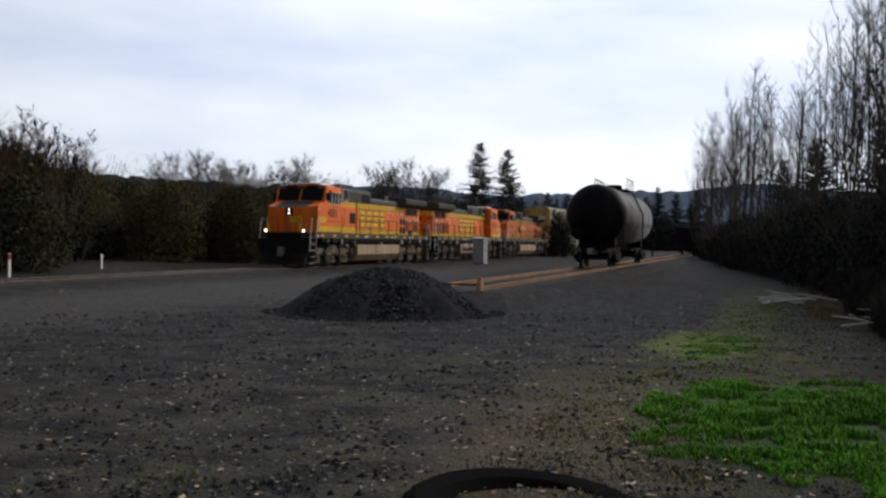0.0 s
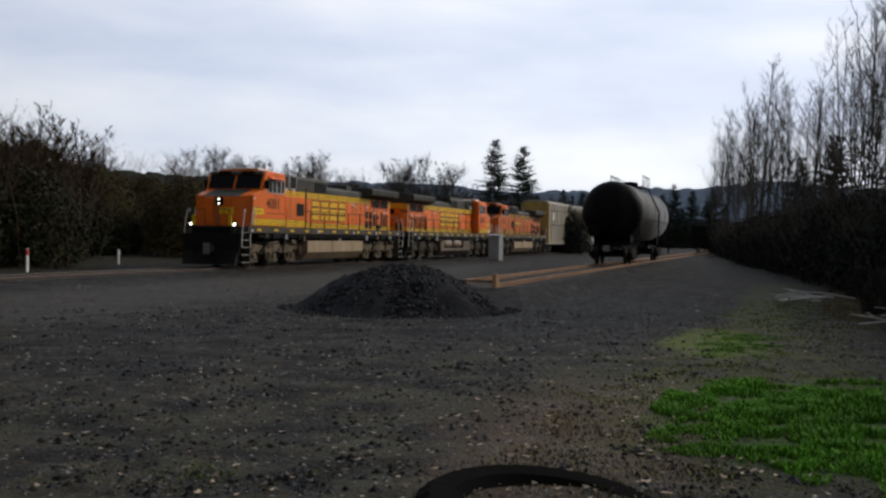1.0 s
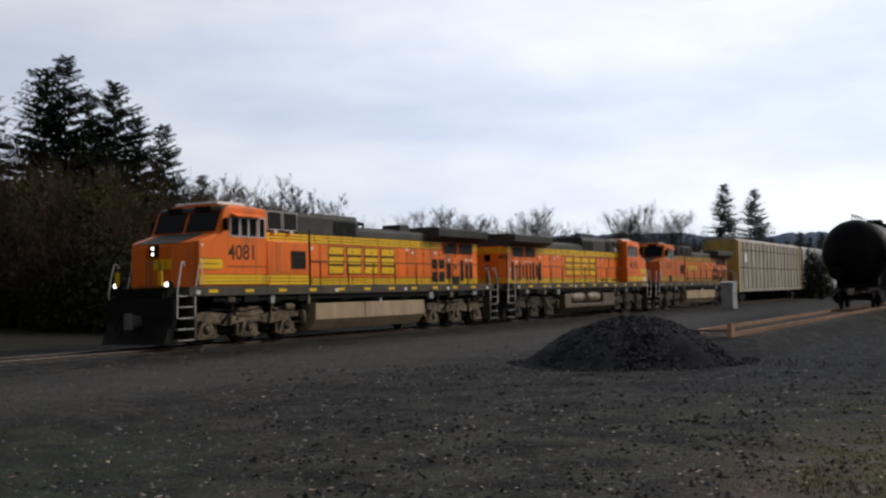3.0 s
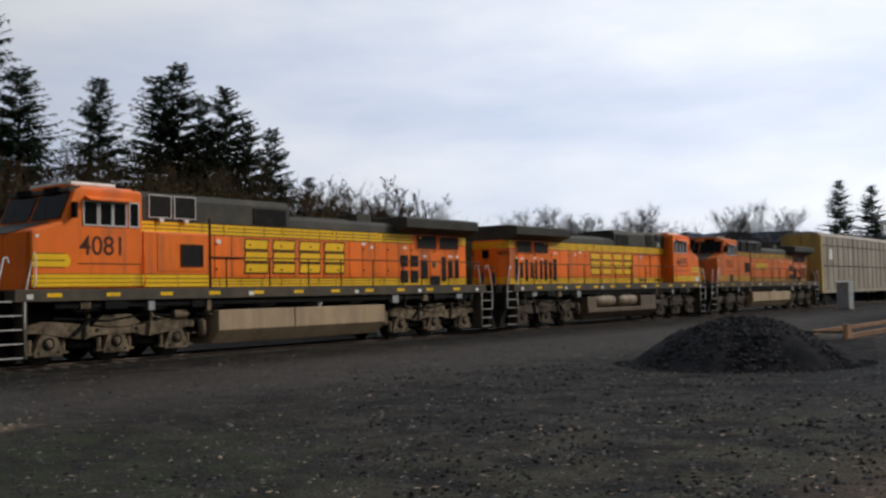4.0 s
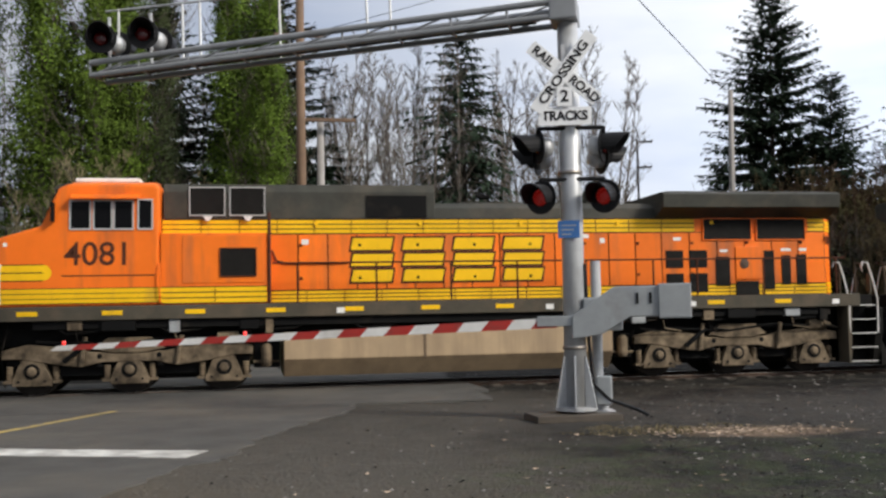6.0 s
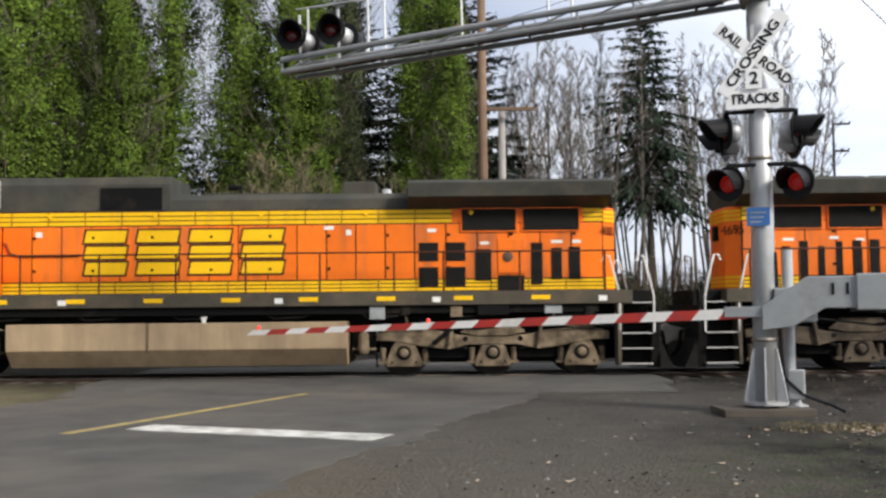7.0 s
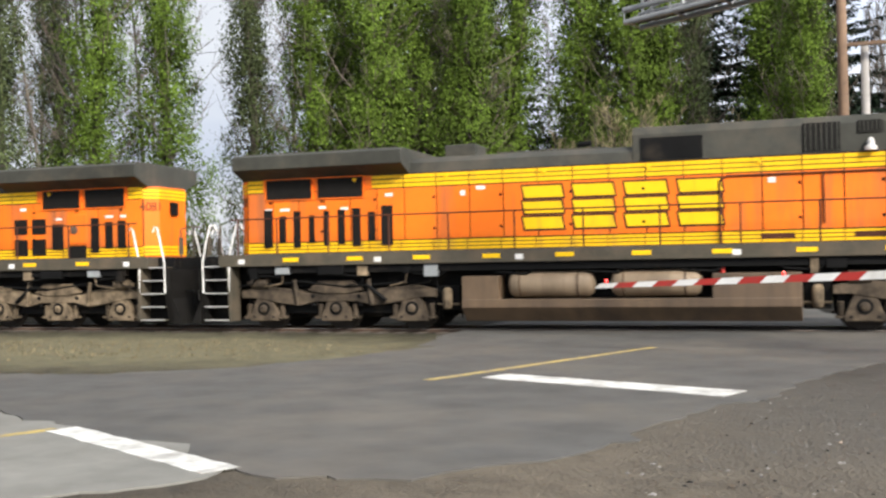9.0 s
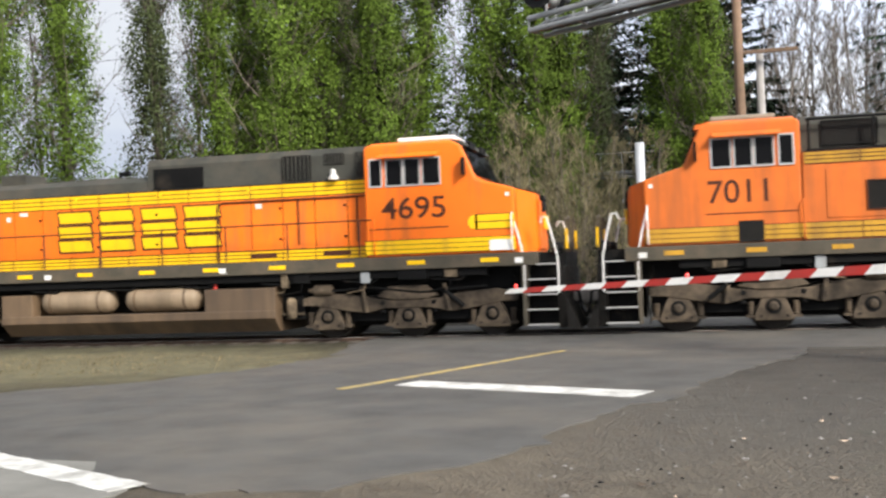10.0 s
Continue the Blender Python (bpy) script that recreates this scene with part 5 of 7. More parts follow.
def rail_end_stop():
    t = thing("rail_end_stop", "rusty orange rail end stop on the siding", "end stop", at=pose(26.9, SIDING_Y, 0.33))
    for y in (-0.75, 0.75):
        part("wheel_stop", prism([(-0.05, -0.15), (0.65, -0.15), (0.40, 0.02), (0.10, 0.27), (0.02, 0.27)], "y", y - 0.06, y + 0.06, 0.015), RUSTLIGHT, t)
    part("tie_bar", tube([(0.3, -0.75, 0.05), (0.3, 0.75, 0.05)], 0.03, 6), RUST, t)


rail_end_stop()


def relay_cabinet(x, y):
    t = thing("relay_cabinet", "pale grey metal relay cabinet beside the track", "cabinet", at=pose(x, y, -0.12))
    part("base", box(-0.65, 0.65, -0.45, 0.45, 0.0, 0.15, 0.02), CONCRETE, t)
    b = part("body", box(-0.6, 0.6, -0.4, 0.4, 0.15, 1.85, 0.03), BOXGREY, t)
    part("lid", prism([(-0.68, 1.83), (-0.68, 1.89), (0, 1.97), (0.68, 1.89), (0.68, 1.83)], "y", -0.46, 0.46), BOXGREY, t)
    for x0, x1 in ((-0.55, -0.01), (0.01, 0.55)):
        d = part("door", box(x0, x1, -0.42, -0.40, 0.22, 1.78, 0.008), BOXGREY, b)
        part("handle", box(x0 * 0.1 + 0.02 if x0 > 0 else -0.07, 0.07 if x0 > 0 else -0.03, -0.45, -0.42, 0.95, 1.1), STEEL, d)


relay_cabinet(74.0, 19.6)


def marker_post(x, y, h, top, label):
    t = thing("marker_post", label, "post", "marker posts by the track", at=pose(x, y, ground_height(x, y) - 0.02))
    part("post", box(-0.06, 0.06, -0.03, 0.03, 0.0, h, 0.01), WHITE, t)
    part("band", box(-0.065, 0.065, -0.035, 0.035, h - 0.25, h - 0.02), top, t)


marker_post(33.6, 28.0, 0.95, REDPAINT, "white marker post with a red top beside the track")
marker_post(43.5, 30.8, 0.75, WHITE, "short white marker post beside the track")


def half_buried_tyre(cx, cy, r):
    t = thing("tyre", "big black tyre half buried flat in the dirt", "tyre", at=pose(cx, cy, -0.205, 5, -3, 0))
    prof = [(r * 0.62, -0.10), (r * 0.64, 0.06), (r * 0.72, 0.12), (r * 0.88, 0.14), (r * 0.97, 0.09), (r, 0.0), (r, -0.10)]
    bm = bmesh.new()
    rings, n = [], 64
    for k in range(n):
        a0 = 2 * math.pi * k / n
        rings.append([bm.verts.new((q * math.cos(a0) * (1.0 + (0.02 if k % 2 and q > 0.85 * r else 0)), q * math.sin(a0) * (1.0 + (0.02 if k % 2 and q > 0.85 * r else 0)), z)) for q, z in prof])
    for k in range(n):
        a0, b0 = rings[k], rings[(k + 1) % n]
        for i in range(len(prof) - 1):
            bm.faces.new((a0[i], b0[i], b0[i + 1], a0[i + 1]))
    part("carcass", bm, RUBBER, t, "black rubber carcass")
    bm = lathe([(0.01, 0.05), (r * 0.4, 0.04), (r * 0.66, 0.0), (r * 0.66, -0.1)], (0, 0, 0), "z", 24)
    part("soil_fill", bm, GROUND, t, "dirt and dry grass filling")


half_buried_tyre(6.33, 1.32, 0.84)


# ---- crossing signals ----
def flasher(parent, at, lens, label="black hooded flasher lamp"):
    """A round crossing lamp facing along -y of its pose: backboard, housing, lens and hood."""
    b = part("backboard", lathe([(0.265, 0.0), (0.27, 0.012), (0.265, 0.024)], (0, 0, 0), "y", 32), BLACKPAINT, parent, label)
    b.matrix_basis = at
    part("housing", lathe([(0.17, 0.02), (0.165, 0.15), (0.13, 0.22), (0.05, 0.25)], (0, 0, 0), "y", 24), GALV, b, "grey rear housing", True)
    part("lens", lathe([(0.135, -0.012), (0.09, -0.035), (0.02, -0.042)], (0, 0, 0), "y", 24), lens, b, "red lens", True)
    bm = bmesh.new()
    lo, hi = [], []
    for k in range(15):
        a0 = math.radians(-25 + 230 * k / 14)
        d = 0.42 * (0.45 + 0.55 * math.sin(math.radians(180 * k / 14)))
        lo.append((bm.verts.new((0.195 * math.cos(a0), 0.0, 0.195 * math.sin(a0))), bm.verts.new((0.212 * math.cos(a0), 0.0, 0.212 * math.sin(a0)))))
        hi.append((bm.verts.new((0.195 * math.cos(a0), -d, 0.195 * math.sin(a0) - 0.02)), bm.verts.new((0.212 * math.cos(a0), -d, 0.212 * math.sin(a0) - 0.02))))
    for i in range(14):
        bm.faces.new((lo[i][0], lo[i + 1][0], hi[i + 1][0], hi[i][0]))
        bm.faces.new((lo[i][1], hi[i][1], hi[i + 1][1], lo[i + 1][1]))
        bm.faces.new((hi[i][0], hi[i + 1][0], hi[i + 1][1], hi[i][1]))
    part("hood", bm, BLACKPAINT, b, "black hood")
    return b


ARM_A = math.degrees(math.atan2(0.377, -0.926))
PX, PY = 4.99, 15.65


def cantilever_arm(parent, length, z, flashers=True):
    """A walkway truss along +x of the parent: two pairs of tubes, braces, grating, rail posts and lamps at the end."""
    up, lo, y1 = (lambda x: z + 0.26 - 0.26 * x / length), (lambda x: z + 0.02 - 0.24 * x / length), 0.28
    for y in (-y1, y1):
        part("chord", tube([(0.0, y, up(0)), (length, y, up(length))], 0.055, 10), GALVARM, parent, "long tubular chord")
        part("lower_chord", tube([(0.0, y, lo(0)), (length, y, lo(length))], 0.05, 10), GALVARM, parent)
    n = 9
    for k in range(n + 1):
        x = length * k / n
        part("cross_bar", tube([(x, -y1, up(x)), (x, -y1, lo(x)), (x, y1, lo(x)), (x, y1, up(x))], 0.020, 6), GALVARM, parent)
        if k < n:
            x1 = length * (k + 1) / n
            for y in (-y1, y1):
                part("brace", tube([(x, y, up(x)), (x1, y, lo(x1))], 0.018, 6), GALVARM, parent)
    part("grating", prism([(0.5, lo(0.5) + 0.05), (length, lo(length) + 0.05), (length, lo(length) + 0.075), (0.5, lo(0.5) + 0.075)], "y", -0.22, 0.22), BLACKPAINT, parent, "walkway grating")
    for x in (length * 0.36, length * 0.41, length * 0.60, length * 0.78, length * 0.82, length * 0.97):
        part("rail_post", tube([(x, -y1, lo(x)), (x, -y1, z + 1.1)], 0.024, 6), GALV, parent)
    part("hand_rail", tube([(length * 0.3, -y1, z + 1.08), (length, -y1, z + 1.08)], 0.022, 6), GALV, parent)


def crossing_signal():
    """Cantilever signal: flared pole on a base, arm over the road with lamps, crossbuck, flashers and plate."""
    t = thing("cantilever_signal", "silver crossing signal with crossbuck, hooded lamps and cantilever arm", "crossing signal", at=pose(PX, PY, -0.06))
    part("footing", prism([(-0.75, -0.42), (0.62, -0.42), (0.62, 0.42), (-0.75, 0.42)], "z", -0.06, 0.06, 0.02), TIE, t, "low dark footing")
    pole = part("pole", tube([(0, 0, 0.1), (0.01, 0, 3.0), (0.02, 0, 7.2)], 0.175, 24, 0.165), GALV, t, "round galvanised pole", True)
    part("base_plate", lathe([(0.33, 0.10), (0.33, 0.15), (0.22, 0.16)], (0, 0, 0), "z", 24), GALV, pole)
    for k in range(6):
        f = part("gusset", prism([(0.15, 0.14), (0.36, 0.14), (0.36, 0.20), (0.20, 0.95), (0.15, 0.95)], "y", -0.012, 0.012), GALV, pole)
        f.matrix_basis = pose(0, 0, 0, 0, 0, 60 * k + 12)
    for z in (1.08, 3.85, 4.62):
        part("band", lathe([(0.185, z - 0.03), (0.195, z), (0.185, z + 0.03)], (0, 0, 0), "z", 24), STEEL, pole)
    arm = part("arm", box(-0.20, 0.24, -0.34, 0.34, 6.28, 6.64, 0.03), GALVARM, t, "cantilever arm over the road")
    arm.matrix_basis = pose(0, 0, 0.0, 0, 0, ARM_A) @ pose(-0.14, 0, 0, 0, 1.3, 0)
    cantilever_arm(arm, 8.27, 6.33)
    face = ARM_A - 180 + 8
    # crossbuck and the plate under it
    cb = part("crossbuck", box(-0.03, 0.03, -0.22, -0.18, 5.0, 6.0), GALV, t, "white crossbuck sign")
    cb.matrix_basis = pose(-0.08, 0, -0.12, 0, 0, face)
    for k, (ang, y) in enumerate(((-41, -0.234), (53, -0.262))):
        half = 0.76 if k else 0.68
        bl = part("blade", box(-half, half, y - 0.012, y + 0.004, -0.115, 0.115, 0.006), SIGNWHITE, cb, "white sign blade")
        bl.matrix_basis = pose(0, 0, 5.54, 0, -ang, 0)
    for word, ang, x, z in (("RAIL", -41, -0.315, 0.274), ("ROAD", -41, 0.315, -0.274), ("CROSSING", 53, 0.0, 0.0)):
        lettering("sign_word", word, 0.20, BLACKPAINT, cb, pose(x, -0.250 if ang < 0 else -0.278, 5.54 + z, 90, 0, 0) @ pose(0, 0, 0, 0, 0, ang), "", 0.98 if ang < 0 else 1.25, 0.005)
    part("count_plate", box(-0.12, 0.12, -0.300, -0.285, 5.0, 5.30), SIGNWHITE, cb)
    lettering("sign_word", "2", 0.26, BLACKPAINT, cb, pose(0, -0.304, 5.15, 90, 0, 0), "", 1.0, 0.006)
    part("tracks_plate", box(-0.42, 0.42, -0.258, -0.240, 4.70, 4.99, 0.006), SIGNWHITE, cb, "white plate under the crossbuck")
    lettering("sign_word", "TRACKS", 0.205, BLACKPAINT, cb, pose(0, -0.262, 4.845, 90, 0, 0), "", 0.95, 0.006)
    # flashers
    for z, xs, lenses, turn in ((4.28, (-0.52, 0.52), (DARKRED, DARKRED), 0), (3.46, (-0.50, 0.50), (REDLAMP, REDLAMP), 0)):
        br = part("cross_arm", tube([(-0.52, -0.12, z + 0.28), (0.52, -0.12, z + 0.28)], 0.035, 8), BLACKPAINT, t, "black lamp crossarm")
        br.matrix_basis = pose(0.02, 0, 0, 0, 0, face)
        for i, x in enumerate(xs):
            if z > 4:
                at = pose(x, -0.02, z, 0, 0, -72 if i == 0 else 72)
            else:
                at = pose(x, -0.15, z, 0, 0, -30)
            flasher(br, at, lenses[i])
            if z > 4:
                flasher(br, pose(x * 1.02, 0.34, z - 0.14, 0, 0, -110 if i == 0 else 110), lenses[i])
            part("hanger", tube([(x, -0.12, z + 0.28), (x, -0.02, z + 0.10)], 0.03, 6), BLACKPAINT, br)
    pl = part("blue_plate", box(-0.17, 0.17, -0.20, -0.185, 2.74, 3.02, 0.006), BLUEPAINT, t, "small blue plate with unreadable lines")
    pl.matrix_basis = pose(-0.06, 0, 0.06, 0, 0, face)
    for k in range(3):
        part("text_bar", box(-0.12, 0.12 - 0.04 * k, -0.206, -0.199, 2.93 - 0.07 * k, 2.95 - 0.07 * k), BOXGREY, pl)
    # lamps at the end of the arm
    for x in (7.25, 8.05):
        flasher(arm, pose(x, 0.30, 6.75, 0, 0, 205), DARKRED)
        flasher(arm, pose(x, -0.30, 6.75, 0, 0, 0), DARKRED)
        part("lamp_stem", tube([(x, 0, 6.3), (x, 0, 7.2)], 0.03, 8), GALV, arm)
    part("cable", tube([(0.16, -0.1, 2.4), (0.2, -0.1, 1.2), (0.24, -0.14, 0.5), (0.5, -0.2, 0.25), (0.85, -0.35, 0.12), (1.0, -0.5, 0.03)], 0.028, 6), BLACKPAINT, t, "black ground cable")
    return t


crossing_signal()


def gate_stand():
    """The gate beside the pole: post, mechanism, counterweight and the lowered striped arm with its lamps."""
    t = thing("crossing_gate", "grey gate mechanism with a lowered red and white striped arm", "crossing gate", at=pose(5.41, 15.79, -0.06, 0, 0, ARM_A))
    part("post", tube([(0, 0, 0.0), (0, 0, 2.45)], 0.085, 14), GALV, t)
    part("post_base", lathe([(0.26, 0.0), (0.26, 0.06), (0.16, 0.10), (0.12, 0.45), (0.09, 0.5)], (0, 0, 0), "z", 20), GALV, t)
    part("junction_box", box(-0.22, 0.02, 0.05, 0.30, 0.18, 0.62, 0.02), BOXGREY, t)
    mech = part("mechanism", box(-0.42, 0.18, 0.10, 0.46, 1.34, 1.86, 0.03), BOXGREY, t, "grey gate mechanism box")
    part("side_arm", prism([(0.35, 1.22), (0.35, 1.58), (-0.30, 2.02), (-1.45, 2.02), (-1.45, 1.55), (-0.55, 1.55), (-0.10, 1.28)], "y", 0.46, 0.56, 0.02), BOXGREY, mech, "grey counterweight side arm")
    part("counterweight", box(-1.47, -0.98, 0.42, 0.60, 1.52, 2.05, 0.02), BOXGREY, mech)
    for x in (-0.66, -0.86):
        part("slot", box(x - 0.02, x + 0.02, 0.555, 0.57, 1.75, 1.92), BLACKPAINT, mech)
    arm = part("gate_arm", box(0.25, 0.9, 0.44, 0.52, 1.42, 1.58, 0.01), BOXGREY, t, "striped gate arm")
    n, L0, L1 = 22, 0.6, 9.40
    for k in range(n):
        x0, x1 = L0 + (L1 - L0) * k / n, L0 + (L1 - L0) * (k + 1) / n
        sag = lambda x: 1.50 - 0.034 * x
        hw = lambda x: 0.085 - 0.0042 * x
        part("stripe", prism([(x0, sag(x0) - hw(x0)), (x1, sag(x1) - hw(x1)), (x1 - 0.13, sag(x1) + hw(x1)), (x0 - 0.13, sag(x0) + hw(x0))], "y", 0.455, 0.505), WHITE if k % 2 else REDPAINT, arm)
    for x in (5.8, 9.15):
        z = 1.50 - 0.034 * x
        part("arm_lamp", lathe([(0.03, z + 0.05), (0.034, z + 0.09), (0.022, z + 0.12)], (x, 0.48, 0), "z", 12), REDSMALL, arm, "small lit red arm lamp")


gate_stand()


def far_signal():
    """The matching cantilever beyond the tracks, seen over and between the vehicles."""
    t = thing("cantilever_signal", "grey cantilever signal beyond the tracks with red lamps", "crossing signal", at=pose(-11.5, 50.0, 0.3, 0, 0, 0))
    part("pole", tube([(0, 0, 0), (0, 0, 6.6)], 0.19, 18), GALV, t, "", True)
    arm = part("arm", box(-0.3, 0.3, -0.4, 0.4, 5.1, 5.7, 0.03), GALV, t)
    cantilever_arm(arm, 20.2, 5.45)
    for x, lens in ((18.7, DARKRED), (19.8, REDLAMP)):
        flasher(arm, pose(x, -0.38, 6.0), lens)


far_signal()


def far_mast():
    t = thing("signal_mast", "white gate mast beyond the tracks", "crossing signal", at=pose(-1.6, 33.5, 0.0))
    part("mast", tube([(0, 0, 0), (0, 0, 5.4)], 0.15, 14), GALV, t, "", True)
    part("cross_arm", tube([(-0.6, 0, 3.0), (0.6, 0, 3.0)], 0.04, 8), BLACKPAINT, t)


far_mast()


# ---- utility poles and wires ----
def utility_pole(x, y, h, mat, label, arms=(), r=0.16, lean=0.0):
    t = thing("utility_pole", label, "utility pole", at=pose(x, y, -0.1, 0, lean, 0))
    part("pole", tube([(0, 0, 0), (0, 0, h * 0.5), (0, 0, h)], r, 14, r * 0.72), mat, t, "", True)
    for z, x0, x1 in arms:
        a0 = part("crossarm", box(x0, x1, -0.07, 0.07, z - 0.06, z + 0.06, 0.01), mat, t)
        for k in range(3):
            xx = x0 + (x1 - x0) * k / 2
            part("insulator", lathe([(0.04, z + 0.06), (0.05, z + 0.12), (0.03, z + 0.2)], (xx, 0, 0), "z", 10), GLASS, a0)
    return t


def polar(az, d):
    return d * math.sin(radians(az)), d * math.cos(radians(az))


utility_pole(*polar(2.68, 36), 14.5, WOODPOLE, "brown wooden utility pole with crossarm and transformer bracket", ((8.6, -0.1, 1.9), (11.6, -0.9, 0.9)), 0.19)
utility_pole(*polar(3.75, 36.5), 8.7, GREYPOLE, "weathered grey cut-off utility pole", (), 0.17)
utility_pole(*polar(26.25, 46), 11.2, GREYPOLE, "pale grey wooden utility pole", (), 0.15, 1.0)
utility_pole(*polar(21.4, 72), 13.6, TIE, "thin dark pole with short arms", ((13.4, 0.0, 1.1), (11.6, 0.0, 1.0), (9.2, -0.9, 0.9)), 0.10)


def wire(p0, p1, sag, r=0.012):
    a0, b0 = Vector(p0), Vector(p1)
    pts = [a0.lerp(b0, k / 14) - Vector((0, 0, sag * 4 * (k / 14) * (1 - k / 14))) for k in range(15)]
    tagged(part("overhead_wire", tube(pts, r, 5), BLACKPAINT), "thin black overhead wire between poles", "wire", "overhead wires")


wx, wy = polar(26.25, 46)
wire((wx, wy, 11.0), (0.9, 11.4, 9.0), 0.0, 0.016)
ux, uy = polar(2.68, 36)
wire((ux, uy, 11.5), (wx, wy, 20.0), 0.5, 0.012)
wire((ux - 0.8, uy, 11.7), (-40, 44, 12.5), 0.8)


def fallen_branches(x, y, seed, n, label):
    """A low tangle of pale broken branches lying on the ground."""
    rng = random.Random(seed)
    t = thing("fallen_branches", label, "branches", "fallen branches", at=pose(x, y, ground_height(x, y)))
    for k in range(n):
        a0, ln = rng.uniform(0, 6.28), rng.uniform(0.5, 1.9)
        p = Vector((rng.gauss(0, 0.6), rng.gauss(0, 0.4), rng.uniform(0.03, 0.22)))
        d = Vector((math.cos(a0), math.sin(a0), rng.uniform(-0.05, 0.15)))
        part("branch", tube([p - d * ln / 2, p + Vector((0, 0, rng.uniform(-0.02, 0.1))), p + d * ln / 2 + Vector((rng.uniform(-0.2, 0.2), 0, 0.05))], rng.uniform(0.02, 0.045), 6, 0.012), PALEWOOD, t)


fallen_branches(31.5, -1.0, 4, 14, "heap of pale broken branches on dirt")
fallen_branches(24.0, -2.6, 6, 7, "few pale sticks lying in brush")


# ---- trees and undergrowth ----
def tube_into(verts, faces, pts, r0, r1, sides):
    """Adds a tapered limb along points to plain lists."""
    n = len(pts)
    base = len(verts)
    d0 = (pts[1] - pts[0]).normalized()
    u = d0.orthogonal().normalized()
    for i, p in enumerate(pts):
        d = (pts[min(i + 1, n - 1)] - pts[max(i - 1, 0)]).normalized()
        u = (u - d * u.dot(d)).normalized()
        v = d.cross(u)
        r = r0 + (r1 - r0) * i / (n - 1)
        for k in range(sides):
            c = 2 * math.pi * k / sides
            verts.append(p + r * (math.cos(c) * u + math.sin(c) * v))
    for i in range(n - 1):
        for k in range(sides):
            a0, b0 = base + i * sides + k, base + i * sides + (k + 1) % sides
            faces.append((a0, b0, b0 + sides, a0 + sides))


def limb(rng, p, d, length, segs, wander, lift):
    pts = [p.copy()]
    d = d.normalized()
    for _ in range(segs):
        d = (d + Vector((rng.uniform(-1, 1), rng.uniform(-1, 1), rng.uniform(-1, 1))) * wander + Vector((0, 0, lift))).normalized()
        pts.append(pts[-1] + d * (length / segs))
    return pts


def around(rng, up, out):
    """A direction at a random bearing, rising by up."""
    c = rng.uniform(0, 2 * math.pi)
    return Vector((math.cos(c) * out, math.sin(c) * out, up))


def mesh_of(name, verts, faces):
    me = bpy.data.meshes.new(name)
    me.from_pydata([tuple(v) for v in verts], [], faces)
    return me


def bare_tree(seed, h, label, bark, twig, start=0.32, spread=0.24, count=26, up=1.0, stems=1, rtrunk=0.16, twigs=4, fat=1.0):
    """A leafless tree: tapered trunk, ascending limbs, branches and fine twigs."""
    rng = random.Random(seed)
    t = thing("bare_tree", label, "tree", "bare trees")
    tv, tf, cv, cf = [], [], [], []
    for s in range(stems):
        lean = around(rng, 1.0, 0.03 if stems == 1 else 0.16)
        tp = limb(rng, Vector((rng.uniform(-0.3, 0.3) * (stems - 1), rng.uniform(-0.3, 0.3) * (stems - 1), -0.2)), lean, h * rng.uniform(0.85, 1.0), 9, 0.026, 0.05)
        tube_into(tv, tf, tp, rtrunk * rng.uniform(0.8, 1.1), 0.015, 6)
        for b in range(count):
            u = start + (0.98 - start) * (b + rng.random()) / count
            i = min(int(u * 9), 8)
            p = tp[i].lerp(tp[i + 1], u * 9 - i)
            ln = h * spread * (1.15 - 0.75 * (u - start) / (1 - start)) * rng.uniform(0.6, 1.2)
            bp = limb(rng, p, around(rng, up * rng.uniform(0.7, 1.3), 1.0), ln, 4, 0.10, 0.10)
            tube_into(tv, tf, bp, 0.010 + 0.009 * ln, 0.006, 4)
            for c in range(5):
                w = rng.uniform(0.25, 0.98)
                j = min(int(w * 4), 3)
                q = bp[j].lerp(bp[j + 1], w * 4 - j)
                sp = limb(rng, q, (bp[j + 1] - bp[j]).normalized() + around(rng, 0.25, 0.9), ln * rng.uniform(0.25, 0.5), 3, 0.22, 0.08)
                tube_into(cv, cf, sp, 0.014 * fat, 0.006 * fat, 3)
                for e in range(twigs):
                    x = rng.uniform(0.2, 1.0)
                    k = min(int(x * 3), 2)
                    tw = limb(rng, sp[k].lerp(sp[k + 1], x * 3 - k), (sp[k + 1] - sp[k]).normalized() + around(rng, 0.3, 1.0), ln * rng.uniform(0.12, 0.26), 2, 0.25, 0.06)
                    tube_into(cv, cf, tw, 0.0085 * fat, 0.004 * fat, 3)
    part_mesh("trunk", mesh_of("trunk", tv, tf), bark, t, smooth=True)
    part_mesh("crown", mesh_of("crown", cv, cf), twig, t, "crown of fine bare twigs")
    return t


def leaf_into(rng, verts, faces, p, size, out=None):
    d = Vector((rng.gauss(0, 1), rng.gauss(0, 1), rng.gauss(0, 1)))
    if out is not None:
        d = d * 0.42 + out
    d = d.normalized()
    u = d.orthogonal().normalized()
    u.rotate(Matrix.Rotation(rng.uniform(0, 6.28), 3, d))
    v = d.cross(u)
    b = len(verts)
    s = size * rng.uniform(0.6, 1.3)
    verts += [p - u * s, p + v * s * 0.55, p + u * s, p - v * s * 0.55]
    faces.append((b, b + 1, b + 2, b + 3))


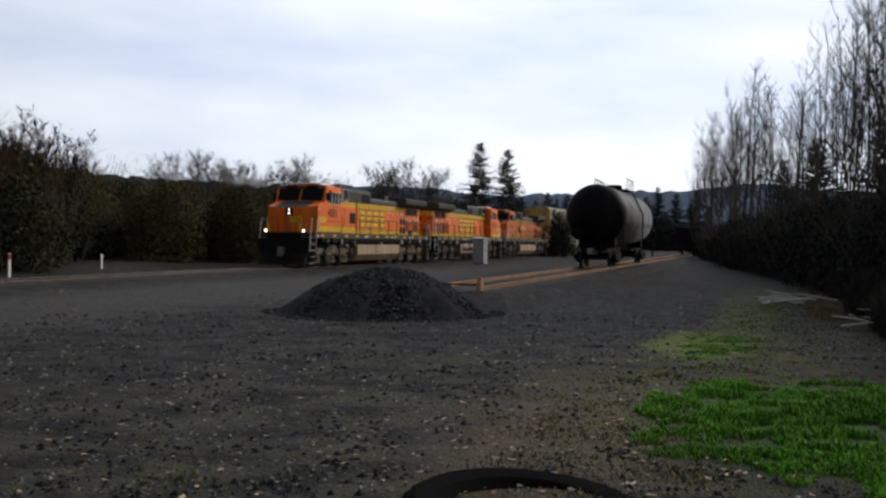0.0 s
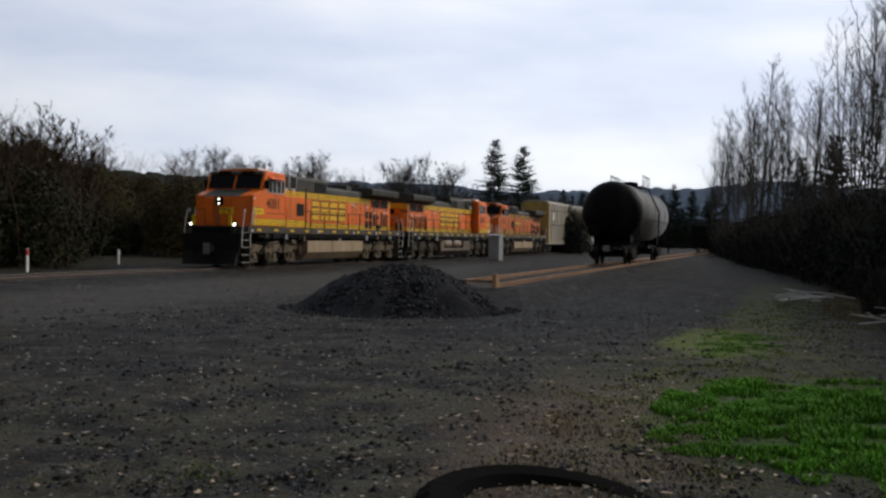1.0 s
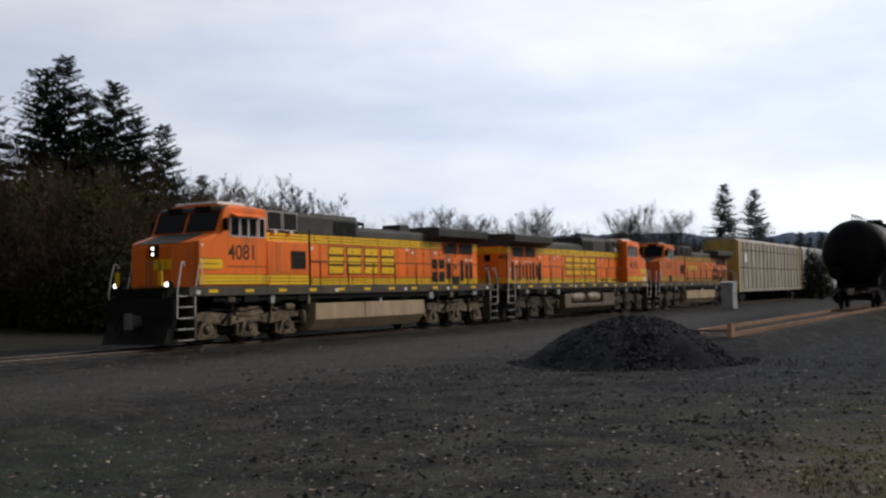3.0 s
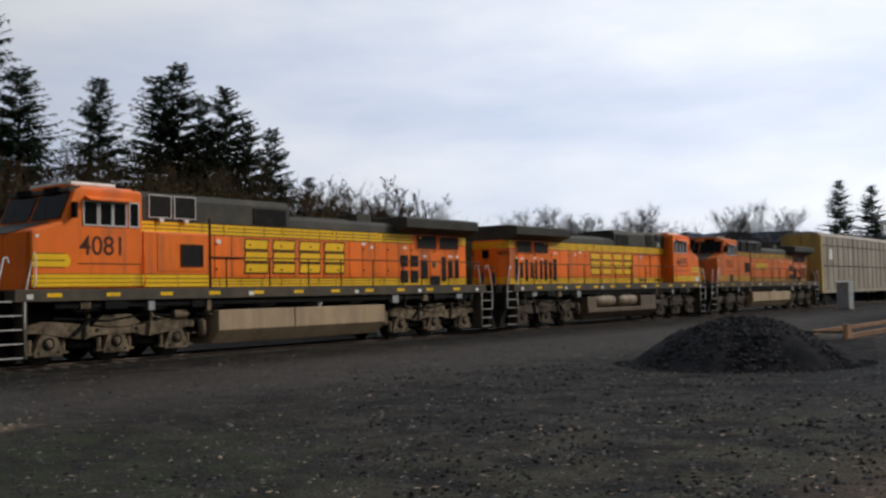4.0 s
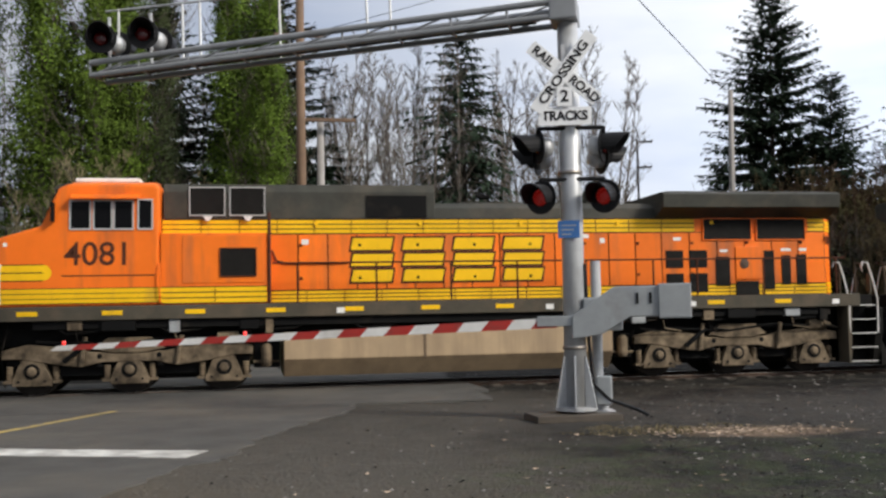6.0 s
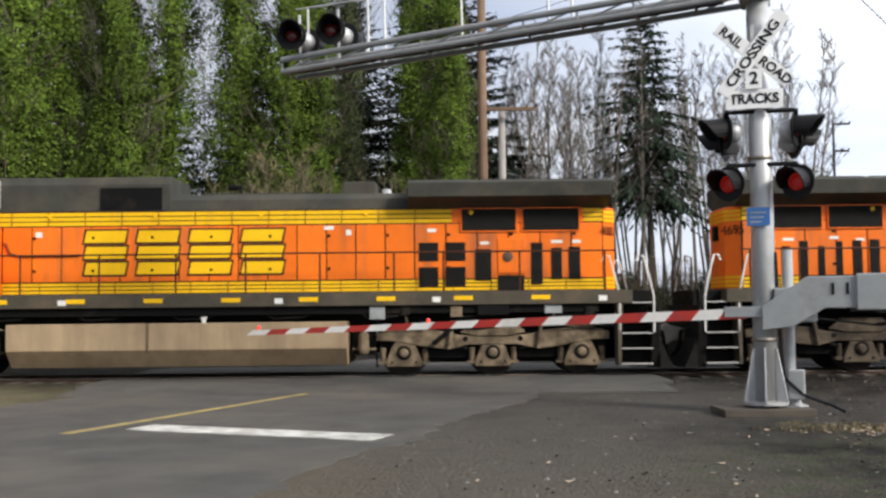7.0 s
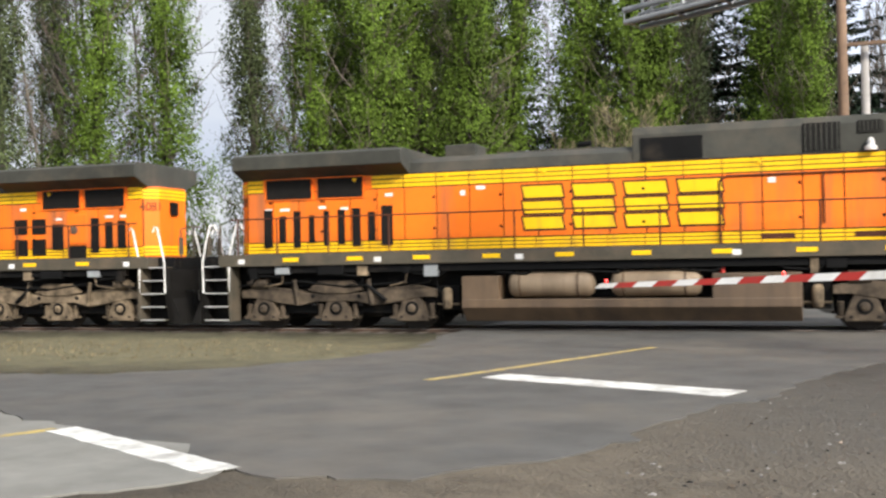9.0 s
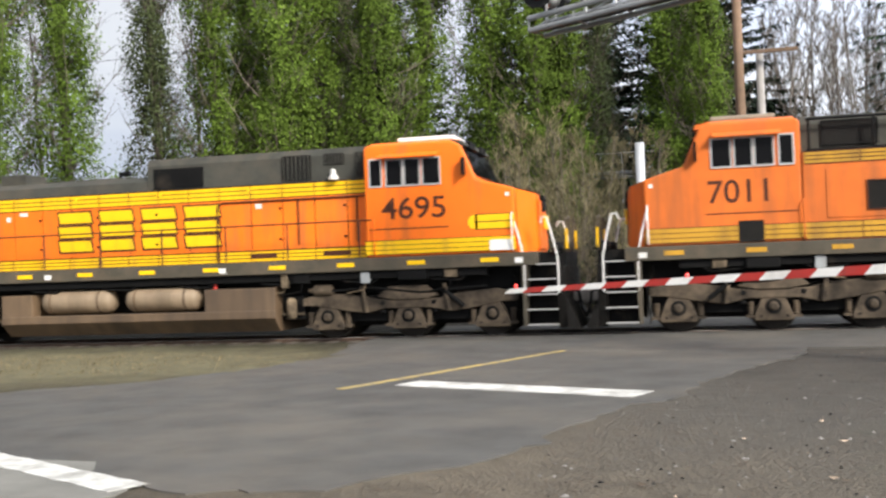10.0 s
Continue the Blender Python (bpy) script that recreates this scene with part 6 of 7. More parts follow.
def conifer(seed, h, radius, label, low=0.12, dense=1.0, droop=0.35):
    """A conifer: straight trunk and whorls of drooping boughs hung with needle sprays, ragged in outline."""
    rng = random.Random(seed)
    t = thing("conifer_tree", label, "tree", "conifer trees")
    tv, tf, cv, cf = [], [], [], []
    tp = limb(rng, Vector((0, 0, -0.3)), Vector((0, 0, 1)), h, 8, 0.015, 0.02)
    tube_into(tv, tf, tp, 0.011 * h + 0.06, 0.02, 8)
    z = low * h
    while z < h * 0.985:
        u = (z - low * h) / (h * (1 - low))
        reach = radius * min(1.0, 0.72 + 1.6 * u) * (1 - u) ** 0.70 + 0.25
        for b in range(rng.choice((6, 7, 8, 9))):
            ln = reach * rng.uniform(0.50, 1.15)
            if rng.random() < 0.07:
                continue
            d = around(rng, 0.28 - 0.35 * (1 - u) + 0.6 * u, 1.0)
            segs = 4
            base = Vector((tp[min(8, int(z / h * 8))].x, tp[min(8, int(z / h * 8))].y, z))
            bp = [base]
            dd = d.normalized()
            for k in range(segs):
                dd = (dd + Vector((rng.uniform(-0.1, 0.1), rng.uniform(-0.1, 0.1), -droop * 0.35 + (0.22 if k == segs - 1 else 0)))).normalized()
                bp.append(bp[-1] + dd * ln / segs)
            tube_into(tv, tf, bp, 0.012 + 0.009 * ln, 0.008, 3)
            side = dd.cross(Vector((0, 0, 1))).normalized()
            n = int((6 + 6.5 * ln) * dense)
            for k in range(n):
                w = rng.uniform(0.12, 1.02)
                j = min(int(w * segs), segs - 1)
                q = bp[j].lerp(bp[j + 1], w * segs - j)
                out = (bp[j + 1] - bp[j]).normalized()
                sd = side * rng.choice((-1, 1))
                ax = (sd * rng.uniform(0.4, 1.0) + out * rng.uniform(0.4, 1.0) + Vector((0, 0, rng.uniform(-0.75, 0.15)))).normalized()
                wd = ax.cross(Vector((rng.uniform(-0.5, 0.5), rng.uniform(-0.5, 0.5), 1))).normalized()
                s = (0.22 + 0.10 * ln * (1.15 - w)) * rng.uniform(0.6, 1.25)
                b0 = len(cv)
                cv += [q, q + ax * s * 0.5 + wd * s * 0.22, q + ax * s * 1.15 - Vector((0, 0, s * 0.25)), q + ax * s * 0.5 - wd * s * 0.22]
                cf.append((b0, b0 + 1, b0 + 2, b0 + 3))
        z += rng.uniform(0.20, 0.36)
    part_mesh("trunk", mesh_of("trunk", tv, tf), BARK, t)
    part_mesh("crown", mesh_of("crown", cv, cf), NEEDLE, t, "ragged crown of drooping needle sprays")
    return t


def ivy_tree(seed, h, radius, leaf, label, clumps=1500):
    """A tall trunk wrapped in a lumpy column of ivy, with bare branches sticking out of it."""
    rng = random.Random(seed)
    t = thing("ivy_tree", label, "tree", "ivy-covered trees")
    tv, tf, cv, cf, bv, bf = [], [], [], [], [], []
    tp = limb(rng, Vector((0, 0, -0.3)), around(rng, 1.0, 0.03), h, 10, 0.03, 0.03)
    tube_into(tv, tf, tp, 0.26, 0.06, 8)
    ox = rng.uniform(0, 50)
    for k in range(clumps):
        u = rng.random() ** 0.9
        i = min(int(u * 10), 9)
        p = tp[i].lerp(tp[i + 1], u * 10 - i)
        a0 = rng.uniform(0, 2 * math.pi)
        lump = 0.40 + 1.05 * noise.noise((math.cos(a0) * 1.2 + ox, math.sin(a0) * 1.2, u * h * 0.42)) + 0.50 * noise.noise((math.cos(a0) * 3 + ox, math.sin(a0) * 3, u * h * 1.1))
        r = radius * max(0.12, lump + 0.35) * (1.22 - 0.80 * u ** 0.9) * rng.uniform(0.60, 1.05)
        c = p + Vector((math.cos(a0) * r, math.sin(a0) * r, rng.uniform(-0.2, 0.2)))
        out = Vector((math.cos(a0), math.sin(a0), 0.35))
        for e in range(17):
            leaf_into(rng, cv, cf, c + Vector((rng.gauss(0, 0.18), rng.gauss(0, 0.18), rng.gauss(-0.08, 0.30))), 0.078, out)
    for b in range(90):
        u = rng.uniform(0.12, 0.95)
        i = min(int(u * 10), 9)
        bp = limb(rng, tp[i], around(rng, rng.uniform(0.3, 1.2), 1.0), rng.uniform(1.8, 4.4), 4, 0.16, 0.14)
        tube_into(bv, bf, bp, 0.032, 0.008, 3)
        for c in range(7):
            j = rng.randrange(1, 4)
            sp = limb(rng, bp[j], (bp[j + 1] - bp[j]).normalized() + around(rng, 0.3, 0.9), rng.uniform(0.5, 1.3), 3, 0.25, 0.06)
            tube_into(bv, bf, sp, 0.013, 0.005, 3)
    part_mesh("trunk", mesh_of("trunk", tv, tf), BARK, t, smooth=True)
    part_mesh("ivy", mesh_of("ivy", cv, cf), leaf, t, "lumpy column of ivy leaves")
    part_mesh("branch_tangle", mesh_of("branch_tangle", bv, bf), PALETWIG, t, "pale bare branches")
    return t


def shrub(seed, h, w, twig, leaf, label, leaves=900):
    """A dense thicket of arching stems with twigs and a scatter of leaves."""
    rng = random.Random(seed)
    t = thing("shrub", label, "shrub", "shrubs")
    sv, sf, lv, lf = [], [], [], []
    for s in range(46):
        p = Vector((rng.gauss(0, w * 0.22), rng.gauss(0, w * 0.22), -0.1))
        bp = limb(rng, p, around(rng, 1.6, rng.uniform(0.1, 0.9)), h * rng.uniform(0.55, 1.1), 5, 0.15, 0.02)
        tube_into(sv, sf, bp, 0.028, 0.008, 3)
        for c in range(7):
            j = rng.randrange(1, 5)
            sp = limb(rng, bp[j], (bp[j + 1] - bp[j]).normalized() + around(rng, 0.3, 1.0), h * rng.uniform(0.12, 0.3), 3, 0.25, 0.05)
            tube_into(sv, sf, sp, 0.012, 0.005, 3)
            for e in range(3):
                tw = limb(rng, sp[rng.randrange(1, 3)], (sp[2] - sp[1]).normalized() + around(rng, 0.2, 1.0), h * rng.uniform(0.05, 0.13), 2, 0.3, 0.05)
                tube_into(sv, sf, tw, 0.007, 0.003, 3)
    for k in range(leaves):
        a0, rr = rng.uniform(0, 2 * math.pi), w * 0.5 * math.sqrt(rng.random())
        z = h * 0.86 * rng.random() ** 0.8 * (1 - 0.45 * (rr / (w * 0.5)) ** 2)
        c = Vector((rr * math.cos(a0), rr * math.sin(a0), z))
        for e in range(3):
            leaf_into(rng, lv, lf, c + Vector((rng.gauss(0, 0.16), rng.gauss(0, 0.16), rng.gauss(0, 0.16))), 0.12, Vector((math.cos(a0) * rr, math.sin(a0) * rr, 0.6)).normalized())
    part_mesh("stem_tangle", mesh_of("stem_tangle", sv, sf), twig, t, "tangle of thin stems")
    part_mesh("foliage", mesh_of("foliage", lv, lf), leaf, t, "scattered dull leaves")
    return t


def plant(protos, spots, used):
    """Places copies of prototypes at (x, y, height factor); the first use of each moves the prototype itself."""
    rng = random.Random(77 + len(spots))
    for k, (x, y, f) in enumerate(spots):
        p = protos[k % len(protos)]
        m = pose(x, y, max(ground_height(x, y), -0.15) - 0.05, 0, 0, rng.uniform(0, 360))
        o = p
        if p.name in used:
            o = copy_thing(p, m)
        else:
            used.add(p.name)
            p.matrix_basis = m
        o.scale = (f * rng.uniform(0.92, 1.08), f * rng.uniform(0.92, 1.08), f)


USED = set()
rng = random.Random(5)
ivies = [ivy_tree(11, 23, 1.9, IVY, "tall tree trunk wrapped in bright green ivy", 2300), ivy_tree(12, 22, 2.0, IVY, "tall tree trunk thickly wrapped in green ivy", 2300),
         ivy_tree(13, 23, 1.5, IVYDARK, "tall tree with dull grey-green ivy and bare branches", 1700), ivy_tree(14, 21, 1.7, IVYDARK, "leaning tree with dull ivy and bare branches", 1700)]
alders = [bare_tree(21, 19, "tall slender bare alder with pale bark", ALDER, PALETWIG, 0.3, 0.15, 28, 1.7, 1, 0.13, 5, 1.3),
          bare_tree(22, 18, "tall forked bare alder with pale bark", ALDER, PALETWIG, 0.32, 0.15, 18, 1.7, 2, 0.11, 5, 1.3),
          bare_tree(23, 18, "tall bare tree with grey-brown bark", BARK, TWIG, 0.30, 0.21, 24, 1.35, 1, 0.10, 5, 0.60),
          bare_tree(24, 17, "clump of tall bare stems with fine twigs", BARK, TWIG, 0.32, 0.20, 13, 1.35, 3, 0.075, 5, 0.60)]
rounds = [bare_tree(31, 14, "broad round-crowned leafless tree", BARK, TWIG, 0.26, 0.44, 34, 0.8, 1, 0.24, 12, 1.35), bare_tree(32, 13, "broad bare tree with a twiggy crown", BARK, TWIG, 0.24, 0.42, 18, 0.8, 2, 0.2, 12, 1.35)]
willows = [bare_tree(33, 9.5, "bushy olive-brown willow thicket tree", REDTWIG, WILLOW, 0.06, 0.26, 14, 1.2, 5, 0.07, 7, 1.5), bare_tree(34, 9, "russet leafless thicket tree with fine twigs", REDTWIG, REDTWIG, 0.06, 0.26, 14, 1.2, 5, 0.07, 7, 1.5)]
scrub = bare_tree(35, 9.5, "pale olive leafless scrub tree with fine twigs", PALETWIG, STRAWTWIG, 0.06, 0.26, 15, 1.2, 5, 0.06, 7, 1.4)
firs = [conifer(41, 22, 7.4, "tall dark fir with drooping boughs", 0.08, 1.7), conifer(42, 18, 5.8, "dark pointed fir tree", 0.08, 1.7), conifer(43, 18, 5.2, "slender dark spruce with ragged boughs", 0.06, 1.7),
        conifer(44, 20, 5.0, "thin half-bare fir with sparse boughs", 0.36, 0.9, 0.55)]
shrubs = [shrub(51, 5.0, 5.0, REDTWIG, BRAMBLE, "russet brush with dull olive leaves", 1500), shrub(52, 4.2, 4.6, TWIG, BRAMBLE, "tangled thicket of grey-brown brush", 1300), shrub(53, 5.5, 4.6, PALETWIG, BRAMBLE, "pale twiggy willow brush", 500)]
olives = [shrub(55, 8.6, 7.5, WILLOW, OLIVE, "tall olive-brown thicket behind the track", 5200), shrub(56, 8.0, 7.0, REDTWIG, OLIVE, "russet and olive thicket of tall brush", 4600)]
darkshrubs = [shrub(54, 5.0, 5.2, TWIG, UNDERBRUSH, "dense evergreen undergrowth with shade-darkened leaves", 2600)]


def spot(az, d, f):
    return (*polar(az, d), f)


# ivy-covered trees beyond the crossing
plant(ivies[:2], [spot(a0, d, f) for a0, d, f in ((-25.4, 49, 1.0), (-22.9, 48, 1.05), (-20.2, 50, 1.0), (-17.0, 48, 0.98), (-15.2, 51, 1.05), (-24.0, 54, 1.1), (-8.6, 48, 1.0), (-6.2, 50, 1.0), (-11.2, 50, 0.95),
                                                 (-0.4, 47, 0.9), (-33.5, 46, 0.95), (1.5, 45, 0.72), (-37.8, 46, 0.9))], USED)
plant(ivies[2:], [spot(a0, d, f) for a0, d, f in ((-29.0, 50, 1.0), (-39.4, 56, 0.9), (-41.8, 48, 0.95), (-45.0, 52, 1.0), (-48.5, 50, 1.0), (-52.5, 52, 1.0), (-4.6, 54, 0.9),
                                                 (1.0, 50, 0.8), (-7.4, 56, 1.0), (-18.6, 56, 1.0), (-56, 50, 1.0), (-60, 48, 1.0))], USED)
plant(alders[:2], [spot(-27.3, 62, 1.1), spot(-13.2, 66, 1.0), spot(-40, 60, 1.1), spot(-36.5, 52, 1.1), spot(-34.9, 54, 1.05), spot(-39.6, 52, 1.1), spot(-45, 60, 1.1), spot(-3.2, 64, 1.0), spot(-26.6, 58, 1.0)], USED)
plant([firs[1]], [spot(-16.6, 66, 1.25), spot(-17.6, 70, 1.3), spot(-5.0, 66, 1.2), spot(-22, 68, 1.2), spot(-9.3, 70, 1.2), spot(1.6, 62, 1.2), spot(-0.4, 66, 1.25)], USED)
plant(shrubs, [spot(-60 + 1.55 * k + rng.uniform(-0.6, 0.6), rng.uniform(38, 45), rng.uniform(0.45, 0.75)) for k in range(40)], USED)
plant([scrub], [spot(-11.5 + 2.3 * k + rng.uniform(-0.5, 0.5), rng.uniform(43, 46), rng.uniform(0.7, 1.0)) for k in range(5)], USED)
plant([shrubs[2], scrub], [spot(-13 + 1.3 * k + rng.uniform(-0.5, 0.5), rng.uniform(36, 40), rng.uniform(0.5, 0.7)) for k in range(7)], USED)
plant([scrub], [spot(a0, 38 + 0.6 * k, 0.42) for k, a0 in enumerate((-3.4, -2.0, -0.6, 0.9))], USED)
# alders beyond the crossing road
plant(alders[:2], [spot(4.2 + 0.42 * k + rng.uniform(-0.3, 0.3), rng.uniform(58, 78), rng.uniform(0.84, 1.02)) for k in range(38)], USED)
plant([firs[3]], [spot(11.9, 60, 0.92)], USED)
plant(shrubs[1:], [spot(5 + 1.2 * k, rng.uniform(50, 56), rng.uniform(0.5, 0.8)) for k in range(18)], USED)
# firs and brush along the far side of the line
plant([firs[0]], [spot(28.5, 70, 1.0)], USED)
plant([firs[1], firs[2]], [spot(31.2, 69, 0.88), spot(35.2, 78, 0.95), spot(38.6, 77, 0.97), spot(39.6, 78, 1.02), spot(42.2, 76, 0.92), spot(40.9, 80, 0.90), spot(42.9, 78, 0.80), spot(44.6, 75, 0.74), spot(25.9, 74, 0.62), spot(46.4, 76, 0.55)], USED)
plant(shrubs[:2], [spot(24 + 1.05 * k + rng.uniform(-0.4, 0.4), rng.uniform(54, 62), rng.uniform(1.05, 1.5)) for k in range(26)], USED)
plant(shrubs[:2], [spot(40 + 0.85 * k + rng.uniform(-0.4, 0.4), rng.uniform(47, 54), rng.uniform(0.85, 1.15)) for k in range(13)], USED)
plant(willows, [spot(29.5 + 0.78 * k + rng.uniform(-0.4, 0.4), rng.uniform(60, 70), rng.uniform(0.85, 1.08) * (1.0 if k < 18 else 0.86)) for k in range(31)], USED)
plant(olives, [spot(29.6 + 0.95 * k + rng.uniform(-0.4, 0.4), rng.uniform(60, 67), rng.uniform(0.95, 1.15) * (1.0 if k < 16 else 0.85)) for k in range(23)], USED)
plant(willows, [spot(33 + 1.0 * k + rng.uniform(-0.4, 0.4), rng.uniform(50, 58), rng.uniform(0.55, 0.75)) for k in range(19)], USED)
plant(rounds, [spot(46 + 0.9 * k + rng.uniform(-0.3, 0.3), rng.uniform(84, 98), rng.uniform(0.45, 0.6)) for k in range(9)], USED)
# far line of bare trees, firs and woods up the valley
plant(rounds, [spot(a0, d, f) for a0, d, f in ((58.2, 165, 0.90), (59.2, 170, 0.95), (60.2, 162, 0.92), (61.2, 168, 0.9), (62.6, 166, 0.84), (64.0, 160, 0.90), (64.8, 166, 0.94), (65.7, 168, 0.92), (69.2, 170, 0.88), (70.0, 165, 0.96), (70.9, 168, 0.98), (71.8, 170, 0.96), (72.7, 172, 0.9), (67, 185, 0.8), (61.5, 180, 0.85))], USED)
plant([firs[2]], [spot(75.05, 170, 0.98), spot(76.55, 168, 0.92)], USED)
plant([firs[1], firs[2]], [spot(77.6 + 0.55 * k + rng.uniform(-0.2, 0.2), rng.uniform(230, 300), rng.uniform(0.55, 0.85)) for k in range(19)], USED)
plant(darkshrubs, [spot(47 + 0.85 * k + rng.uniform(-0.4, 0.4), rng.uniform(120, 150), rng.uniform(1.2, 1.6)) for k in range(38)], USED)
# olive thickets mixed in: their paler leaves stand in for haze
plant([darkshrubs[0], olives[0]], [(44 + 5.2 * k + rng.uniform(-1.5, 1.5), 44 + 0.10 * 5.2 * k + rng.uniform(-3, 3), rng.uniform(0.55, 0.85)) for k in range(26)], USED)
plant(shrubs[:2], [(46 + 6.0 * k + rng.uniform(-1.5, 1.5), 38 + 0.10 * 6.0 * k + rng.uniform(-1.5, 1.5), rng.uniform(0.6, 0.9)) for k in range(18)], USED)
plant(darkshrubs, [(150 + 9.0 * k, 30 + rng.uniform(-3, 6) - 0.05 * 9 * k, rng.uniform(0.9, 1.3)) for k in range(14)], USED)
# paler olive brush lightens these rows too, in place of haze
plant([olives[0], darkshrubs[0], olives[1]], [spot(51 + 0.9 * k + rng.uniform(-0.4, 0.4), rng.uniform(66, 92), rng.uniform(0.6, 0.8)) for k in range(20)], USED)
# bare trees and dark undergrowth along the yard's other edge
edge = [(34 + 3.6 * k, -6.2 + 0.125 * (3.6 * k) + rng.uniform(-1.4, 0.6)) for k in range(31)]
plant(alders[2:], [(x, y, rng.uniform(0.80, 1.0) if x < 52 else rng.uniform(0.62, 0.84) if x < 84 else rng.uniform(0.86, 1.06)) for x, y in edge], USED)
plant(alders[2:], [(x + 2, y - 2.5, rng.uniform(0.85, 1.05)) for x, y in edge[1:16:3]], USED)
plant(alders[2:], [(32 + 2.2 * k + rng.uniform(-0.8, 0.8), -7.6 + 0.12 * 2.2 * k + rng.uniform(-2.6, 0.8), rng.uniform(0.8, 1.05)) for k in range(14)], USED)
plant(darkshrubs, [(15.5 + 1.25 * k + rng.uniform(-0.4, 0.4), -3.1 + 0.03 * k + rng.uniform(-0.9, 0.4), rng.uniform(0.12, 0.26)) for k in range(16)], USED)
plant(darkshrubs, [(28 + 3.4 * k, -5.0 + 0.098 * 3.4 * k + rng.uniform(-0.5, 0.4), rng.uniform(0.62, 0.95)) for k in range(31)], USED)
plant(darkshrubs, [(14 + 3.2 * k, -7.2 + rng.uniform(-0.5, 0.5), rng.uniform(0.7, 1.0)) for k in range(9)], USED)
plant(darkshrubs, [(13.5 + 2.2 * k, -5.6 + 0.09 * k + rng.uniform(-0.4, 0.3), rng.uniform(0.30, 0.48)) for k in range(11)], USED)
plant([firs[1]], [(44, -8, 0.5), (58, -6.5, 0.45), (73, -4, 0.5), (90, -2, 0.5)], USED)


def ridge(name, az0, az1, d, heights, mat, label, rough, seed):
    """A wooded ridge with depth: a slope that climbs from its foot to an uneven crest and falls behind."""
    verts, faces, n = [], [], 260
    for i in range(n + 1):
        u = i / n
        az = az0 + (az1 - az0) * u
        k = u * (len(heights) - 1)
        j = min(int(k), len(heights) - 2)
        w = k - j
        w = w * w * (3 - 2 * w)
        h = d * math.tan(radians(heights[j] * (1 - w) + heights[j + 1] * w))
        h += rough * (noise.noise((az * 0.9, seed, 0)) + 0.6 * noise.noise((az * 4.1, seed, 1)) + 0.5 * noise.noise((az * 13.0, seed, 2)))
        for back, f in ((-0.30, -0.01), (-0.18, 0.45), (-0.06, 0.86), (0.0, 1.0), (0.15, 0.7), (0.4, -0.01)):
            x, y = polar(az, d * (1 + back))
            verts.append((x, y, max(-1.5, h * f + (rough * 0.8 * noise.noise((az * 3, back * 20, seed)) if 0 < f < 1 else 0))))
    for i in range(n):
        for k in range(5):
            a0 = i * 6 + k
            faces.append((a0, a0 + 6, a0 + 7, a0 + 1))
    me = bpy.data.meshes.new(name)
    me.from_pydata(verts, [], faces)
    tagged(part_mesh(name, me, mat, smooth=True), label, "hill", kind="structure")


ridge("backdrop_hill", 30, 84, 520, [4.2, 4.2, 3.9, 3.5, 3.3, 3.0, 2.6, 2.0, 1.2], HILLNEAR, "dark wooded hillside across the valley", 2.5, 3.0)
ridge("backdrop_ridge", 62, 104, 1700, [2.2, 3.0, 3.0, 2.6, 2.75, 2.9, 3.3, 2.9, 2.2, 1.8], HILL, "wooded ridge up the valley, tinted blue for haze", 5.0, 9.0)


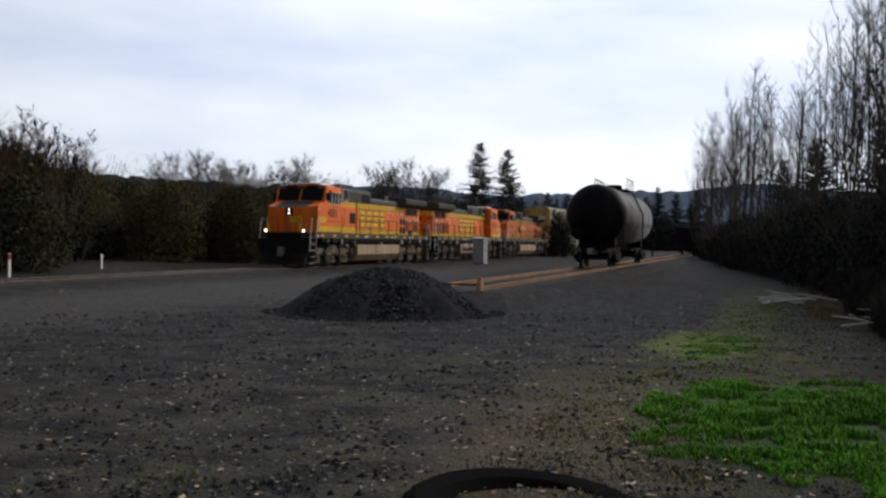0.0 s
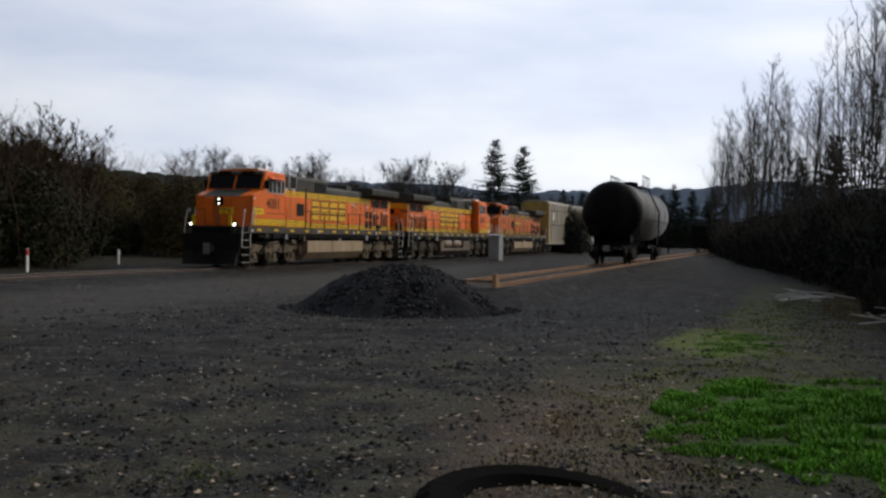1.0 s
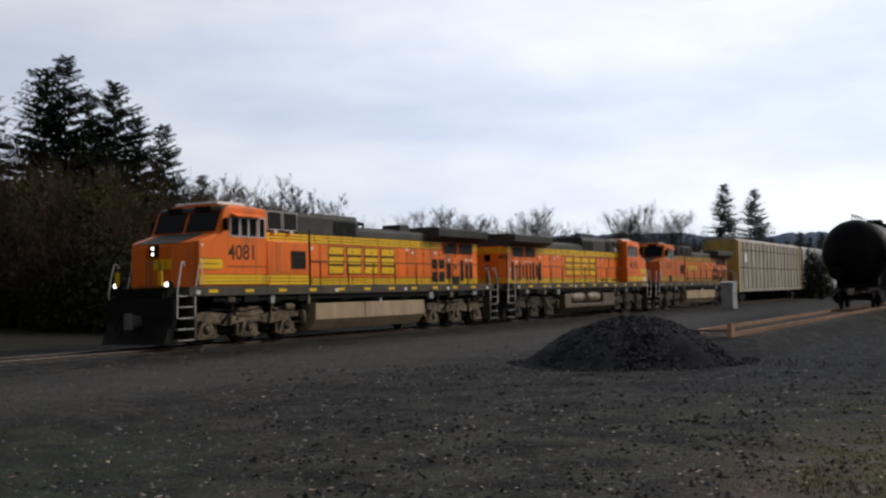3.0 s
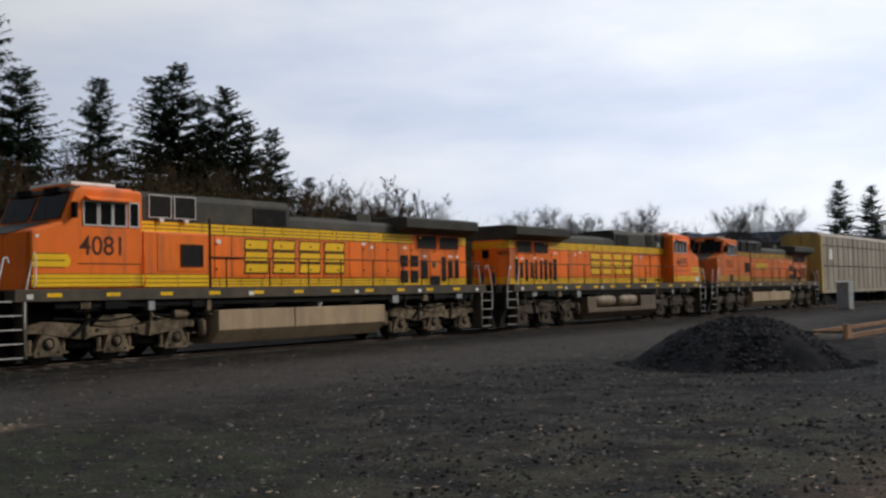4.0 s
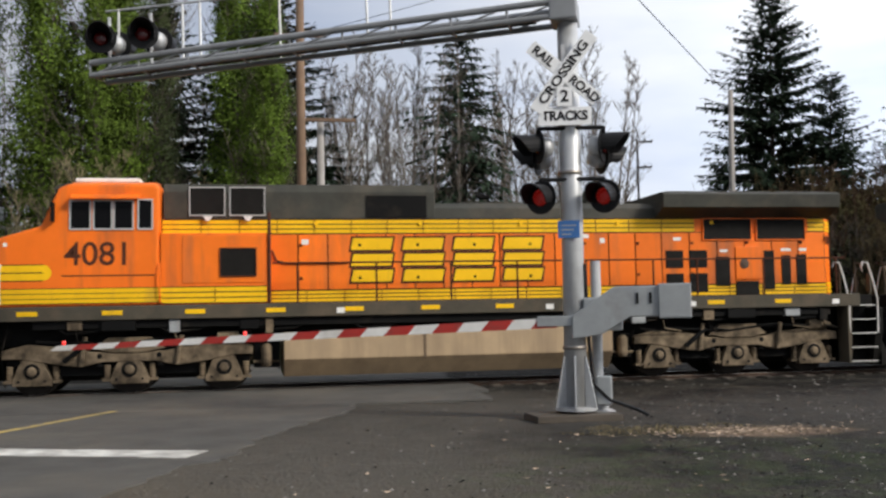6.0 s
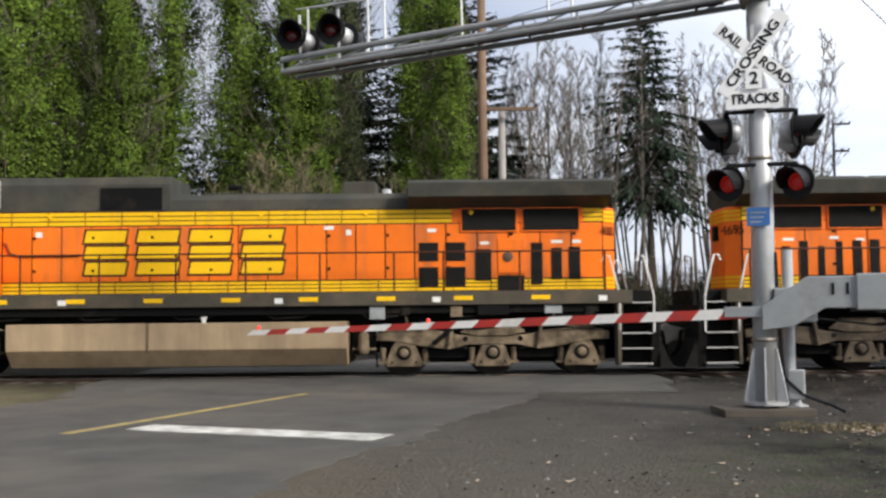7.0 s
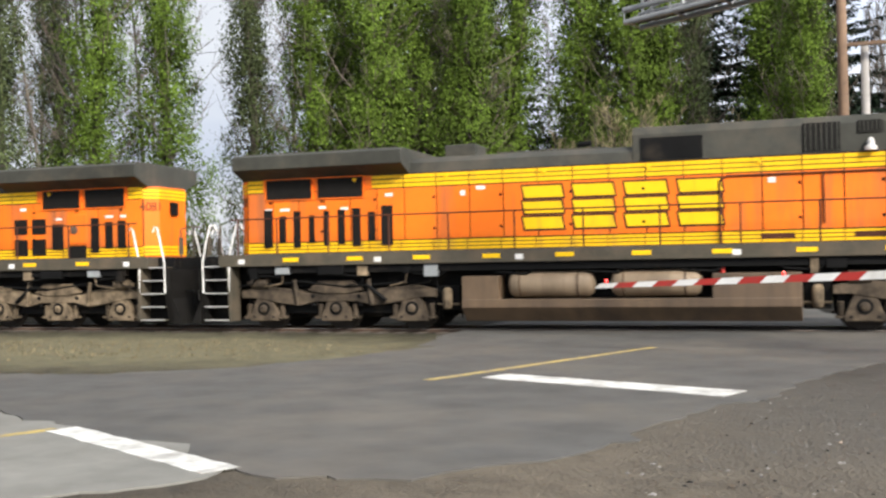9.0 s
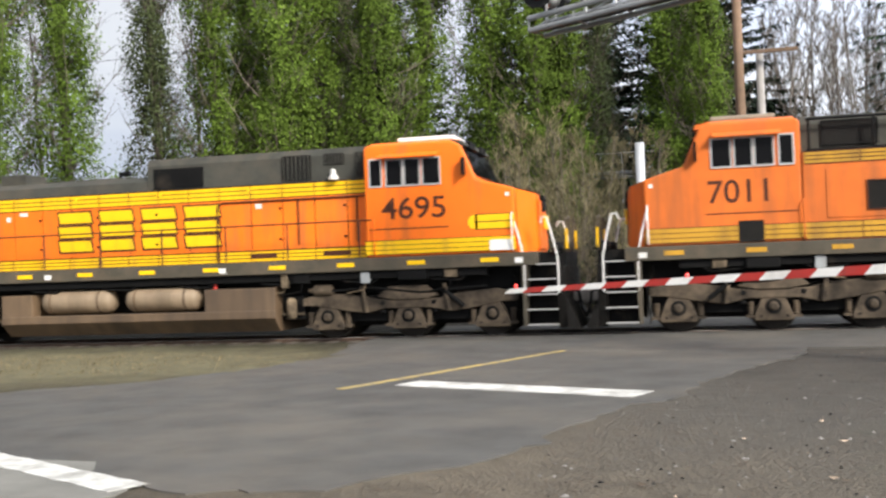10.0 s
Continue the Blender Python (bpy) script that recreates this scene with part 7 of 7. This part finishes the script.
# ---- loose stones, leaves and grass ----
def scatter_ground():
    rng = random.Random(9)
    sets = {"gravel_stones": ([], [], STONE, "loose grey gravel stones", "gravel"), "dark_clods": ([], [], DARKSTONE, "dark clods of damp dirt and gravel", "gravel"), "dead_leaves": ([], [], LEAFLITTER, "scattered pale dead leaves and chips", "leaf litter")}

    def rock(verts, faces, x, y, s, z=None):
        b = len(verts)
        z = ground_height(x, y) if z is None else z
        pts = [(1, 0, 0), (-0.9, 0.2, 0), (0.1, 1, 0), (-0.1, -0.9, 0), (0.1, 0.0, 0.75)]
        c, sn = math.cos(6.28 * rng.random()), math.sin(6.28 * rng.random())
        for px, py, pz in pts:
            px, py = px * rng.uniform(0.7, 1.2), py * rng.uniform(0.7, 1.2)
            verts.append((x + s * (px * c - py * sn), y + s * (px * sn + py * c), z + s * pz * rng.uniform(0.6, 1.1) - 0.2 * s + 0.004))
        faces += [(b, b + 2, b + 4), (b + 2, b + 1, b + 4), (b + 1, b + 3, b + 4), (b + 3, b, b + 4)]

    v, f = sets["gravel_stones"][:2]
    for k in range(22000):
        d = 4.0 * (34 / 4.0) ** rng.random()
        az = rng.uniform(-42, 103)
        x, y = polar(az, d)
        if x < 0.0 + (y - 13) * 0.40 + rng.gauss(0, 0.25) - abs(rng.gauss(0, 0.35)) and y > 8:
            continue
        if (x < -1.5 and y > 3) or (x < 5 and rng.random() < 0.72):
            continue
        rock(v, f, x, y, 0.009 * (1 + 0.03 * d) * rng.choice((0.8, 1.0, 1.2, 1.5, 2.0, 2.6)) * (1.6 if rng.random() < 0.03 else 1))
    v, f = sets["dark_clods"][:2]
    for k in range(9000):
        d = 4.6 * (24 / 4.6) ** rng.random()
        x, y = polar(rng.uniform(48, 103), d)
        if noise.noise((x * 0.8, y * 0.8, 21)) + 0.5 * noise.noise((x * 2.5, y * 2.5, 22)) < -0.05:
            continue
        rock(v, f, x, y, 0.016 * (1 + 0.03 * d) * rng.choice((0.8, 1.0, 1.4, 1.9, 2.6)))
    v, f = sets["dead_leaves"][:2]
    for k in range(4200):
        d = 4.5 * (22 / 4.5) ** rng.random()
        x, y = polar(rng.uniform(-40, 100), d)
        dens = 1.0 if (x - 9.2) ** 2 / 12 + (y - 1.5) ** 2 / 2.5 < 1 else (0.45 if x > 4 and y < 7 else 0.10)
        if rng.random() > dens or (x < 2.5 and y > 5 and x < 0.8 + (y - 12) * 0.36) or (x < -1.5 and y > 3):
            continue
        b, s, a0 = len(v), rng.uniform(0.02, 0.05), rng.uniform(0, 6.28)
        z = ground_height(x, y) + 0.012
        for q, w, up in ((1, 0, 0.4), (0, 0.55, 0.1), (-1, 0, 0.5), (0, -0.55, 0.0)):
            v.append((x + s * (q * math.cos(a0) - w * math.sin(a0)), y + s * (q * math.sin(a0) + w * math.cos(a0)), z + s * up * rng.random()))
        f.append((b, b + 1, b + 2, b + 3))
    for k in range(700):
        x, y = 6.9 + rng.gauss(0, 0.6) - abs(rng.gauss(0, 0.4)), 13.45 + rng.gauss(0, 0.28)
        b, s, a0 = len(v), rng.uniform(0.02, 0.05), rng.uniform(0, 6.28)
        z = ground_height(x, y) + 0.012
        for q, w, up in ((1, 0, 0.4), (0, 0.5, 0.1), (-1, 0, 0.5), (0, -0.5, 0.0)):
            v.append((x + s * (q * math.cos(a0) - w * math.sin(a0)), y + s * (q * math.sin(a0) + w * math.cos(a0)), z + s * up * rng.random()))
        f.append((b, b + 1, b + 2, b + 3))
    for name, (vv, ff, mat, label, cat) in sets.items():
        tagged(part_mesh(name, mesh_of(name, vv, ff), mat), label, cat, kind="stuff")
    # dark stones on the heap
    vv, ff = [], []
    for k in range(9000):
        a0, u = rng.uniform(0, 6.28), math.sqrt(rng.random()) * 1.12
        x, y = 22.4 + 2.5 * u * math.cos(a0), 8.2 + 2.5 * u * math.sin(a0)
        z = 0.88 * heap_profile(u) + (0.13 * noise.noise((x * 0.9, y * 0.9, 1)) + 0.09 * noise.noise((x * 2.4, y * 2.4, 3)) + 0.05 * noise.noise((x * 6, y * 6, 5))) * max(0, 1 - u ** 3) - 0.14 * min(u, 1)
        rock(vv, ff, x, y, rng.choice((0.022, 0.03, 0.04, 0.055, 0.085)), max(z, ground_height(x, y)))
    tagged(part_mesh("stone_layer", mesh_of("stone_layer", vv, ff), DARKSTONE, PILE), kind="stuff")


scatter_ground()


def grass_patch(name, cx, cy, rx, ry, count, length, mat, label, seed):
    rng = random.Random(seed)
    v, f = [], []
    for k in range(count):
        a0, u = rng.uniform(0, 6.28), math.sqrt(rng.random())
        u *= 1 + 0.35 * noise.noise((math.cos(a0) * 2, math.sin(a0) * 2, seed))
        x, y = cx + rx * u * math.cos(a0), cy + ry * u * math.sin(a0)
        n = noise.noise((x * 1.5, y * 1.5, seed))
        n2 = noise.noise((x * 4.0, y * 4.0, seed + 3))
        if n + 0.7 * n2 < -0.45 + 0.75 * max(0, u - 0.35):
            continue
        z = ground_height(x, y) - 0.01
        h = length * rng.uniform(0.5, 1.2) * (0.6 + 1.0 * max(0, n + 0.15) + 0.5 * n2) * max(0.3, min(1.0, 1.45 - u))
        c = rng.uniform(0, 6.28)
        w = 0.0055 * rng.uniform(0.8, 1.6)
        lean = Vector((math.cos(c), math.sin(c), 0)) * h * rng.uniform(0.2, 0.9)
        s = Vector((-math.sin(c), math.cos(c), 0)) * w
        p = Vector((x, y, z))
        b = len(v)
        v += [p - s, p + s, p + lean * 0.4 + Vector((0, 0, h * 0.65)) + s * 0.8, p + lean * 0.4 + Vector((0, 0, h * 0.65)) - s * 0.8, p + lean + Vector((0, 0, h * 0.85))]
        f += [(b, b + 1, b + 2, b + 3), (b + 3, b + 2, b + 4)]
    tagged(part_mesh(name, mesh_of(name, v, f), mat), label, "grass", kind="stuff")


grass_patch("green_grass", 10.6, -1.2, 3.0, 2.35, 64000, 0.15, GRASS, "patch of lush bright green grass", 1)
grass_patch("green_grass", 17.6, 0.5, 2.8, 0.8, 7000, 0.05, GRASS, "thin mossy grass patch", 2)
grass_patch("moss_tufts", 11.5, 0.2, 5.5, 2.4, 26000, 0.035, MOSS, "low olive moss and short weeds on the gravel", 12)
grass_patch("moss_tufts", 24.0, -0.6, 9.0, 2.2, 16000, 0.05, MOSS, "low olive moss along the brush", 13)
grass_patch("moss_tufts", 5.6, 3.6, 2.0, 1.5, 4500, 0.025, MOSS, "thin moss on trodden gravel", 14)
grass_patch("dry_grass", 8.4, 1.2, 3.2, 1.3, 7000, 0.05, DRYGRASS, "thin dry straw grass", 3)
grass_patch("dry_grass", 5.8, 13.9, 1.6, 0.8, 2200, 0.06, DRYGRASS, "dry grass at the signal footing", 4)
grass_patch("dry_grass", -14.0, 18.6, 7.0, 3.0, 6000, 0.08, DRYGRASS, "dry trackside grass", 5)
grass_patch("dry_grass", 30.0, -2.2, 9.0, 1.2, 9000, 0.12, DRYGRASS, "rough dry grass along the brush", 6)

motions()
